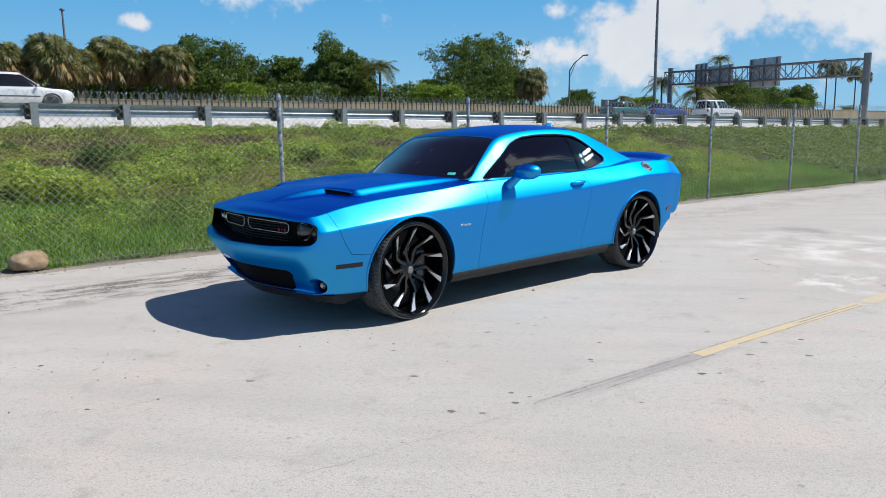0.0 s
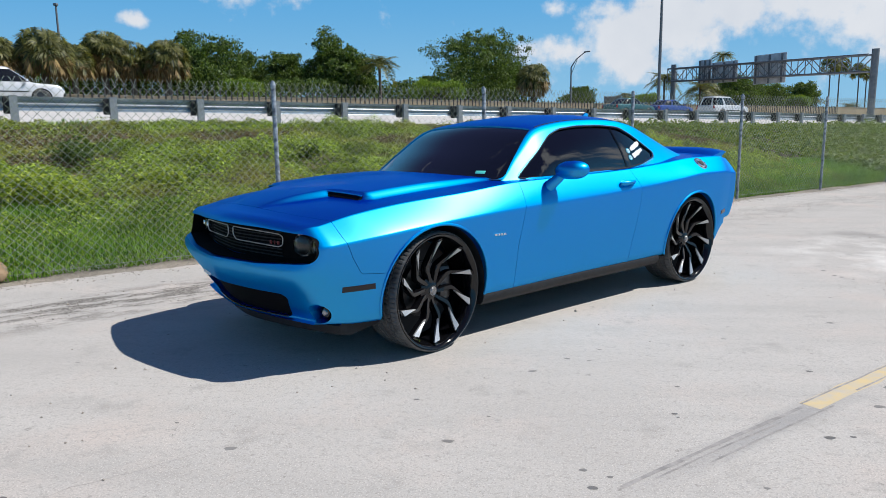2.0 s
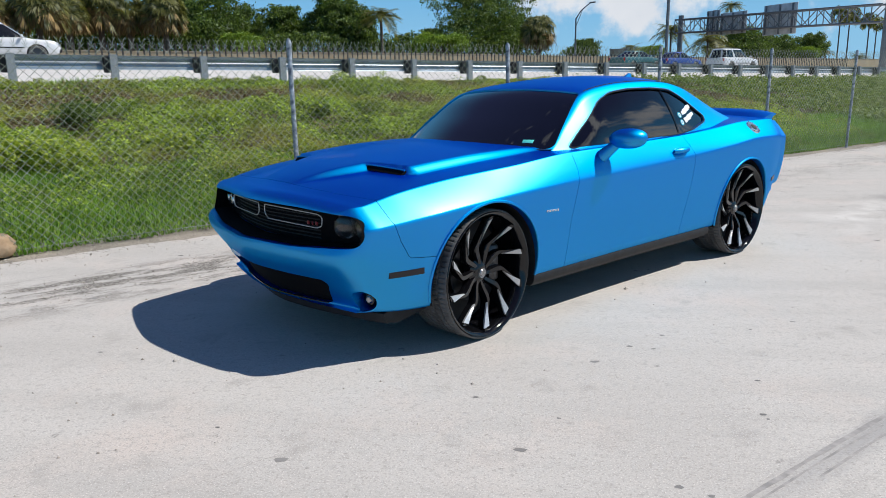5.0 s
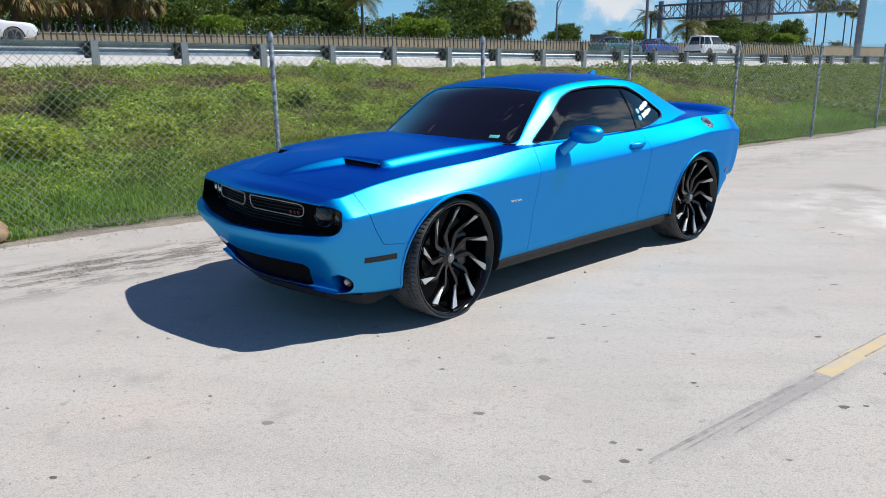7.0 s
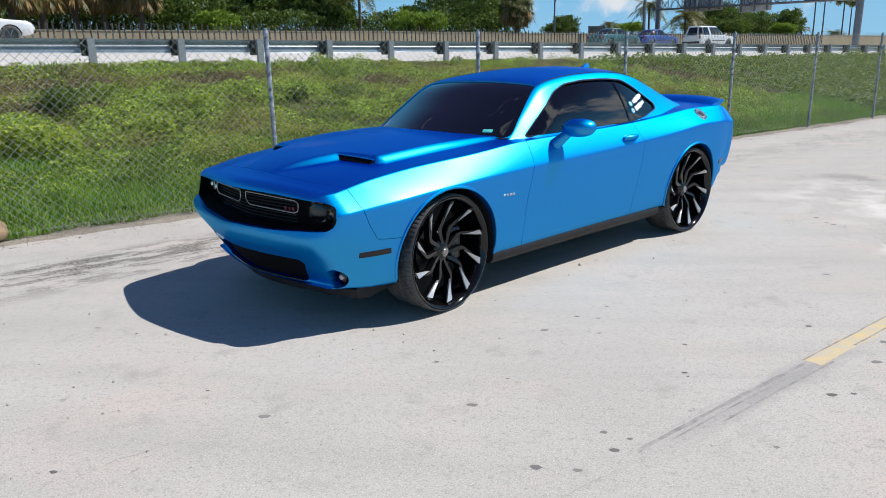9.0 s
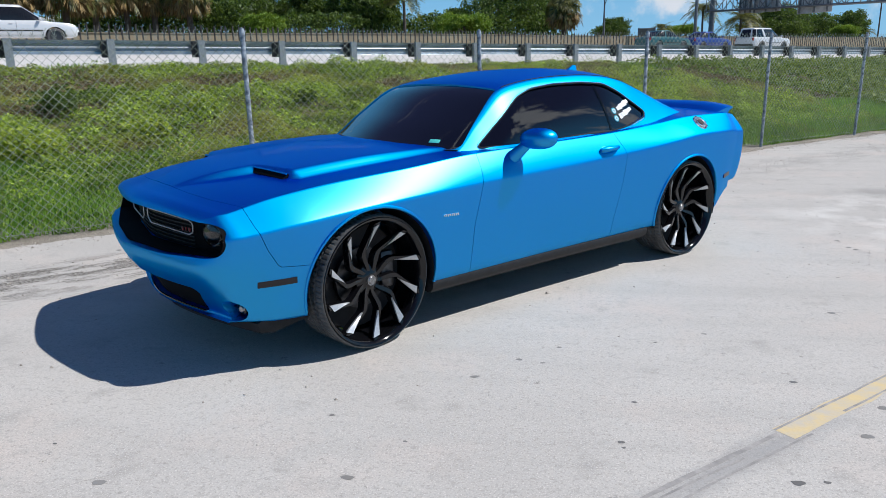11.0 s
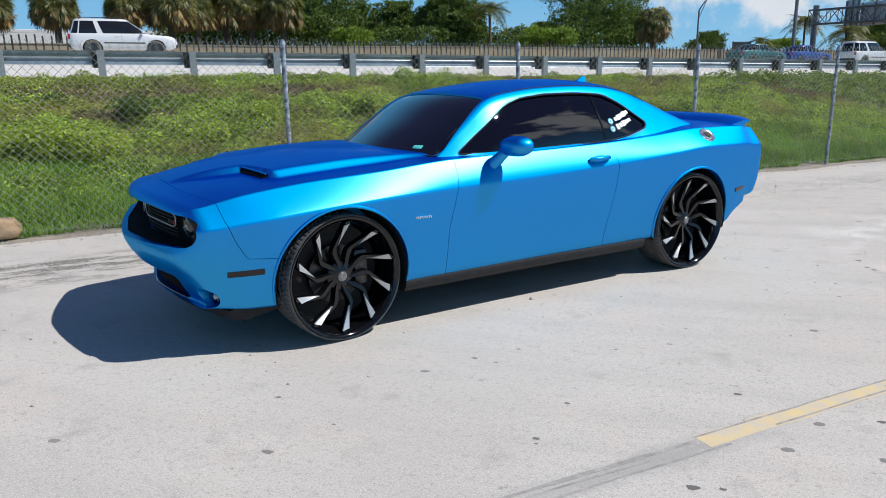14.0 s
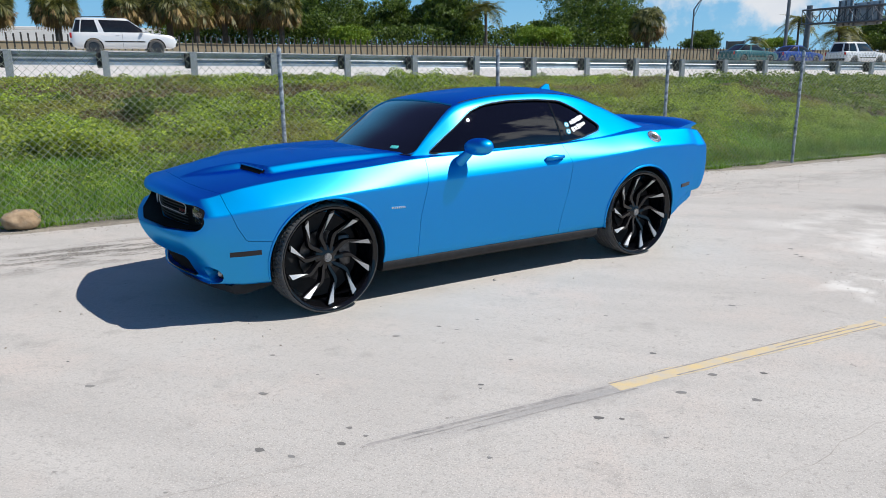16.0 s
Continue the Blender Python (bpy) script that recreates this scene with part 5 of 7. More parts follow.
# ---- chain-link fence ----
fence = thing("chain_link_fence", Matrix(), "galvanised chain-link fence along the foot of a green bank", "fence")
POST_STEP, FENCE_H = 3.03, 1.86
post_me = None
for k in [-2.4, -1.3] + list(range(0, 14)):
    lean = random.uniform(-0.8, 0.8)
    m = Matrix.Translation(place(k * POST_STEP, 0.0, -0.05)) @ pose(0, 0, 0, lean, random.uniform(-1.0, 1.0), 0)
    if post_me is None:
        bm = lathe([(0.0, 0.0), (0.026, 0.0), (0.026, FENCE_H + 0.05), (0.030, FENCE_H + 0.05), (0.030, FENCE_H + 0.09), (0.016, FENCE_H + 0.125), (0.0, FENCE_H + 0.13)], 14, "z")
        ob = part("fence_post", bm, SPANGLE, fence)
        post_me = ob.data
    else:
        ob = new("fence_post", post_me)
        ob.parent = fence
    ob.matrix_basis = m


def wires(s0, s1):
    """Woven wire between two stretches: crossing diagonals, knuckled tips above, sagging a little."""
    pitch, r = 0.088, 0.0022
    verts, faces = [], []

    def wobble(s, z):
        return 0.018 * noise.noise((s * 0.7, z * 1.1, 5.0)) + 0.03

    def stick(a, b, ra):
        d = (b - a).normalized()
        u = d.cross(UN).normalized() * ra
        w = UN * ra
        base = len(verts)
        for p in (a, b):
            verts.extend([p + u * math.cos(q) + w * math.sin(q) for q in (0.5, 1.757, 3.013, 4.27, 5.527)])
        for i in range(5):
            j = (i + 1) % 5
            faces.append((base + i, base + j, base + 5 + j, base + 5 + i))
    n = int((s1 - s0) / pitch)
    low, high = 0.03, FENCE_H
    span = high - low
    cells = int(span / pitch)
    high = low + cells * pitch
    parts_ = 6
    for k in range(-cells, n):
        for sign in (1, -1):
            start = s0 + k * pitch if sign > 0 else s0 + (k + cells) * pitch
            for q in range(parts_):
                z0, z1 = low + span * q / parts_, low + span * (q + 1) / parts_
                sa, sb = start + sign * (z0 - low), start + sign * (z1 - low)
                if min(sa, sb) < s0 or max(sa, sb) > s1:
                    continue
                stick(place(sa, -0.035 + wobble(sa, z0), z0), place(sb, -0.035 + wobble(sb, z1), z1), r)
    for k in range(n):
        s = s0 + (k + 0.5) * pitch
        base_z = low + span
        for sign in (1, -1):
            a = place(s, -0.005, base_z - 0.01)
            stick(a, place(s + sign * 0.012, -0.012 * sign, base_z + 0.030), r)
            stick(place(s + sign * 0.012, -0.012 * sign, base_z + 0.030), place(s + sign * 0.030, 0.0, base_z + 0.055), r)
    return quick("wire_mesh", verts, faces)


part("wire_mesh", wires(-12.0, 33.0), WIRE, fence, "woven diamond wire mesh", smooth=180)
bm = bmesh.new()
tube(bm, [place(-12 + 1.5 * k, 0.02, 0.05 + 0.01 * math.sin(k)) for k in range(31)], 0.003, 5)
part("tension_wire", bm, WIRE, fence)
for k in range(0, 11):
    for z in (0.35, 0.75, 1.15, 1.6):
        bm = lathe([(0.0265, -0.004), (0.030, 0.0), (0.0265, 0.004)], 10, "z", closed=True)
        ob = part("wire_tie", bm, WIRE, fence)
        ob.matrix_basis = Matrix.Translation(place(k * POST_STEP, 0.0, z + random.uniform(-0.05, 0.05)))

# ---- guardrail on the crest ----
rail = thing("guardrail", Matrix(), "galvanised steel guardrail on posts with dark offset blocks beside the motorway", "guardrail")
RAIL_D, RAIL_STEP = 10.2, 1.985
rail_post = rail_block = None
for k in range(-16, 42):
    s = 0.2 + RAIL_STEP * (k - 1)
    z = kerb_height(s)
    m = Matrix.Translation(place(s, RAIL_D, z)) @ pose(0, 0, 0, 0, 0, math.degrees(ALONG))
    if rail_post is None:
        bm = boxed((0.15, 0.012, 0.98), pose(0, 0, 0.18))
        box(bm, (0.012, 0.11, 0.98), pose(-0.072, 0.05, 0.18))
        box(bm, (0.012, 0.11, 0.98), pose(0.072, 0.05, 0.18))
        ob = part("rail_post", bm, GALV, rail, smooth=0)
        rail_post = ob.data
        ob2 = part("offset_block", boxed((0.18, 0.20, 0.36), pose(-0.10, 0.20, 0.46), 0.03, 2), BLOCK, rail, "dark offset block")
        rail_block = ob2.data
    else:
        ob, ob2 = new("rail_post", rail_post), new("offset_block", rail_block)
        ob.parent = ob2.parent = rail
        tagged(ob2, "dark offset block")
    ob.matrix_basis = ob2.matrix_basis = m
W_BEAM = [(-0.156, 0.0), (-0.14, 0.03), (-0.105, 0.035), (-0.075, 0.075), (-0.045, 0.083), (-0.02, 0.045), (0.0, 0.03), (0.02, 0.045), (0.045, 0.083), (0.075, 0.075), (0.105, 0.035), (0.14, 0.03), (0.156, 0.0)]
for k in range(15):
    s0 = -32 + 7.94 * k
    rows = []
    for q in range(5):
        s = s0 + 7.94 * q / 4
        z = kerb_height(s) + 0.50
        rows.append([place(s, RAIL_D + 0.22 + y, z + h) for h, y in W_BEAM] + [place(s, RAIL_D + 0.226 + y, z + h) for h, y in W_BEAM[::-1]])
    part("rail_beam", loft(rows), RAIL, rail, smooth=30)

# dark pickets and a tan wall on the far side
FAR_D = 36.5


def far_top(s):
    return float(np.interp(s, (-60, -5, 12, 25, 44, 120), (4.2, 4.00, 3.86, 3.72, 3.55, 3.3)))


picket_fence = thing("picket_fence", Matrix(), "row of dark narrow pickets on the far side of the motorway", "fence")
picket_me = None
for k in range(-60, 240):
    s = 0.36 * k
    top, low = far_top(s) + random.uniform(-0.06, 0.06), land(s, FAR_D) - 0.1
    m = Matrix.Translation(place(s, FAR_D, low)) @ pose(0, 0, 0, 0, random.uniform(-1.5, 1.5), math.degrees(ALONG)) @ Matrix.Diagonal((1, 1, (top - low) / 2.0, 1))
    if picket_me is None:
        ob = part("picket", boxed((0.085, 0.05, 2.0), pose(0, 0, 1.0), 0.008, 1), PICKET, picket_fence, smooth=0)
        picket_me = ob.data
    else:
        ob = new("picket", picket_me)
        ob.parent = picket_fence
    ob.matrix_basis = m
rows = []
for k in range(60):
    s = -24 + 1.9 * k
    z = land(s, FAR_D) + 0.55
    rows.append([place(s, FAR_D - 0.03 + dy, z + dz) for dy, dz in ((0, 0), (0, 0.10), (-0.04, 0.10), (-0.04, 0))])
part("picket_rail", loft(rows), PICKET, picket_fence, smooth=0)
rows = []
for k in range(100):
    s = -90 + 2.5 * k
    top = far_top(s) - float(np.interp(s, (-10, 8, 25, 60), (0.34, 0.30, 0.10, 0.0)))
    low = land(s, 38.4) - 0.3
    rows.append([place(s, 38.4, low), place(s, 38.4, top - 0.06), place(s, 38.36, top - 0.05), place(s, 38.36, top), place(s, 38.66, top), place(s, 38.66, low)])
tagged(part("far_wall", loft(rows), TANWALL, None, smooth=20), "low tan wall behind the far pickets", "wall", kind="structure")
rows = []
for k in range(80):
    s = -60 + 2.5 * k
    z = land(s, 33.7)
    rows.append([place(s, 33.7, z - 0.02), place(s, 33.72, z + 0.18), place(s, 33.95, z + 0.18), place(s, 34.0, z - 0.1)])
tagged(part("far_kerb", loft(rows), SIGNBACK, None, smooth=20), "low concrete kerb on the far shoulder", "kerb", kind="structure")

# long white building behind the palms
shed = thing("white_building", Matrix(), "long low white building behind the palm trees", "building")
WB = Vector((-57.9, 62.2, 4.4))
wdir = Vector((0.76, 0.64, 0)).normalized()
wn = Vector((-wdir.y, wdir.x, 0))


def slab(a, b, depth, z0, z1):
    out_bm = bmesh.new()
    box(out_bm, ((b - a), depth, z1 - z0), Matrix.Translation(WB + wdir * ((a + b) / 2) + wn * (depth / 2)) @ pose(0, 0, (z0 + z1) / 2, 0, 0, math.degrees(math.atan2(wdir.y, wdir.x))), 0.03, 1)
    return out_bm


part("wall", slab(-30, 12.5, 12, -3.0, 2.0), PLASTER, shed)
part("roof", slab(-30.3, 12.8, 12.4, 2.0, 2.35), PLASTER, shed)
for k in range(6):
    ob = part("shutter_door", slab(-26 + 6.2 * k, -23 + 6.2 * k, 0.08, -3.0, 0.9), SIGNBACK, shed)
    ob.location = -wn * 0.1

# ---- bank growth ----
rng = np.random.default_rng(11)


def leaf_cloud(name, centres, sizes, mat, flat=0.5, aspect=0.6):
    """Many small folded leaves at the given places."""
    n = len(centres)
    yaw = rng.uniform(0, 2 * np.pi, n)
    tip = rng.normal(0, flat, n)
    rollv = rng.normal(0, flat, n)
    fx = np.stack([np.cos(yaw) * np.cos(tip), np.sin(yaw) * np.cos(tip), np.sin(tip)], 1)
    sx = np.stack([-np.sin(yaw), np.cos(yaw), np.zeros(n)], 1)
    up = np.cross(fx, sx)
    side = sx * np.cos(rollv)[:, None] + up * np.sin(rollv)[:, None]
    up2 = np.cross(fx, side)
    L = sizes[:, None]
    v = np.stack([centres - fx * L * 0.5, centres + side * L * aspect * 0.5 + up2 * L * 0.08, centres + fx * L * 0.55, centres - side * L * aspect * 0.5 + up2 * L * 0.08], 1).reshape(-1, 3)
    base = np.arange(n)[:, None] * 4
    f = np.concatenate([base + np.array([[0, 1, 2]]), base + np.array([[0, 2, 3]])], 1).reshape(-1, 3)
    me = bpy.data.meshes.new(name)
    me.vertices.add(len(v))
    me.vertices.foreach_set("co", v.astype(np.float32).ravel())
    me.loops.add(f.size)
    me.loops.foreach_set("vertex_index", f.astype(np.int32).ravel())
    me.polygons.add(len(f))
    me.polygons.foreach_set("loop_start", np.arange(0, f.size, 3, dtype=np.int32))
    me.update(calc_edges=True)
    return me


def blades(name, roots, heights, mat, lean=0.35, width=0.007):
    """Grass blades: narrow bent triangles, three to a blade."""
    n = len(roots)
    yaw = rng.uniform(0, 2 * np.pi, n)
    bend = np.abs(rng.normal(0, lean, n)) * heights
    way = np.stack([np.cos(yaw), np.sin(yaw), np.zeros(n)], 1)
    side = np.stack([-np.sin(yaw), np.cos(yaw), np.zeros(n)], 1) * (width * rng.uniform(0.7, 1.5, n))[:, None]
    up = np.array([0, 0, 1.0])
    mid = roots + way * (bend * 0.35)[:, None] + up * (heights * 0.6)[:, None]
    top = roots + way * bend[:, None] + up * (heights * rng.uniform(0.85, 1.05, n))[:, None]
    v = np.stack([roots - side, roots + side, mid + side * 0.8, mid - side * 0.8, top], 1).reshape(-1, 3)
    base = np.arange(n)[:, None] * 5
    f = np.concatenate([base + np.array([[0, 1, 2]]), base + np.array([[0, 2, 3]]), base + np.array([[3, 2, 4]])], 1).reshape(-1, 3)
    me = bpy.data.meshes.new(name)
    me.vertices.add(len(v))
    me.vertices.foreach_set("co", v.astype(np.float32).ravel())
    me.loops.add(f.size)
    me.loops.foreach_set("vertex_index", f.astype(np.int32).ravel())
    me.polygons.add(len(f))
    me.polygons.foreach_set("loop_start", np.arange(0, f.size, 3, dtype=np.int32))
    me.update(calc_edges=True)
    return me


def hummock(s, d):
    return 0.5 + 0.5 * noise.noise((s * 0.7, d * 0.9, 9.0)) + 0.42 * noise.noise((s * 2.1, d * 2.3, 4.0))


def scatter(count, s0, s1, d0, d1, keep):
    pts, sizes = [], []
    while len(pts) < count:
        s, d = rng.uniform(s0, s1), rng.uniform(d0, d1)
        k = keep(s, d)
        if k is None:
            continue
        lift, size = k
        p = place(s, d, land(s, d) + lift)
        pts.append((p.x, p.y, p.z))
        sizes.append(size)
    return np.array(pts), np.array(sizes)


def bare(s, d):
    """Where the bank's soil shows through."""
    return noise.noise((s * 0.42 + 3.1, d * 0.6, 21.0)) > 0.16 and 4.6 < d < 9.5


HOLLOWS = ((-2.40, 2.00, 0.52, 0.30), (-1.50, 4.38, 0.26, 0.24), (0.55, 3.95, 0.25, 0.22), (2.5, 4.4, 0.3, 0.25))


def hollow(s, d):
    """Gaps under the overhang of a clump, where little grows."""
    return any(((s - a) / ra) ** 2 + ((d - b) / rb) ** 2 < 1 for a, b, ra, rb in HOLLOWS)


def near_leaf(s, d):
    if hollow(s, d):
        return None if rng.random() < 0.85 else (rng.uniform(0, 0.06), 0.03)
    if bare(s, d) and rng.random() < 0.8:
        return None
    h = hummock(s, d)
    return rng.uniform(0.0, 1.0) ** 0.6 * (0.03 + 0.46 * max(0, h) ** 1.9) * min(1.0, 0.25 + (9.9 - d) * 0.9) * min(1.0, 0.3 + 0.45 * d), rng.uniform(0.027, 0.060) * min(1.0, 0.5 + 0.2 * d)


def far_leaf(s, d):
    h = hummock(s, d)
    return rng.uniform(0, 1) ** 0.6 * (0.05 + 0.42 * max(0, h) ** 1.6), rng.uniform(0.07, 0.15)


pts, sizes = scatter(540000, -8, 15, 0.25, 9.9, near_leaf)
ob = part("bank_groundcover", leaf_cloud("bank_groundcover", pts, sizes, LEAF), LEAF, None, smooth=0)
tagged(ob, "dense leafy green groundcover on the bank", "plants", kind="stuff")
pts, sizes = scatter(150000, 16, 75, 0.2, 9.9, far_leaf)
ob = part("far_groundcover", leaf_cloud("far_groundcover", pts, sizes, LEAF_FAR), LEAF_FAR, None, smooth=0)
tagged(ob, "green groundcover on the bank farther along", "plants", kind="stuff")
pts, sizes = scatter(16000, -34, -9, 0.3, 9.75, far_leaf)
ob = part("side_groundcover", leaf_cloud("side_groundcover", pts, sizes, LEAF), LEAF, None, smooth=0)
tagged(ob, "green groundcover on the bank before the fence", "plants", kind="stuff")


def foot_grass(s, d):
    if d < 0.05 + 0.2 * noise.noise((s * 1.3, 0, 2)) or rng.random() < 0.5 * (d / 4.2) ** 2:
        return None
    return 0.0, rng.uniform(0.05, 0.17) * (0.7 + 0.7 * hummock(s, d)) * (0.6 if d < 0.3 else 1)


pts, sizes = scatter(130000, -9, 17, -0.08, 2.6, foot_grass)
ob = part("bank_grass", blades("bank_grass", pts, sizes, GRASS, 0.8, 0.0055), GRASS, None, smooth=0)
tagged(ob, "short green grass at the foot of the bank behind the fence", "grass", kind="stuff")


def crest(s, d):
    return 0.0, rng.uniform(0.06, 0.22) * (0.6 + 0.8 * max(0, noise.noise((s * 0.7, 5, 5))))


pts, sizes = scatter(26000, -12, 40, 8.3, 10.1, crest)
ob = part("crest_grass", blades("crest_grass", pts, sizes, GRASS, width=0.009), GRASS, None, smooth=0)
tagged(ob, "rough grass on the crest under the guardrail", "grass", kind="stuff")


def dry_spot(s, d):
    if not bare(s, d):
        return None
    return rng.uniform(0.01, 0.13), rng.uniform(0.04, 0.13)


pts, sizes = scatter(30000, -9, 20, 4.2, 9.4, dry_spot)
ob = part("dry_stems", leaf_cloud("dry_stems", pts, sizes, DRY, aspect=0.18), DRY, None, smooth=0)
tagged(ob, "dry brown stems on bare patches of the bank", "plants", kind="stuff")

# shrubs on the bank: one dark hollow bush, some pale leafy clumps
LEAF_DARK = material("dark_bush_leaves", (0.040, 0.080, 0.016), 0.5, vary=(0.11, 0.16, 0.03), per="island")
LEAF_PALE = material("pale_bush_leaves", (0.14, 0.22, 0.02), 0.5, vary=(0.40, 0.46, 0.06), per="island")
leafy(LEAF_DARK)
leafy(LEAF_PALE)
for s_, d_, r_, dark_, lift_ in ((-1.45, 4.85, 0.34, True, 0.22), (-2.7, 6.4, 0.30, True, 0.0), (2.6, 5.0, 0.26, True, 0.1),
                                 (-2.75, 2.70, 0.40, False, 0.26), (-2.25, 2.50, 0.38, False, 0.25), (-1.85, 2.55, 0.30, False, 0.18), (-3.6, 3.5, 0.5, False, 0.05),
                                 (-0.4, 3.6, 0.36, False, 0.0), (0.6, 4.4, 0.30, False, 0.14), (1.2, 2.6, 0.30, False, 0.0), (9.5, 4.0, 0.4, True, 0.0), (13.0, 6.0, 0.5, True, 0.0)):
    n = int(4200 * r_)
    v = rng.normal(0, 1, (n, 3))
    v /= np.linalg.norm(v, axis=1)[:, None]
    v *= (rng.random(n) ** 0.4)[:, None] * np.array([r_ * 1.3, r_, r_ * 0.7])
    v *= 1 + 0.22 * np.sin(v[:, :1] * 9 / r_ * 0.4 + v[:, 1:2] * 7)
    v[:, 2] = np.maximum(v[:, 2], -lift_ * 0.85) + lift_
    base_ = place(s_, d_, land(s_, d_))
    mat_ = LEAF_DARK if dark_ else LEAF_PALE
    ob = part("bank_shrub", leaf_cloud("bank_shrub", v, rng.uniform(0.035, 0.075, n), mat_), mat_, None, smooth=0)
    ob.matrix_world = Matrix.Translation(base_)
    tagged(ob, "low dark bush on the bank" if dark_ else "pale green leafy clump on the bank", "shrub", "shrubs on the bank")

# ---- trees ----
TREES = [
    ('sabal', -51.6, 36.2, 3.5, 4.6, 3.4),
    ('sabal', -48.6, 40.3, 3.6, 4.7, 3.5),
    ('sabal', -45.3, 43.9, 3.6, 4.8, 3.5),
    ('sabal', -41.5, 46.2, 3.7, 4.6, 3.3),
    ('sabal', -37.6, 49.0, 3.8, 4.4, 3.0),
    ('sabal', -35.2, 50.9, 3.8, 5.0, 3.8),
    ('sabal', -34.7, 53.6, 3.9, 4.2, 2.9),
    ('sabal', -33.9, 56.5, 4.0, 5.2, 3.8),
    ('sabal', -32.1, 57.5, 4.0, 4.6, 3.2),
    ('sabal', -28.8, 57.0, 3.9, 4.7, 3.4),
    ('broad', -30.2, 67.5, 4.3, 6.5, 10.5),
    ('broad', -34.6, 72.0, 4.6, 7.1, 5.9),
    ('broad', -30.6, 78.2, 4.7, 5.2, 6.1),
    ('broad', -23.9, 72.1, 4.4, 5.2, 6.2),
    ('broad', -18.7, 69.5, 4.2, 6.8, 6.4),
    ('broad', -16.2, 68.1, 4.1, 4.9, 5.1),
    ('coco', -13.0, 64.7, 3.9, 4.2, 4.3),
    ('broad', -5.5, 79.9, 4.0, 7.7, 13.0),
    ('broad', -11.1, 83.3, 4.2, 3.2, 5.5),
    ('broad', -2.0, 84.1, 4.1, 5.1, 6.8),
    ('sabal', 0.6, 72.1, 3.6, 3.7, 3.2),
    ('bush', -7.3, 61.6, 3.5, 1.8, 4.5),
    ('bush', -24.2, 59.2, 3.7, 1.9, 4.2),
    ('broad', 7.3, 109.9, 4.3, 2.9, 6.3),
    ('coco', 14.9, 114.2, 4.3, 2.6, 3.7),
    ('bush', 19.0, 118.7, 4.3, 2.0, 5.9),
    ('coco', 17.7, 98.6, 3.4, 5.3, 4.9),
    ('broad', 28.2, 106.6, 3.4, 4.8, 11.6),
    ('coco', 21.2, 93.9, 3.3, 4.2, 6.2),
    ('broad', 34.8, 113.0, 3.5, 4.1, 8.6),
    ('coco', 27.5, 108.8, 3.5, 8.5, 3.6),
    ('broad', 41.1, 118.4, 3.5, 4.1, 7.1),
    ('bush', 36.6, 106.1, 3.3, 1.9, 4.6),
    ('wash', 47.0, 121.5, 3.5, 8.2, 3.6),
    ('wash', 49.7, 124.8, 3.5, 8.3, 3.7),
    ('wash', 54.6, 129.3, 3.5, 7.6, 3.4),
    ('wash', 59.6, 138.0, 3.6, 7.4, 3.2),
    ('coco', 45.5, 122.1, 3.5, 2.2, 3.7),
    ('coco', 57.5, 138.9, 3.7, 1.8, 4.3),
]


def crown_points(lobes, count, twig):
    """Leaves in many small flattened tufts over the lobes of a crown, some standing out past its outline."""
    pts = []
    total = sum(r[0] * r[1] * r[2] for _, r in lobes) or 1
    for c, r in lobes:
        n = max(4, int(count / 60 * r[0] * r[1] * r[2] / total))
        v = rng.normal(0, 1, (n, 3))
        v /= np.linalg.norm(v, axis=1)[:, None]
        rad = 0.30 + 0.72 * rng.random(n) ** 0.55
        heart = np.array(c) + v * np.array(r) * rad[:, None]
        size = twig * rng.uniform(0.5, 1.25, n)
        spread = rng.normal(0, 1, (n, 60, 3)) * np.array([0.55, 0.55, 0.34])
        pts.append((heart[:, None, :] + spread * size[:, None, None]).reshape(-1, 3))
    return np.concatenate(pts)


def broad_tree(x, y, z, h, w, bush=False):
    tree = thing("shrub" if bush else "broadleaf_tree", pose(x, y, z), "bright green roadside shrub" if bush else "dark green broadleaf tree beyond the motorway", "shrub" if bush else "tree")
    lobes = []
    n = 5 if bush else 11
    for k in range(n):
        a, q = rng.uniform(0, 2 * np.pi), rng.uniform(0.15, 1)
        cz = h * rng.uniform(0.30, 0.80) if k else h * 0.62
        reach = w * 0.34 * q * (1.15 - 0.5 * abs(cz / h - 0.5))
        r = w * rng.uniform(0.15, 0.24)
        lobes.append(((reach * math.cos(a), reach * math.sin(a), cz), (r, r, min(r * 0.8, h - cz + 0.1))))
    lobes.append(((0, 0, h * 0.80), (w * 0.20, w * 0.20, h * 0.2)))
    if not bush:
        lobes.append(((0, 0, h * 0.38), (w * 0.42, w * 0.42, h * 0.25)))
    pts = crown_points(lobes, int(6000 + 2000 * w), 0.30 if bush else 0.26 + 0.030 * w)
    sizes = rng.uniform(0.13, 0.29, len(pts)) * (0.7 if bush else 1)
    part("crown", leaf_cloud("crown", pts, sizes, CROWN, flat=0.9, aspect=0.55), CROWN_LIGHT if bush else CROWN, tree, smooth=0)
    bm = bmesh.new()
    low = -1.5
    tube(bm, [(0, 0, low), (0.05, 0.02, h * 0.2), (-0.05, 0.05, h * 0.45)], [0.05 * w * 0.5, 0.04 * w * 0.5, 0.025 * w * 0.5], 8)
    for c, r in lobes[:6]:
        tube(bm, [(0, 0.02, h * 0.22), (c[0] * 0.5, c[1] * 0.5, (h * 0.3 + c[2]) * 0.5), tuple(c)], [0.02 * w * 0.5, 0.013 * w * 0.5, 0.004 * w], 6)
    part("trunk", bm, BARK, tree)


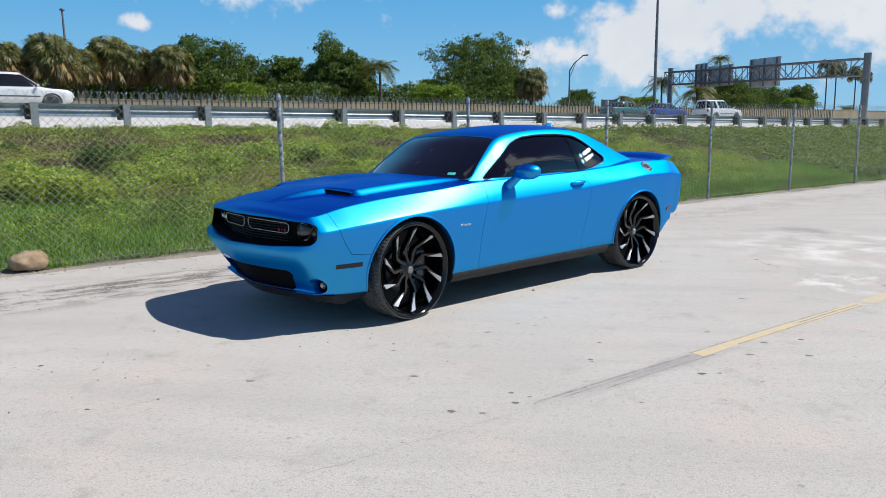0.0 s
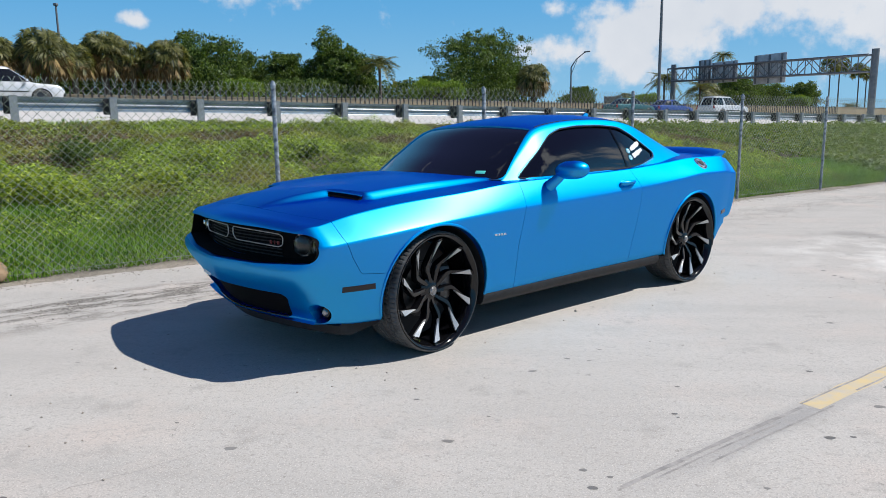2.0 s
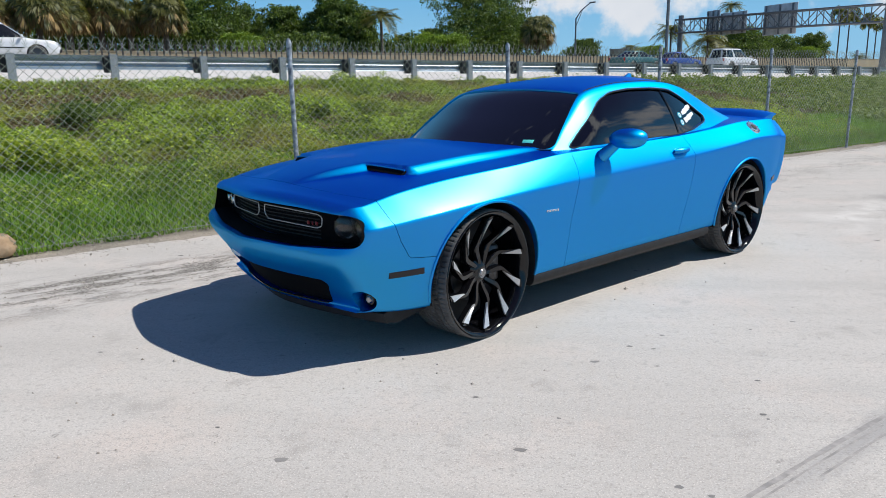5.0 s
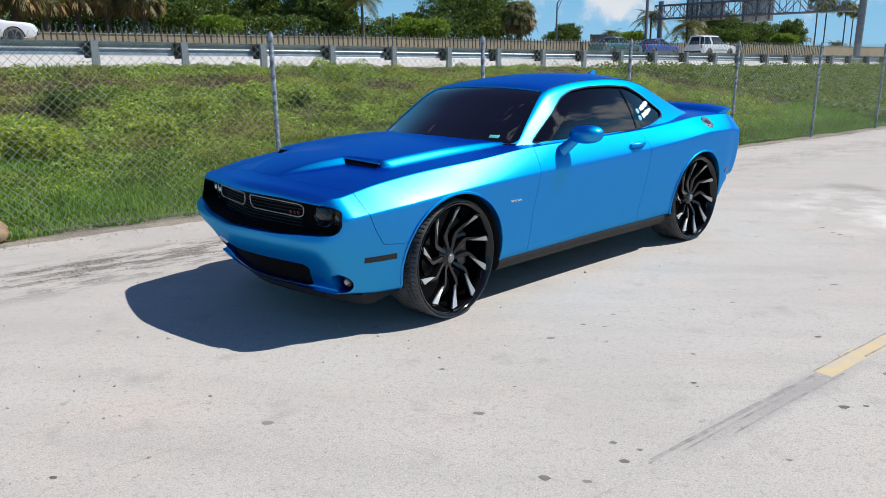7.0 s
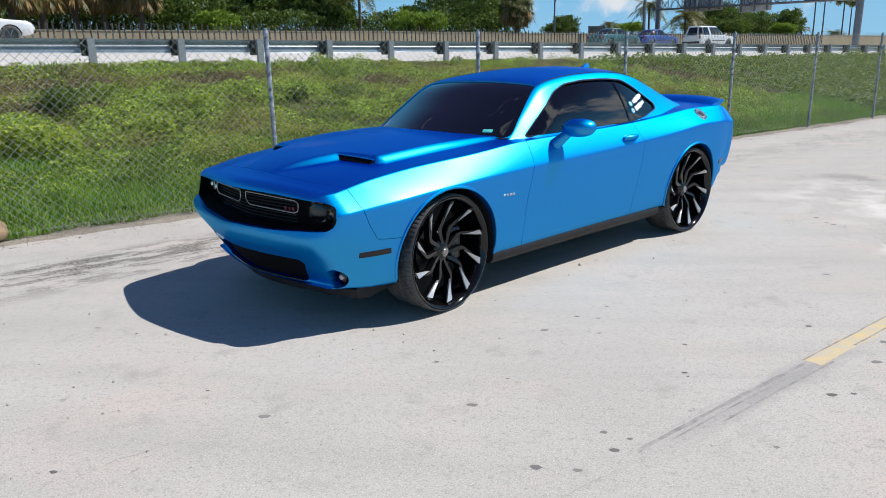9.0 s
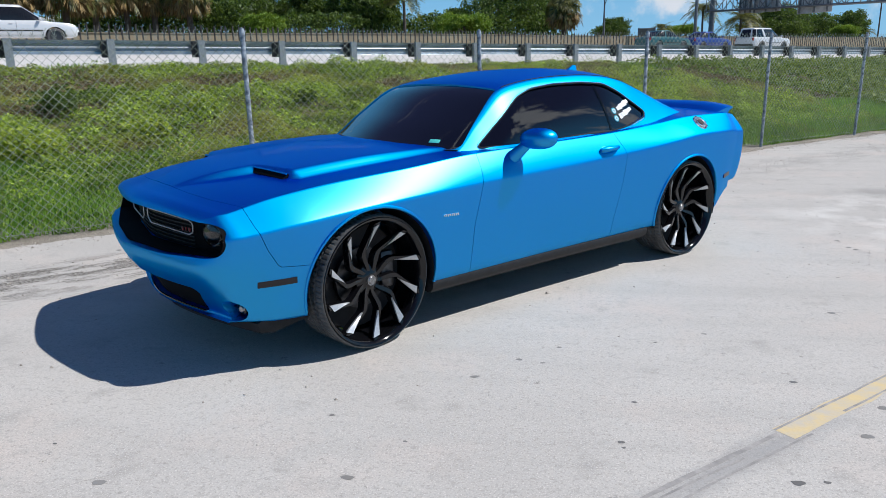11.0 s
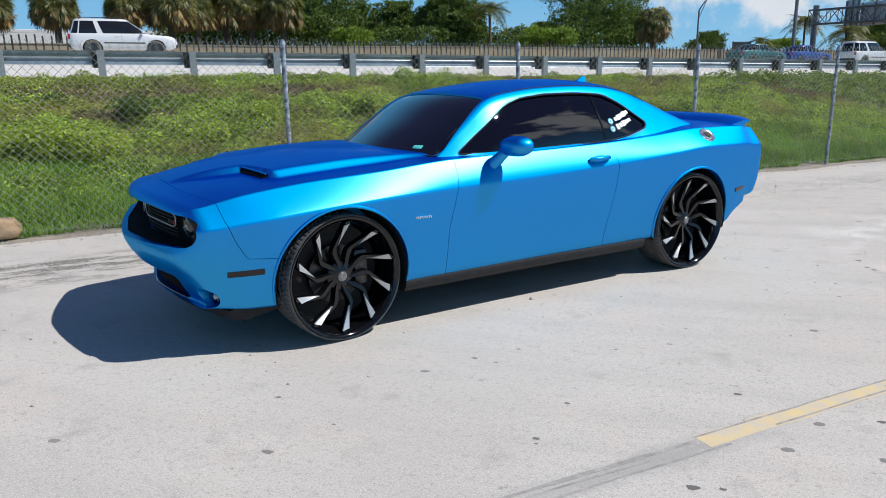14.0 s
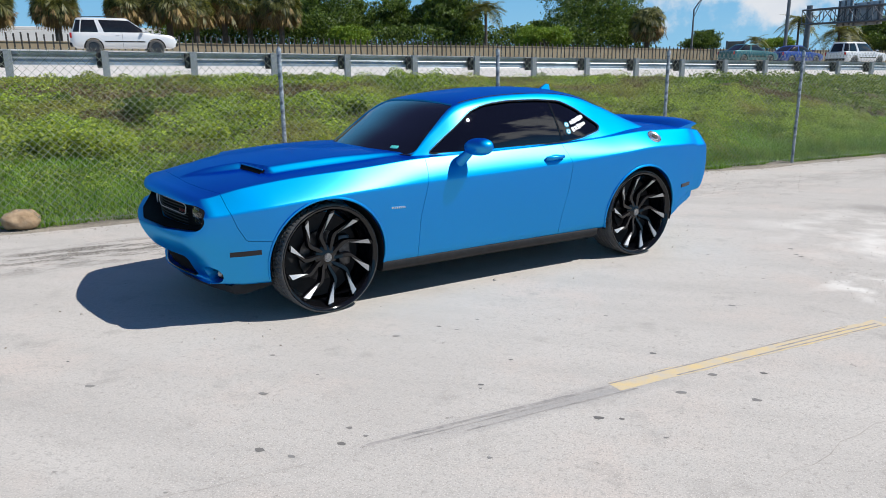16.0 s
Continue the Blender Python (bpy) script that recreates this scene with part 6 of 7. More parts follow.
def frond_mesh(bm_v, bm_f, root, way, length, droop, leaflets, width):
    """A feather frond: leaflets in pairs along a drooping rib."""
    way = Vector(way).normalized()
    side = way.cross(Vector((0, 0, 1)))
    side = side.normalized() if side.length > 0.01 else Vector((1, 0, 0))
    for k in range(leaflets):
        t = (k + 0.5) / leaflets
        p = Vector(root) + way * (length * t) + Vector((0, 0, -droop * length * t * t))
        q = Vector(root) + way * (length * (t + 0.8 / leaflets)) + Vector((0, 0, -droop * length * (t + 0.8 / leaflets) ** 2))
        reach = width * math.sin(math.pi * (0.12 + 0.86 * t)) * rng.uniform(0.8, 1.1)
        for sgn in (1, -1):
            tip = p + side * sgn * reach + way * reach * 0.5 + Vector((0, 0, -reach * rng.uniform(0.25, 0.6)))
            n0 = len(bm_v)
            bm_v.extend([tuple(p), tuple(q), tuple(tip)])
            bm_f.append((n0, n0 + 1, n0 + 2))


def palm(kind, x, y, z, h, w):
    label = {"sabal": "cabbage palm with a round crown and hanging dead fronds", "coco": "coconut palm with long feather fronds", "wash": "tall slender fan palm far off"}[kind]
    tree = thing("palm_tree", pose(x, y, z), label, "palm")
    r = w * (0.60 if kind == "sabal" else 0.5)
    top = h - r * (0.75 if kind != "coco" else 0.45)
    verts, faces, dv, df = [], [], [], []
    if kind == "coco":
        for k in range(30):
            a, e = rng.uniform(0, 2 * np.pi), rng.uniform(-0.25, 1.0)
            frond_mesh(verts, faces, (0, 0, top), (math.cos(a), math.sin(a), e), r * rng.uniform(0.9, 1.25), rng.uniform(0.35, 0.85), 34, r * 0.30)
    else:
        n = 130 if kind == "sabal" else 40
        for k in range(n):
            a, e = rng.uniform(0, 2 * np.pi), rng.uniform(-0.75, 1.0)
            way = Vector((math.cos(a) * math.sqrt(1 - e * e * 0.8), math.sin(a) * math.sqrt(1 - e * e * 0.8), e))
            c = Vector((0, 0, top)) + way * r * rng.uniform(0.45, 0.72)
            u = way.orthogonal().normalized()
            v = way.cross(u)
            tgt_v, tgt_f = (dv, df) if (e < -0.22 and kind == "sabal") else (verts, faces)
            for j in range(20):
                b = 2 * math.pi * j / 20 + rng.uniform(-0.1, 0.1)
                spread = (u * math.cos(b) + v * math.sin(b)) * 0.75 + way * 0.45
                tip = c + spread * r * rng.uniform(0.36, 0.52) + Vector((0, 0, -r * 0.12))
                across = (v * math.cos(b) - u * math.sin(b)) * r * 0.024
                n0 = len(tgt_v)
                mid = c + spread * r * 0.25
                tgt_v.extend([tuple(c), tuple(mid + across), tuple(tip), tuple(mid - across)])
                tgt_f.append((n0, n0 + 1, n0 + 2, n0 + 3))
        if kind == "sabal":
            for k in range(130):
                a = rng.uniform(0, 2 * np.pi)
                q = rng.uniform(0.12, 0.85) * r
                p = Vector((math.cos(a) * q, math.sin(a) * q, top - r * rng.uniform(-0.1, 0.42)))
                down = Vector((math.cos(a) * 0.4, math.sin(a) * 0.4, -1)) * r * rng.uniform(0.28, 0.52)
                sx = Vector((-math.sin(a), math.cos(a), 0)) * r * 0.06
                tgt_v, tgt_f = (dv, df) if rng.random() < 0.62 else (verts, faces)
                for j in (-1.0, -0.35, 0.35, 1.0):
                    n0 = len(tgt_v)
                    tgt_v.extend([tuple(p), tuple(p + down * 0.5 + sx * (j + 0.3)), tuple(p + down * rng.uniform(0.8, 1.1) + sx * j * 1.5), tuple(p + down * 0.5 + sx * (j - 0.3))])
                    tgt_f.append((n0, n0 + 1, n0 + 2, n0 + 3))
    part("crown", quick("crown", verts, faces), PALM, tree, smooth=0)
    if dv:
        part("dead_fronds", quick("dead_fronds", dv, df), DEADFROND, tree, "hanging dry brown fronds", smooth=0)
    bm = bmesh.new()
    rad = {"sabal": 0.24, "coco": 0.13, "wash": 0.10}[kind]
    tube(bm, [(0, 0, -2.0), (0.04, 0, top * 0.3), (0.02, 0.03, top * 0.7), (0, 0, top)], [rad * 1.25, rad, rad * 0.95, rad * 0.9], 10)
    part("trunk", bm, BARK, tree)


for kind, x, y, z, h, w in TREES:
    if kind in ("broad", "bush"):
        broad_tree(x, y, z, h, w, kind == "bush")
    else:
        palm(kind, x, y, z, h, w)

# thicket that fills the gaps under the crowns
line = [Vector(p) for p in ((-41.4, 58.5), (-33, 60), (-27, 62), (-16, 66), (-10, 72), (0.5, 76))]
pts = []
for a, b in zip(line, line[1:]):
    n = int((5200 if a.x < -30 else 3000) * (b - a).length / 4)
    t = rng.random(n)
    for q in t:
        p = a.lerp(b, q) + Vector((rng.normal(0, 0.7), rng.normal(0, 0.7)))
        top = (3.7 if p.x < -26 else 2.4) + 1.1 * noise.noise((p.x * 0.35, p.y * 0.35, 2)) + 0.5 * noise.noise((p.x * 1.2, p.y * 1.2, 4))
        pts.append((p.x, p.y, 3.2 + rng.random() ** 0.7 * max(0.4, top)))
pts = np.array(pts)
ob = part("thicket", leaf_cloud("thicket", pts, rng.uniform(0.12, 0.30, len(pts)), CROWN, flat=0.9, aspect=0.7), CROWN, None, smooth=0)
tagged(ob, "dark undergrowth below the trees", "shrubs", kind="stuff")

# ---- sign gantry and lamp poles ----
gantry = thing("sign_gantry", Matrix(), "grey steel truss gantry with sign panels seen from behind", "gantry")
GL, GR = Vector((17.3, 90.6, 8.46)), Vector((30.2, 69.0, 7.69))
for p, low, r in ((GL, 1.0, 0.30), (GR, 1.2, 0.30)):
    bm = lathe([(0, low - 1), (r, low - 1), (r, p.z), (r * 1.05, p.z), (r * 1.05, p.z + 0.06), (0, p.z + 0.08)], 16, "z")
    ob = part("gantry_post", bm, POLE, gantry)
    ob.matrix_basis = pose(p.x, p.y, 0)
run = (GR - GL)
across = Vector((run.y, -run.x, 0)).normalized()
for off in (0.0, 0.9):
    for drop in (0.45, 1.9):
        bm = bmesh.new()
        tube(bm, [GL + across * off - Vector((0, 0, drop)), GR + across * off - Vector((0, 0, drop))], 0.085, 8)
        part("truss_chord", bm, POLE, gantry)
    for k in range(16):
        a, b = GL + run * (k / 16) + across * off, GL + run * ((k + 1) / 16) + across * off
        lo, hi = (1.9, 0.45) if k % 2 else (0.45, 1.9)
        bm = bmesh.new()
        tube(bm, [a - Vector((0, 0, lo)), b - Vector((0, 0, hi))], 0.05, 6)
        part("truss_brace", bm, POLE, gantry)
        bm = bmesh.new()
        tube(bm, [a - Vector((0, 0, 0.45)), a - Vector((0, 0, 1.9))], 0.045, 6)
        part("truss_strut", bm, POLE, gantry)
for t0, t1, up, down in ((0.150, 0.225, 0.35, 2.25), (0.228, 0.375, 0.0, 2.25), (0.462, 0.622, 0.40, 2.55)):
    a, b = GL + run * t0 - across * 0.35, GL + run * t1 - across * 0.35
    mid, width = (a + b) / 2, (b - a).to_2d().length
    zt, zb = mid.z + up, mid.z - down
    yaw = math.degrees(math.atan2(run.y, run.x))
    bm = boxed((width, 0.06, zt - zb), pose(mid.x, mid.y, (zt + zb) / 2, 0, 0, yaw), 0.02)
    panel = part("sign_panel", bm, SIGNBACK, gantry, "bare metal back of a road sign")
    for q in (-0.42, 0.0, 0.38):
        bm = boxed((0.16, 0.12, zt - zb - 0.1), pose(mid.x, mid.y, (zt + zb) / 2, 0, 0, yaw) @ pose(q * width, -0.09, 0), 0.01)
        part("sign_stiffener", bm, POLE, panel)


board = thing("road_sign", pose(8.98, 79.6, 0, 0, 0, -5), "brown-backed road sign on two posts beyond the far wall", "sign")
part("panel", boxed((1.75, 0.06, 1.22), pose(0, 0, 3.92), 0.02), BROWNBACK, board)
for q in (-0.78, 0.78):
    part("leg", boxed((0.14, 0.14, 3.6), pose(q, -0.10, 2.78), 0.01), POLE, board)


def lamp_pole(x, y, z0, z1, r, arm=None, label="tall grey lamp pole beside the motorway"):
    pole = thing("street_lamp", pose(x, y, z0), label, "street lamp")
    h = z1 - z0
    part("pole", lathe([(0, -1.5), (r, -1.5), (r * 0.9, h * 0.5), (r * 0.6, h), (0, h)], 12, "z"), POLE, pole)
    if arm:
        bm = bmesh.new()
        ax, ay, az = arm
        tube(bm, [(0, 0, h - 0.05), (ax * 0.35, ay * 0.35, h + az * 0.5), (ax, ay, h + az)], [r * 0.6, r * 0.5, r * 0.45], 8)
        tube(bm, [(0, 0, h - 1.0), (ax * 0.45, ay * 0.45, h + az * 0.55)], r * 0.3, 6)
        part("arm", bm, POLE, pole)
        head = boxed((0.75, 0.32, 0.16), pose(ax + 0.25, ay, h + az + 0.02, 0, -6, 0), 0.05)
        part("lamp_head", head, POLE, pole)
    else:
        part("lamp_head", boxed((0.34, 0.30, 0.22), pose(0, 0, h), 0.05), POLE, pole)


lamp_pole(11.95, 69.2, 2.0, 16.0, 0.15)
lamp_pole(5.5, 95.0, 2.5, 8.9, 0.13, (1.7, -0.1, 1.8), "cobra-head street lamp with a raised arm")
lamp_pole(-41.5, 62.2, 3.5, 12.7, 0.13)

# ---- small things on the lot ----
bm = bmesh.new()
bmesh.ops.create_icosphere(bm, subdivisions=4, radius=1)
for v in bm.verts:
    k = 1 + 0.16 * noise.noise(v.co * 1.6) + 0.07 * noise.noise(v.co * 4.0)
    v.co = Vector((v.co.x * 0.20, v.co.y * 0.16, max(v.co.z, -0.6) * 0.125)) * k
ob = part("rock", bm, ROCK, None, smooth=180)
ob.matrix_world = Matrix.Translation(place(-2.93, 0.06, 0.085)) @ pose(0, 0, 0, 0, 0, 35)
tagged(ob, "tan limestone boulder by the foot of the fence", "rock")


def flat_patch(name, line, width, mat, label, lift, ragged=0.15):
    """A thin painted strip along points on the lot."""
    verts, faces = [], []
    pts = [Vector(p) for p in line]
    dense = []
    for a, b in zip(pts, pts[1:]):
        n = max(2, int((b - a).length / 0.04))
        dense += [a.lerp(b, k / n) for k in range(n)]
    dense.append(pts[-1])
    for i, p in enumerate(dense):
        d = (dense[min(i + 1, len(dense) - 1)] - dense[max(i - 1, 0)]).normalized()
        n = Vector((-d.y, d.x))
        ends = min(1.0, (i + 0.5) / 6, (len(dense) - i - 0.5) / 6) if ragged > 0.3 else 1.0
        w0 = width * ends * max(0.02, 0.5 + ragged * noise.noise((p.x * 6, p.y * 6, 1)))
        w1 = width * ends * max(0.02, 0.5 + ragged * noise.noise((p.x * 6, p.y * 6, 8)))
        for q in (p + n * w0, p - n * w1):
            verts.append((q.x, q.y, lift))
    for i in range(len(dense) - 1):
        faces.append((2 * i, 2 * i + 1, 2 * i + 3, 2 * i + 2))
    ob = part(name, quick(name, verts, faces), mat, None)
    return tagged(ob, label, "road marking", kind="structure")


def on_line(along, aside=0.0):
    return tuple(LINE_A + LINE_WAY * along + LINE_SIDE * aside)


LINE_LONG = (LINE_B - LINE_A).length
flat_patch("yellow_line", [on_line(0), on_line(LINE_LONG)], 0.105, YELLOW, "worn yellow painted dash on the pavement", 0.0008, 0.12)
flat_patch("yellow_line", [on_line(LINE_LONG + 0.10), on_line(9.0)], 0.105, YELLOW, "worn yellow painted line on the pavement", 0.0008, 0.14)
for off, w, a, b in ((0.012, 0.022, -1.36, -0.02), (-0.022, 0.010, -1.2, -0.3), (-0.07, 0.012, -0.9, 0.1), (0.040, 0.012, 0.0, 1.9), (-0.038, 0.012, 0.4, 2.12), (0.0, 0.014, 1.2, 2.12)):
    flat_patch("old_line", [on_line(a, off), on_line((a + b) / 2, off + 0.006), on_line(b, off)], w, DARKSTRIP, "dark blotted-out stretch of an old painted line", 0.0010 + 0.002 * abs(off), 0.30)
CRACK = material("crack_shadow", (0.30, 0.285, 0.265), 0.95, vary=(0.43, 0.40, 0.37), scale=25)


def wander(a, b, n, sway, seed):
    a, b = Vector(a), Vector(b)
    side = Vector((-(b - a).y, (b - a).x)).normalized()
    return [tuple(a.lerp(b, k / n) + side * sway * noise.noise((k * 0.6, seed, 0))) for k in range(n + 1)]


flat_patch("crack", wander((-1.85, 3.32), (-1.03, 4.10), 14, 0.05, 1), 0.0035, CRACK, "fine crack in the pavement", 0.0007, 0.7)
flat_patch("crack", wander((-0.62, 2.72), (0.56, 3.72), 16, 0.030, 2), 0.005, CRACK, "fine crack in the pavement", 0.0007, 0.8)
flat_patch("crack", wander((-2.9, 2.6), (-1.9, 3.3), 12, 0.06, 3), 0.004, CRACK, "fine crack in the pavement", 0.0007, 0.7)
flat_patch("crack", wander((2.2, 3.9), (3.6, 5.6), 16, 0.08, 4), 0.004, CRACK, "fine crack in the pavement", 0.0007, 0.7)
verts, faces = [], []
GUM = ((-0.19, 4.1), (0.39, 3.88), (0.49, 3.83), (0.25, 3.58), (0.09, 3.59), (-0.1, 3.2), (0.19, 5.06), (0.87, 4.5), (1.74, 5.18),
       (2.05, 4.95), (2.32, 5.04), (1.6, 4.3), (2.24, 4.68), (2.27, 6.23))
for k in range(130):
    x, y = GUM[k] if k < len(GUM) else (rng.uniform(-4.5, 9.0), rng.uniform(2.0, 13.0))
    if (Vector((x, y, 0)) - ORIGIN).dot(UN) > -0.4:
        continue
    r, a0, n0 = rng.uniform(0.006, 0.02), rng.uniform(0, 6.28), len(verts)
    for j in range(9):
        a = a0 + 2 * math.pi * j / 9
        q = r * rng.uniform(0.7, 1.2)
        verts.append((x + 1.5 * q * math.cos(a), y + q * math.sin(a), 0.0009))
    faces.append(tuple(range(n0, n0 + 9)))
ob = part("pavement_spots", quick("pavement_spots", verts, faces), SPOT, None, smooth=0)
tagged(ob, "dark oil and gum spots on the pavement", "stains", kind="stuff")
verts, faces = [], []
for k in range(6500):
    s = rng.uniform(-9, 16)
    d = -0.12 - abs(rng.normal(0, 0.22)) if k < 4200 else (-1.5 + rng.normal(0, 0.28) if k < 6000 else -rng.uniform(0.5, 5))
    r = rng.uniform(0.003, 0.009) * (1.8 if k % 40 == 0 else 1.0)
    c, n0 = place(s, d, r * 0.3), len(verts)
    for vx, vy, vz in ((1, 0, 0), (0, 1, 0), (-1, 0, 0), (0, -1, 0), (0, 0, 0.8), (0, 0, -0.5)):
        verts.append((c.x + vx * r * rng.uniform(0.7, 1.3), c.y + vy * r * rng.uniform(0.7, 1.3), c.z + vz * r))
    for f in ((0, 1, 4), (1, 2, 4), (2, 3, 4), (3, 0, 4), (1, 0, 5), (2, 1, 5), (3, 2, 5), (0, 3, 5)):
        faces.append(tuple(n0 + i for i in f))
for k in range(600):
    c0 = ((4.2, 8.9, 0.9), (4.0, 9.9, 0.8), (3.5, 7.2, 0.5))[k % 3]
    r = rng.uniform(0.003, 0.0065)
    c, n0 = Vector((rng.normal(c0[0], c0[2]), rng.normal(c0[1], c0[2]), r * 0.3)), len(verts)
    for vx, vy, vz in ((1, 0, 0), (0, 1, 0), (-1, 0, 0), (0, -1, 0), (0, 0, 0.8), (0, 0, -0.5)):
        verts.append((c.x + vx * r * rng.uniform(0.7, 1.3), c.y + vy * r * rng.uniform(0.7, 1.3), c.z + vz * r))
    for f in ((0, 1, 4), (1, 2, 4), (2, 3, 4), (3, 0, 4), (1, 0, 5), (2, 1, 5), (3, 2, 5), (0, 3, 5)):
        faces.append(tuple(n0 + i for i in f))
ob = part("gravel", quick("gravel", verts, faces), PEBBLE, None, smooth=0)
tagged(ob, "loose gravel and grit along the pavement's edge", "gravel", kind="stuff")


# ---- vehicles on the motorway ----
def plan_ring(rear, front, half, z, n=36):
    """A rounded rectangle seen from above."""
    mid, a = (rear + front) / 2, (front - rear) / 2
    ring = []
    for k in range(n):
        c, s_ = math.cos(2 * math.pi * k / n), math.sin(2 * math.pi * k / n)
        ring.append(Vector((mid + a * math.copysign(abs(c) ** 0.42, c), half * math.copysign(abs(s_) ** 0.34, s_), z)))
    return ring


def motor_car(label, s, d, paint, suv, size=1.0):
    """A car of the traffic: rounded body with cut wheel arches, dark glasshouse, pillars, roof and wheels."""
    m = Matrix.Translation(place(s, d, land(s, d))) @ pose(0, 0, 0, 0, 0, math.degrees(ALONG)) @ Matrix.Scale(size, 4)
    car_ = thing("car", m, label, "car", "traffic on the motorway")
    if suv:
        belt = curve((-2.33, 0.98), (-2.2, 1.07), (0.9, 1.07), (1.2, 1.02), (2.0, 0.95), (2.22, 0.86), (2.33, 0.70))
        top, wr, axle, low = 1.72, 0.37, 1.36, 0.36
        rear, front, rear_top, front_top = -2.25, 1.08, -2.02, 0.22
    else:
        belt = curve((-2.33, 0.84), (-2.2, 0.95), (-1.5, 0.97), (0.9, 0.93), (1.2, 0.90), (2.0, 0.78), (2.22, 0.70), (2.33, 0.58))
        top, wr, axle, low = 1.43, 0.32, 1.36, 0.26
        rear, front, rear_top, front_top = -1.78, 1.12, -0.95, 0.15
    broad = curve((-2.33, 0.70), (-2.22, 0.82), (-1.9, 0.875), (0, 0.90), (1.8, 0.875), (2.2, 0.80), (2.33, 0.66))
    under = curve((-2.33, low + 0.16), (-2.1, low), (2.1, low), (2.33, low + 0.12))
    rows = []
    for k in range(41):
        x = -2.33 + 4.66 * k / 40
        w, zt, zb = broad(x), belt(x), under(x)
        half = [(w * 0.55, zb), (w * 0.93, zb + 0.01), (w * 0.99, zb + 0.10), (w, zb + (zt - zb) * 0.45), (w * 0.995, zb + (zt - zb) * 0.68), (w * 0.965, zt - 0.07), (w * 0.92, zt - 0.015), (w * 0.84, zt), (w * 0.4, zt + 0.018)]
        rows.append([Vector((x, y, z)) for y, z in half] + [Vector((x, -y, z)) for y, z in half[::-1]])
    body = solid(loft(rows))
    for x in (axle, -axle):
        arch = lathe([(0.0, -1.1), (wr + 0.055, -1.1), (wr + 0.055, 1.1), (0.0, 1.1)], 32)
        bmesh.ops.transform(arch, matrix=pose(x, 0, wr), verts=arch.verts)
        bmesh.ops.recalc_face_normals(arch, faces=arch.faces)
        body = boolean(body, arch, "DIFFERENCE")
    part("body", body, paint, car_, smooth=40)
    part("floor_pan", boxed((3.9, 1.30, 0.30), pose(0, 0, low + 0.16), 0.03), SATIN_BLACK, car_)
    base = belt(0.0) - 0.02

    def level(h, out=0.0):
        g = min(1.0, h / 0.92)
        return plan_ring(rear + (rear_top - rear) * g - out, front + (front_top - front) * g + out, 0.80 - 0.17 * g ** 1.3 + out, base + (top - base) * h)
    part("glasshouse", loft([level(h) for h in (0.0, 0.25, 0.5, 0.72, 0.9)]), CAR_GLASS, car_, "dark window glass", smooth=50)
    crown = plan_ring(rear_top + 0.22, front_top - 0.22, 0.40, top + 0.012)
    part("roof", loft([level(0.84, 0.014), level(0.92, 0.016), plan_ring(rear_top + 0.05, front_top - 0.06, 0.58, top - 0.004), crown]), paint, car_, smooth=50)
    posts = (2, 9, 12, 16) if suv else (2, 9, 15)
    for side in (1, -1):
        for i in posts:
            rows = []
            for h in (-0.04, 0.2, 0.4, 0.6, 0.8, 0.9):
                r0, r1 = level(max(h, 0.0), 0.002), level(max(h, 0.0), 0.016)
                lift = Vector((0, 0, min(h, 0.0) * (top - base)))
                i0, i1 = (i, i + 1) if side > 0 else (-i, -i - 1)
                if i in (9, 12):
                    a0, a1 = (r0[i0] * 0.65 + r0[i1] * 0.35), (r0[i0] * 0.35 + r0[i1] * 0.65)
                    b0, b1 = (r1[i0] * 0.65 + r1[i1] * 0.35), (r1[i0] * 0.35 + r1[i1] * 0.65)
                else:
                    a0, a1, b0, b1 = r0[i0], r0[i1], r1[i0], r1[i1]
                rows.append([p + lift for p in (a0, a1, b1, b0)])
            part("pillar", loft(rows), paint, car_, smooth=30)
        part("tail_lamp", boxed((0.10, 0.16, 0.24), pose(-2.27, side * 0.72, belt(-2.2) - 0.16, 0, 0, side * 18), 0.03), RED_LENS, car_)
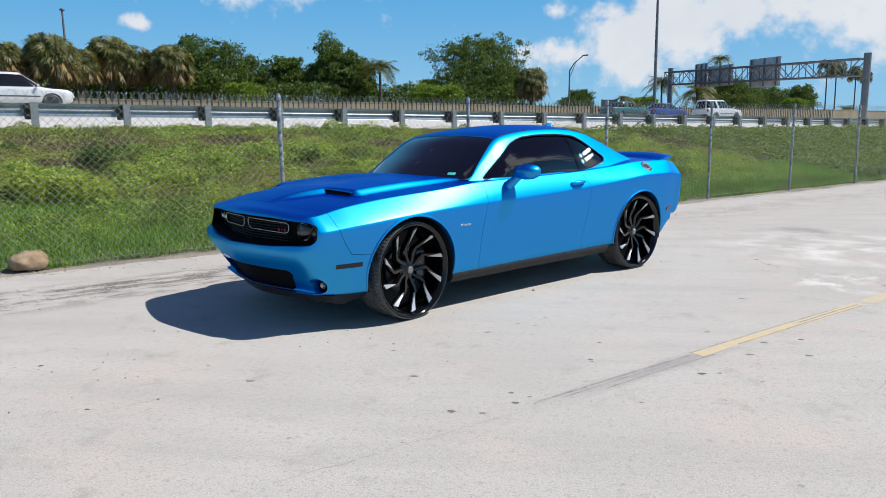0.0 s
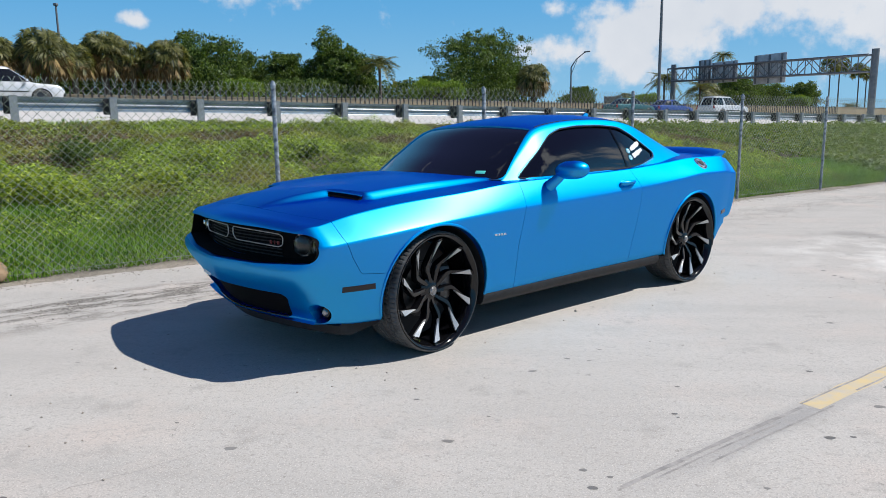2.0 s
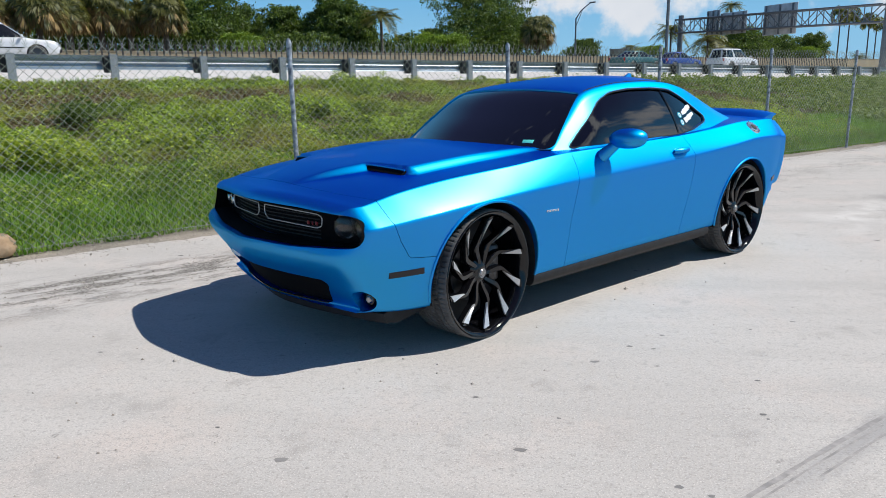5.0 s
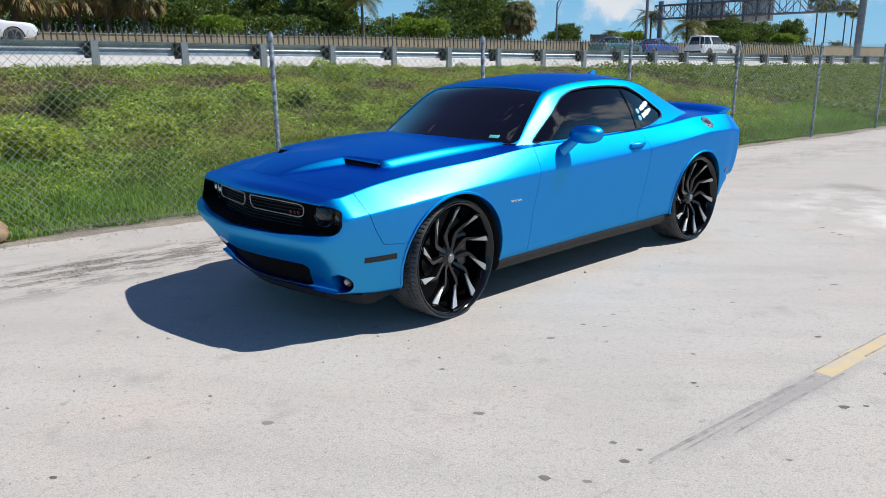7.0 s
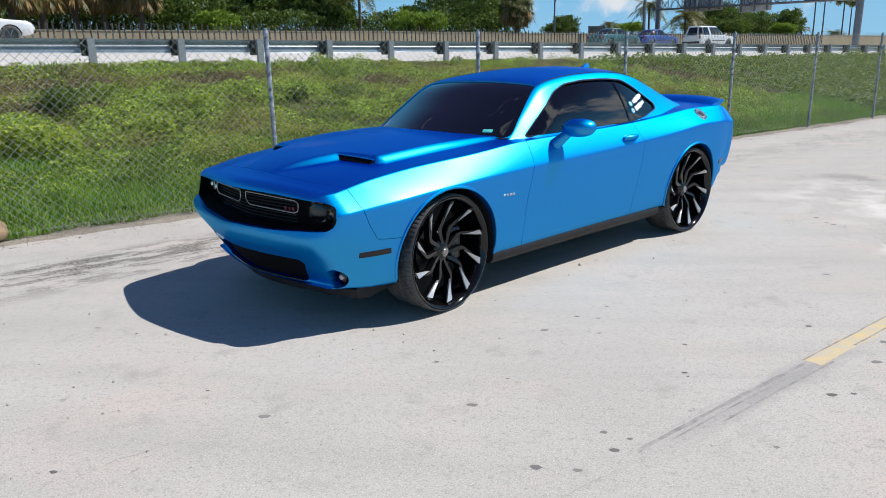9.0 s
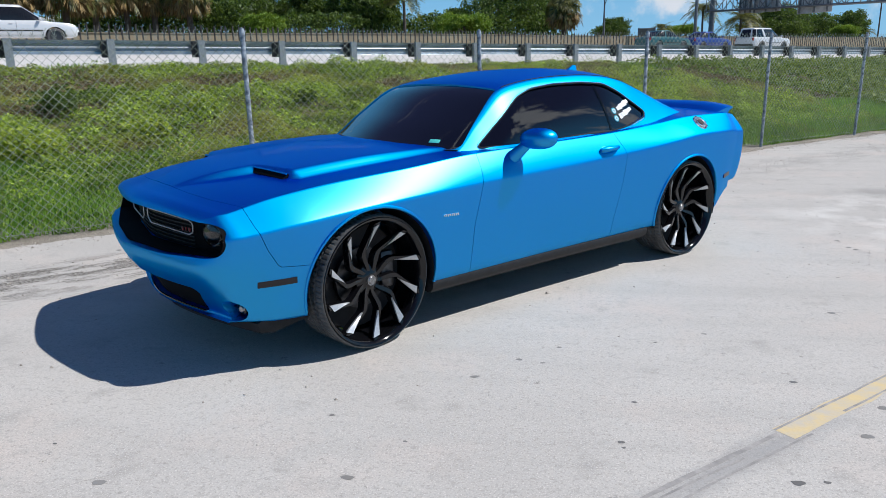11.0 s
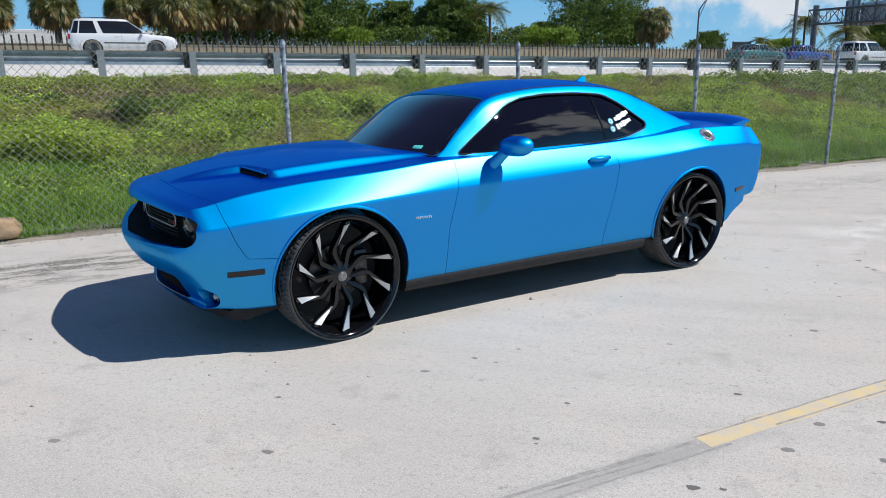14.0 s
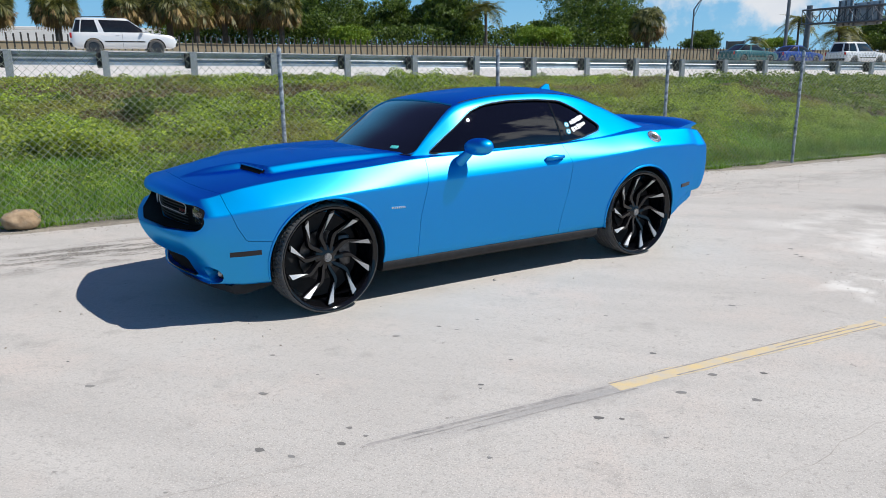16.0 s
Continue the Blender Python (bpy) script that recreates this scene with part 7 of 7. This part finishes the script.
        part("head_lamp", boxed((0.16, 0.30, 0.12), pose(2.20, side * 0.60, belt(2.2) - 0.12, 0, 0, -side * 16), 0.04), LENSGLINT, car_)
        part("side_strip", boxed((1.75, 0.014, 0.05), pose(0.0, side * 0.903, low + 0.28), 0.005, 1), SATIN_BLACK, car_)
        part("door_seam", boxed((0.008, 0.006, base - low - 0.10), pose(-0.10, side * 0.899, (base + low) / 2), 0.001, 1), SATIN_BLACK, car_)
        part("door_handle", boxed((0.14, 0.03, 0.03), pose(-0.30, side * 0.895, base - 0.12), 0.008, 1), paint, car_)
        part("side_mirror", boxed((0.11, 0.17, 0.12), pose(0.82, side * 0.97, base + 0.08), 0.04), paint, car_)
        for x in (-axle, axle):
            wheel_ = part("wheel", lathe([(0.0, -0.10), (wr - 0.04, -0.10), (wr, -0.07), (wr, 0.07), (wr - 0.03, 0.10), (wr * 0.70, 0.10), (wr * 0.66, 0.05), (0.0, 0.05)], 28), RUBBER, car_)
            wheel_.matrix_basis = pose(x, side * 0.78, wr, 0, 0, 0 if side > 0 else 180)
            part("wheel_disc", lathe([(0.0, 0.070), (0.06, 0.078), (wr * 0.36, 0.055), (wr * 0.56, 0.072), (wr * 0.65, 0.065), (wr * 0.66, 0.05), (0.0, 0.05)], 24), STEEL, wheel_)
    for x in (2.27, -2.28):
        part("bumper", boxed((0.18, 1.50, 0.17), pose(x, 0, low + 0.16), 0.06, 2), SATIN_BLACK if suv else paint, car_)
    if suv:
        for side in (1, -1):
            rack = bmesh.new()
            tube(rack, [(rear_top + 0.2, side * 0.56, top - 0.01), (rear_top + 0.3, side * 0.56, top + 0.05), (front_top - 0.5, side * 0.56, top + 0.05), (front_top - 0.4, side * 0.56, top - 0.01)], 0.016, 6)
            part("roof_rail", rack, SATIN_BLACK, car_)


motor_car("silver-white off-roader on the far lane of the motorway", -0.6, 30.0, CAR_WHITE, True)
motor_car("white sport utility car on the motorway", 48.0, 26.5, CAR_WHITE, True)
motor_car("dark teal saloon car on the motorway", 42.5, 31.3, CAR_GREEN, False)
motor_car("dark blue saloon car on the motorway", 47.8, 31.5, CAR_BLUE, False)
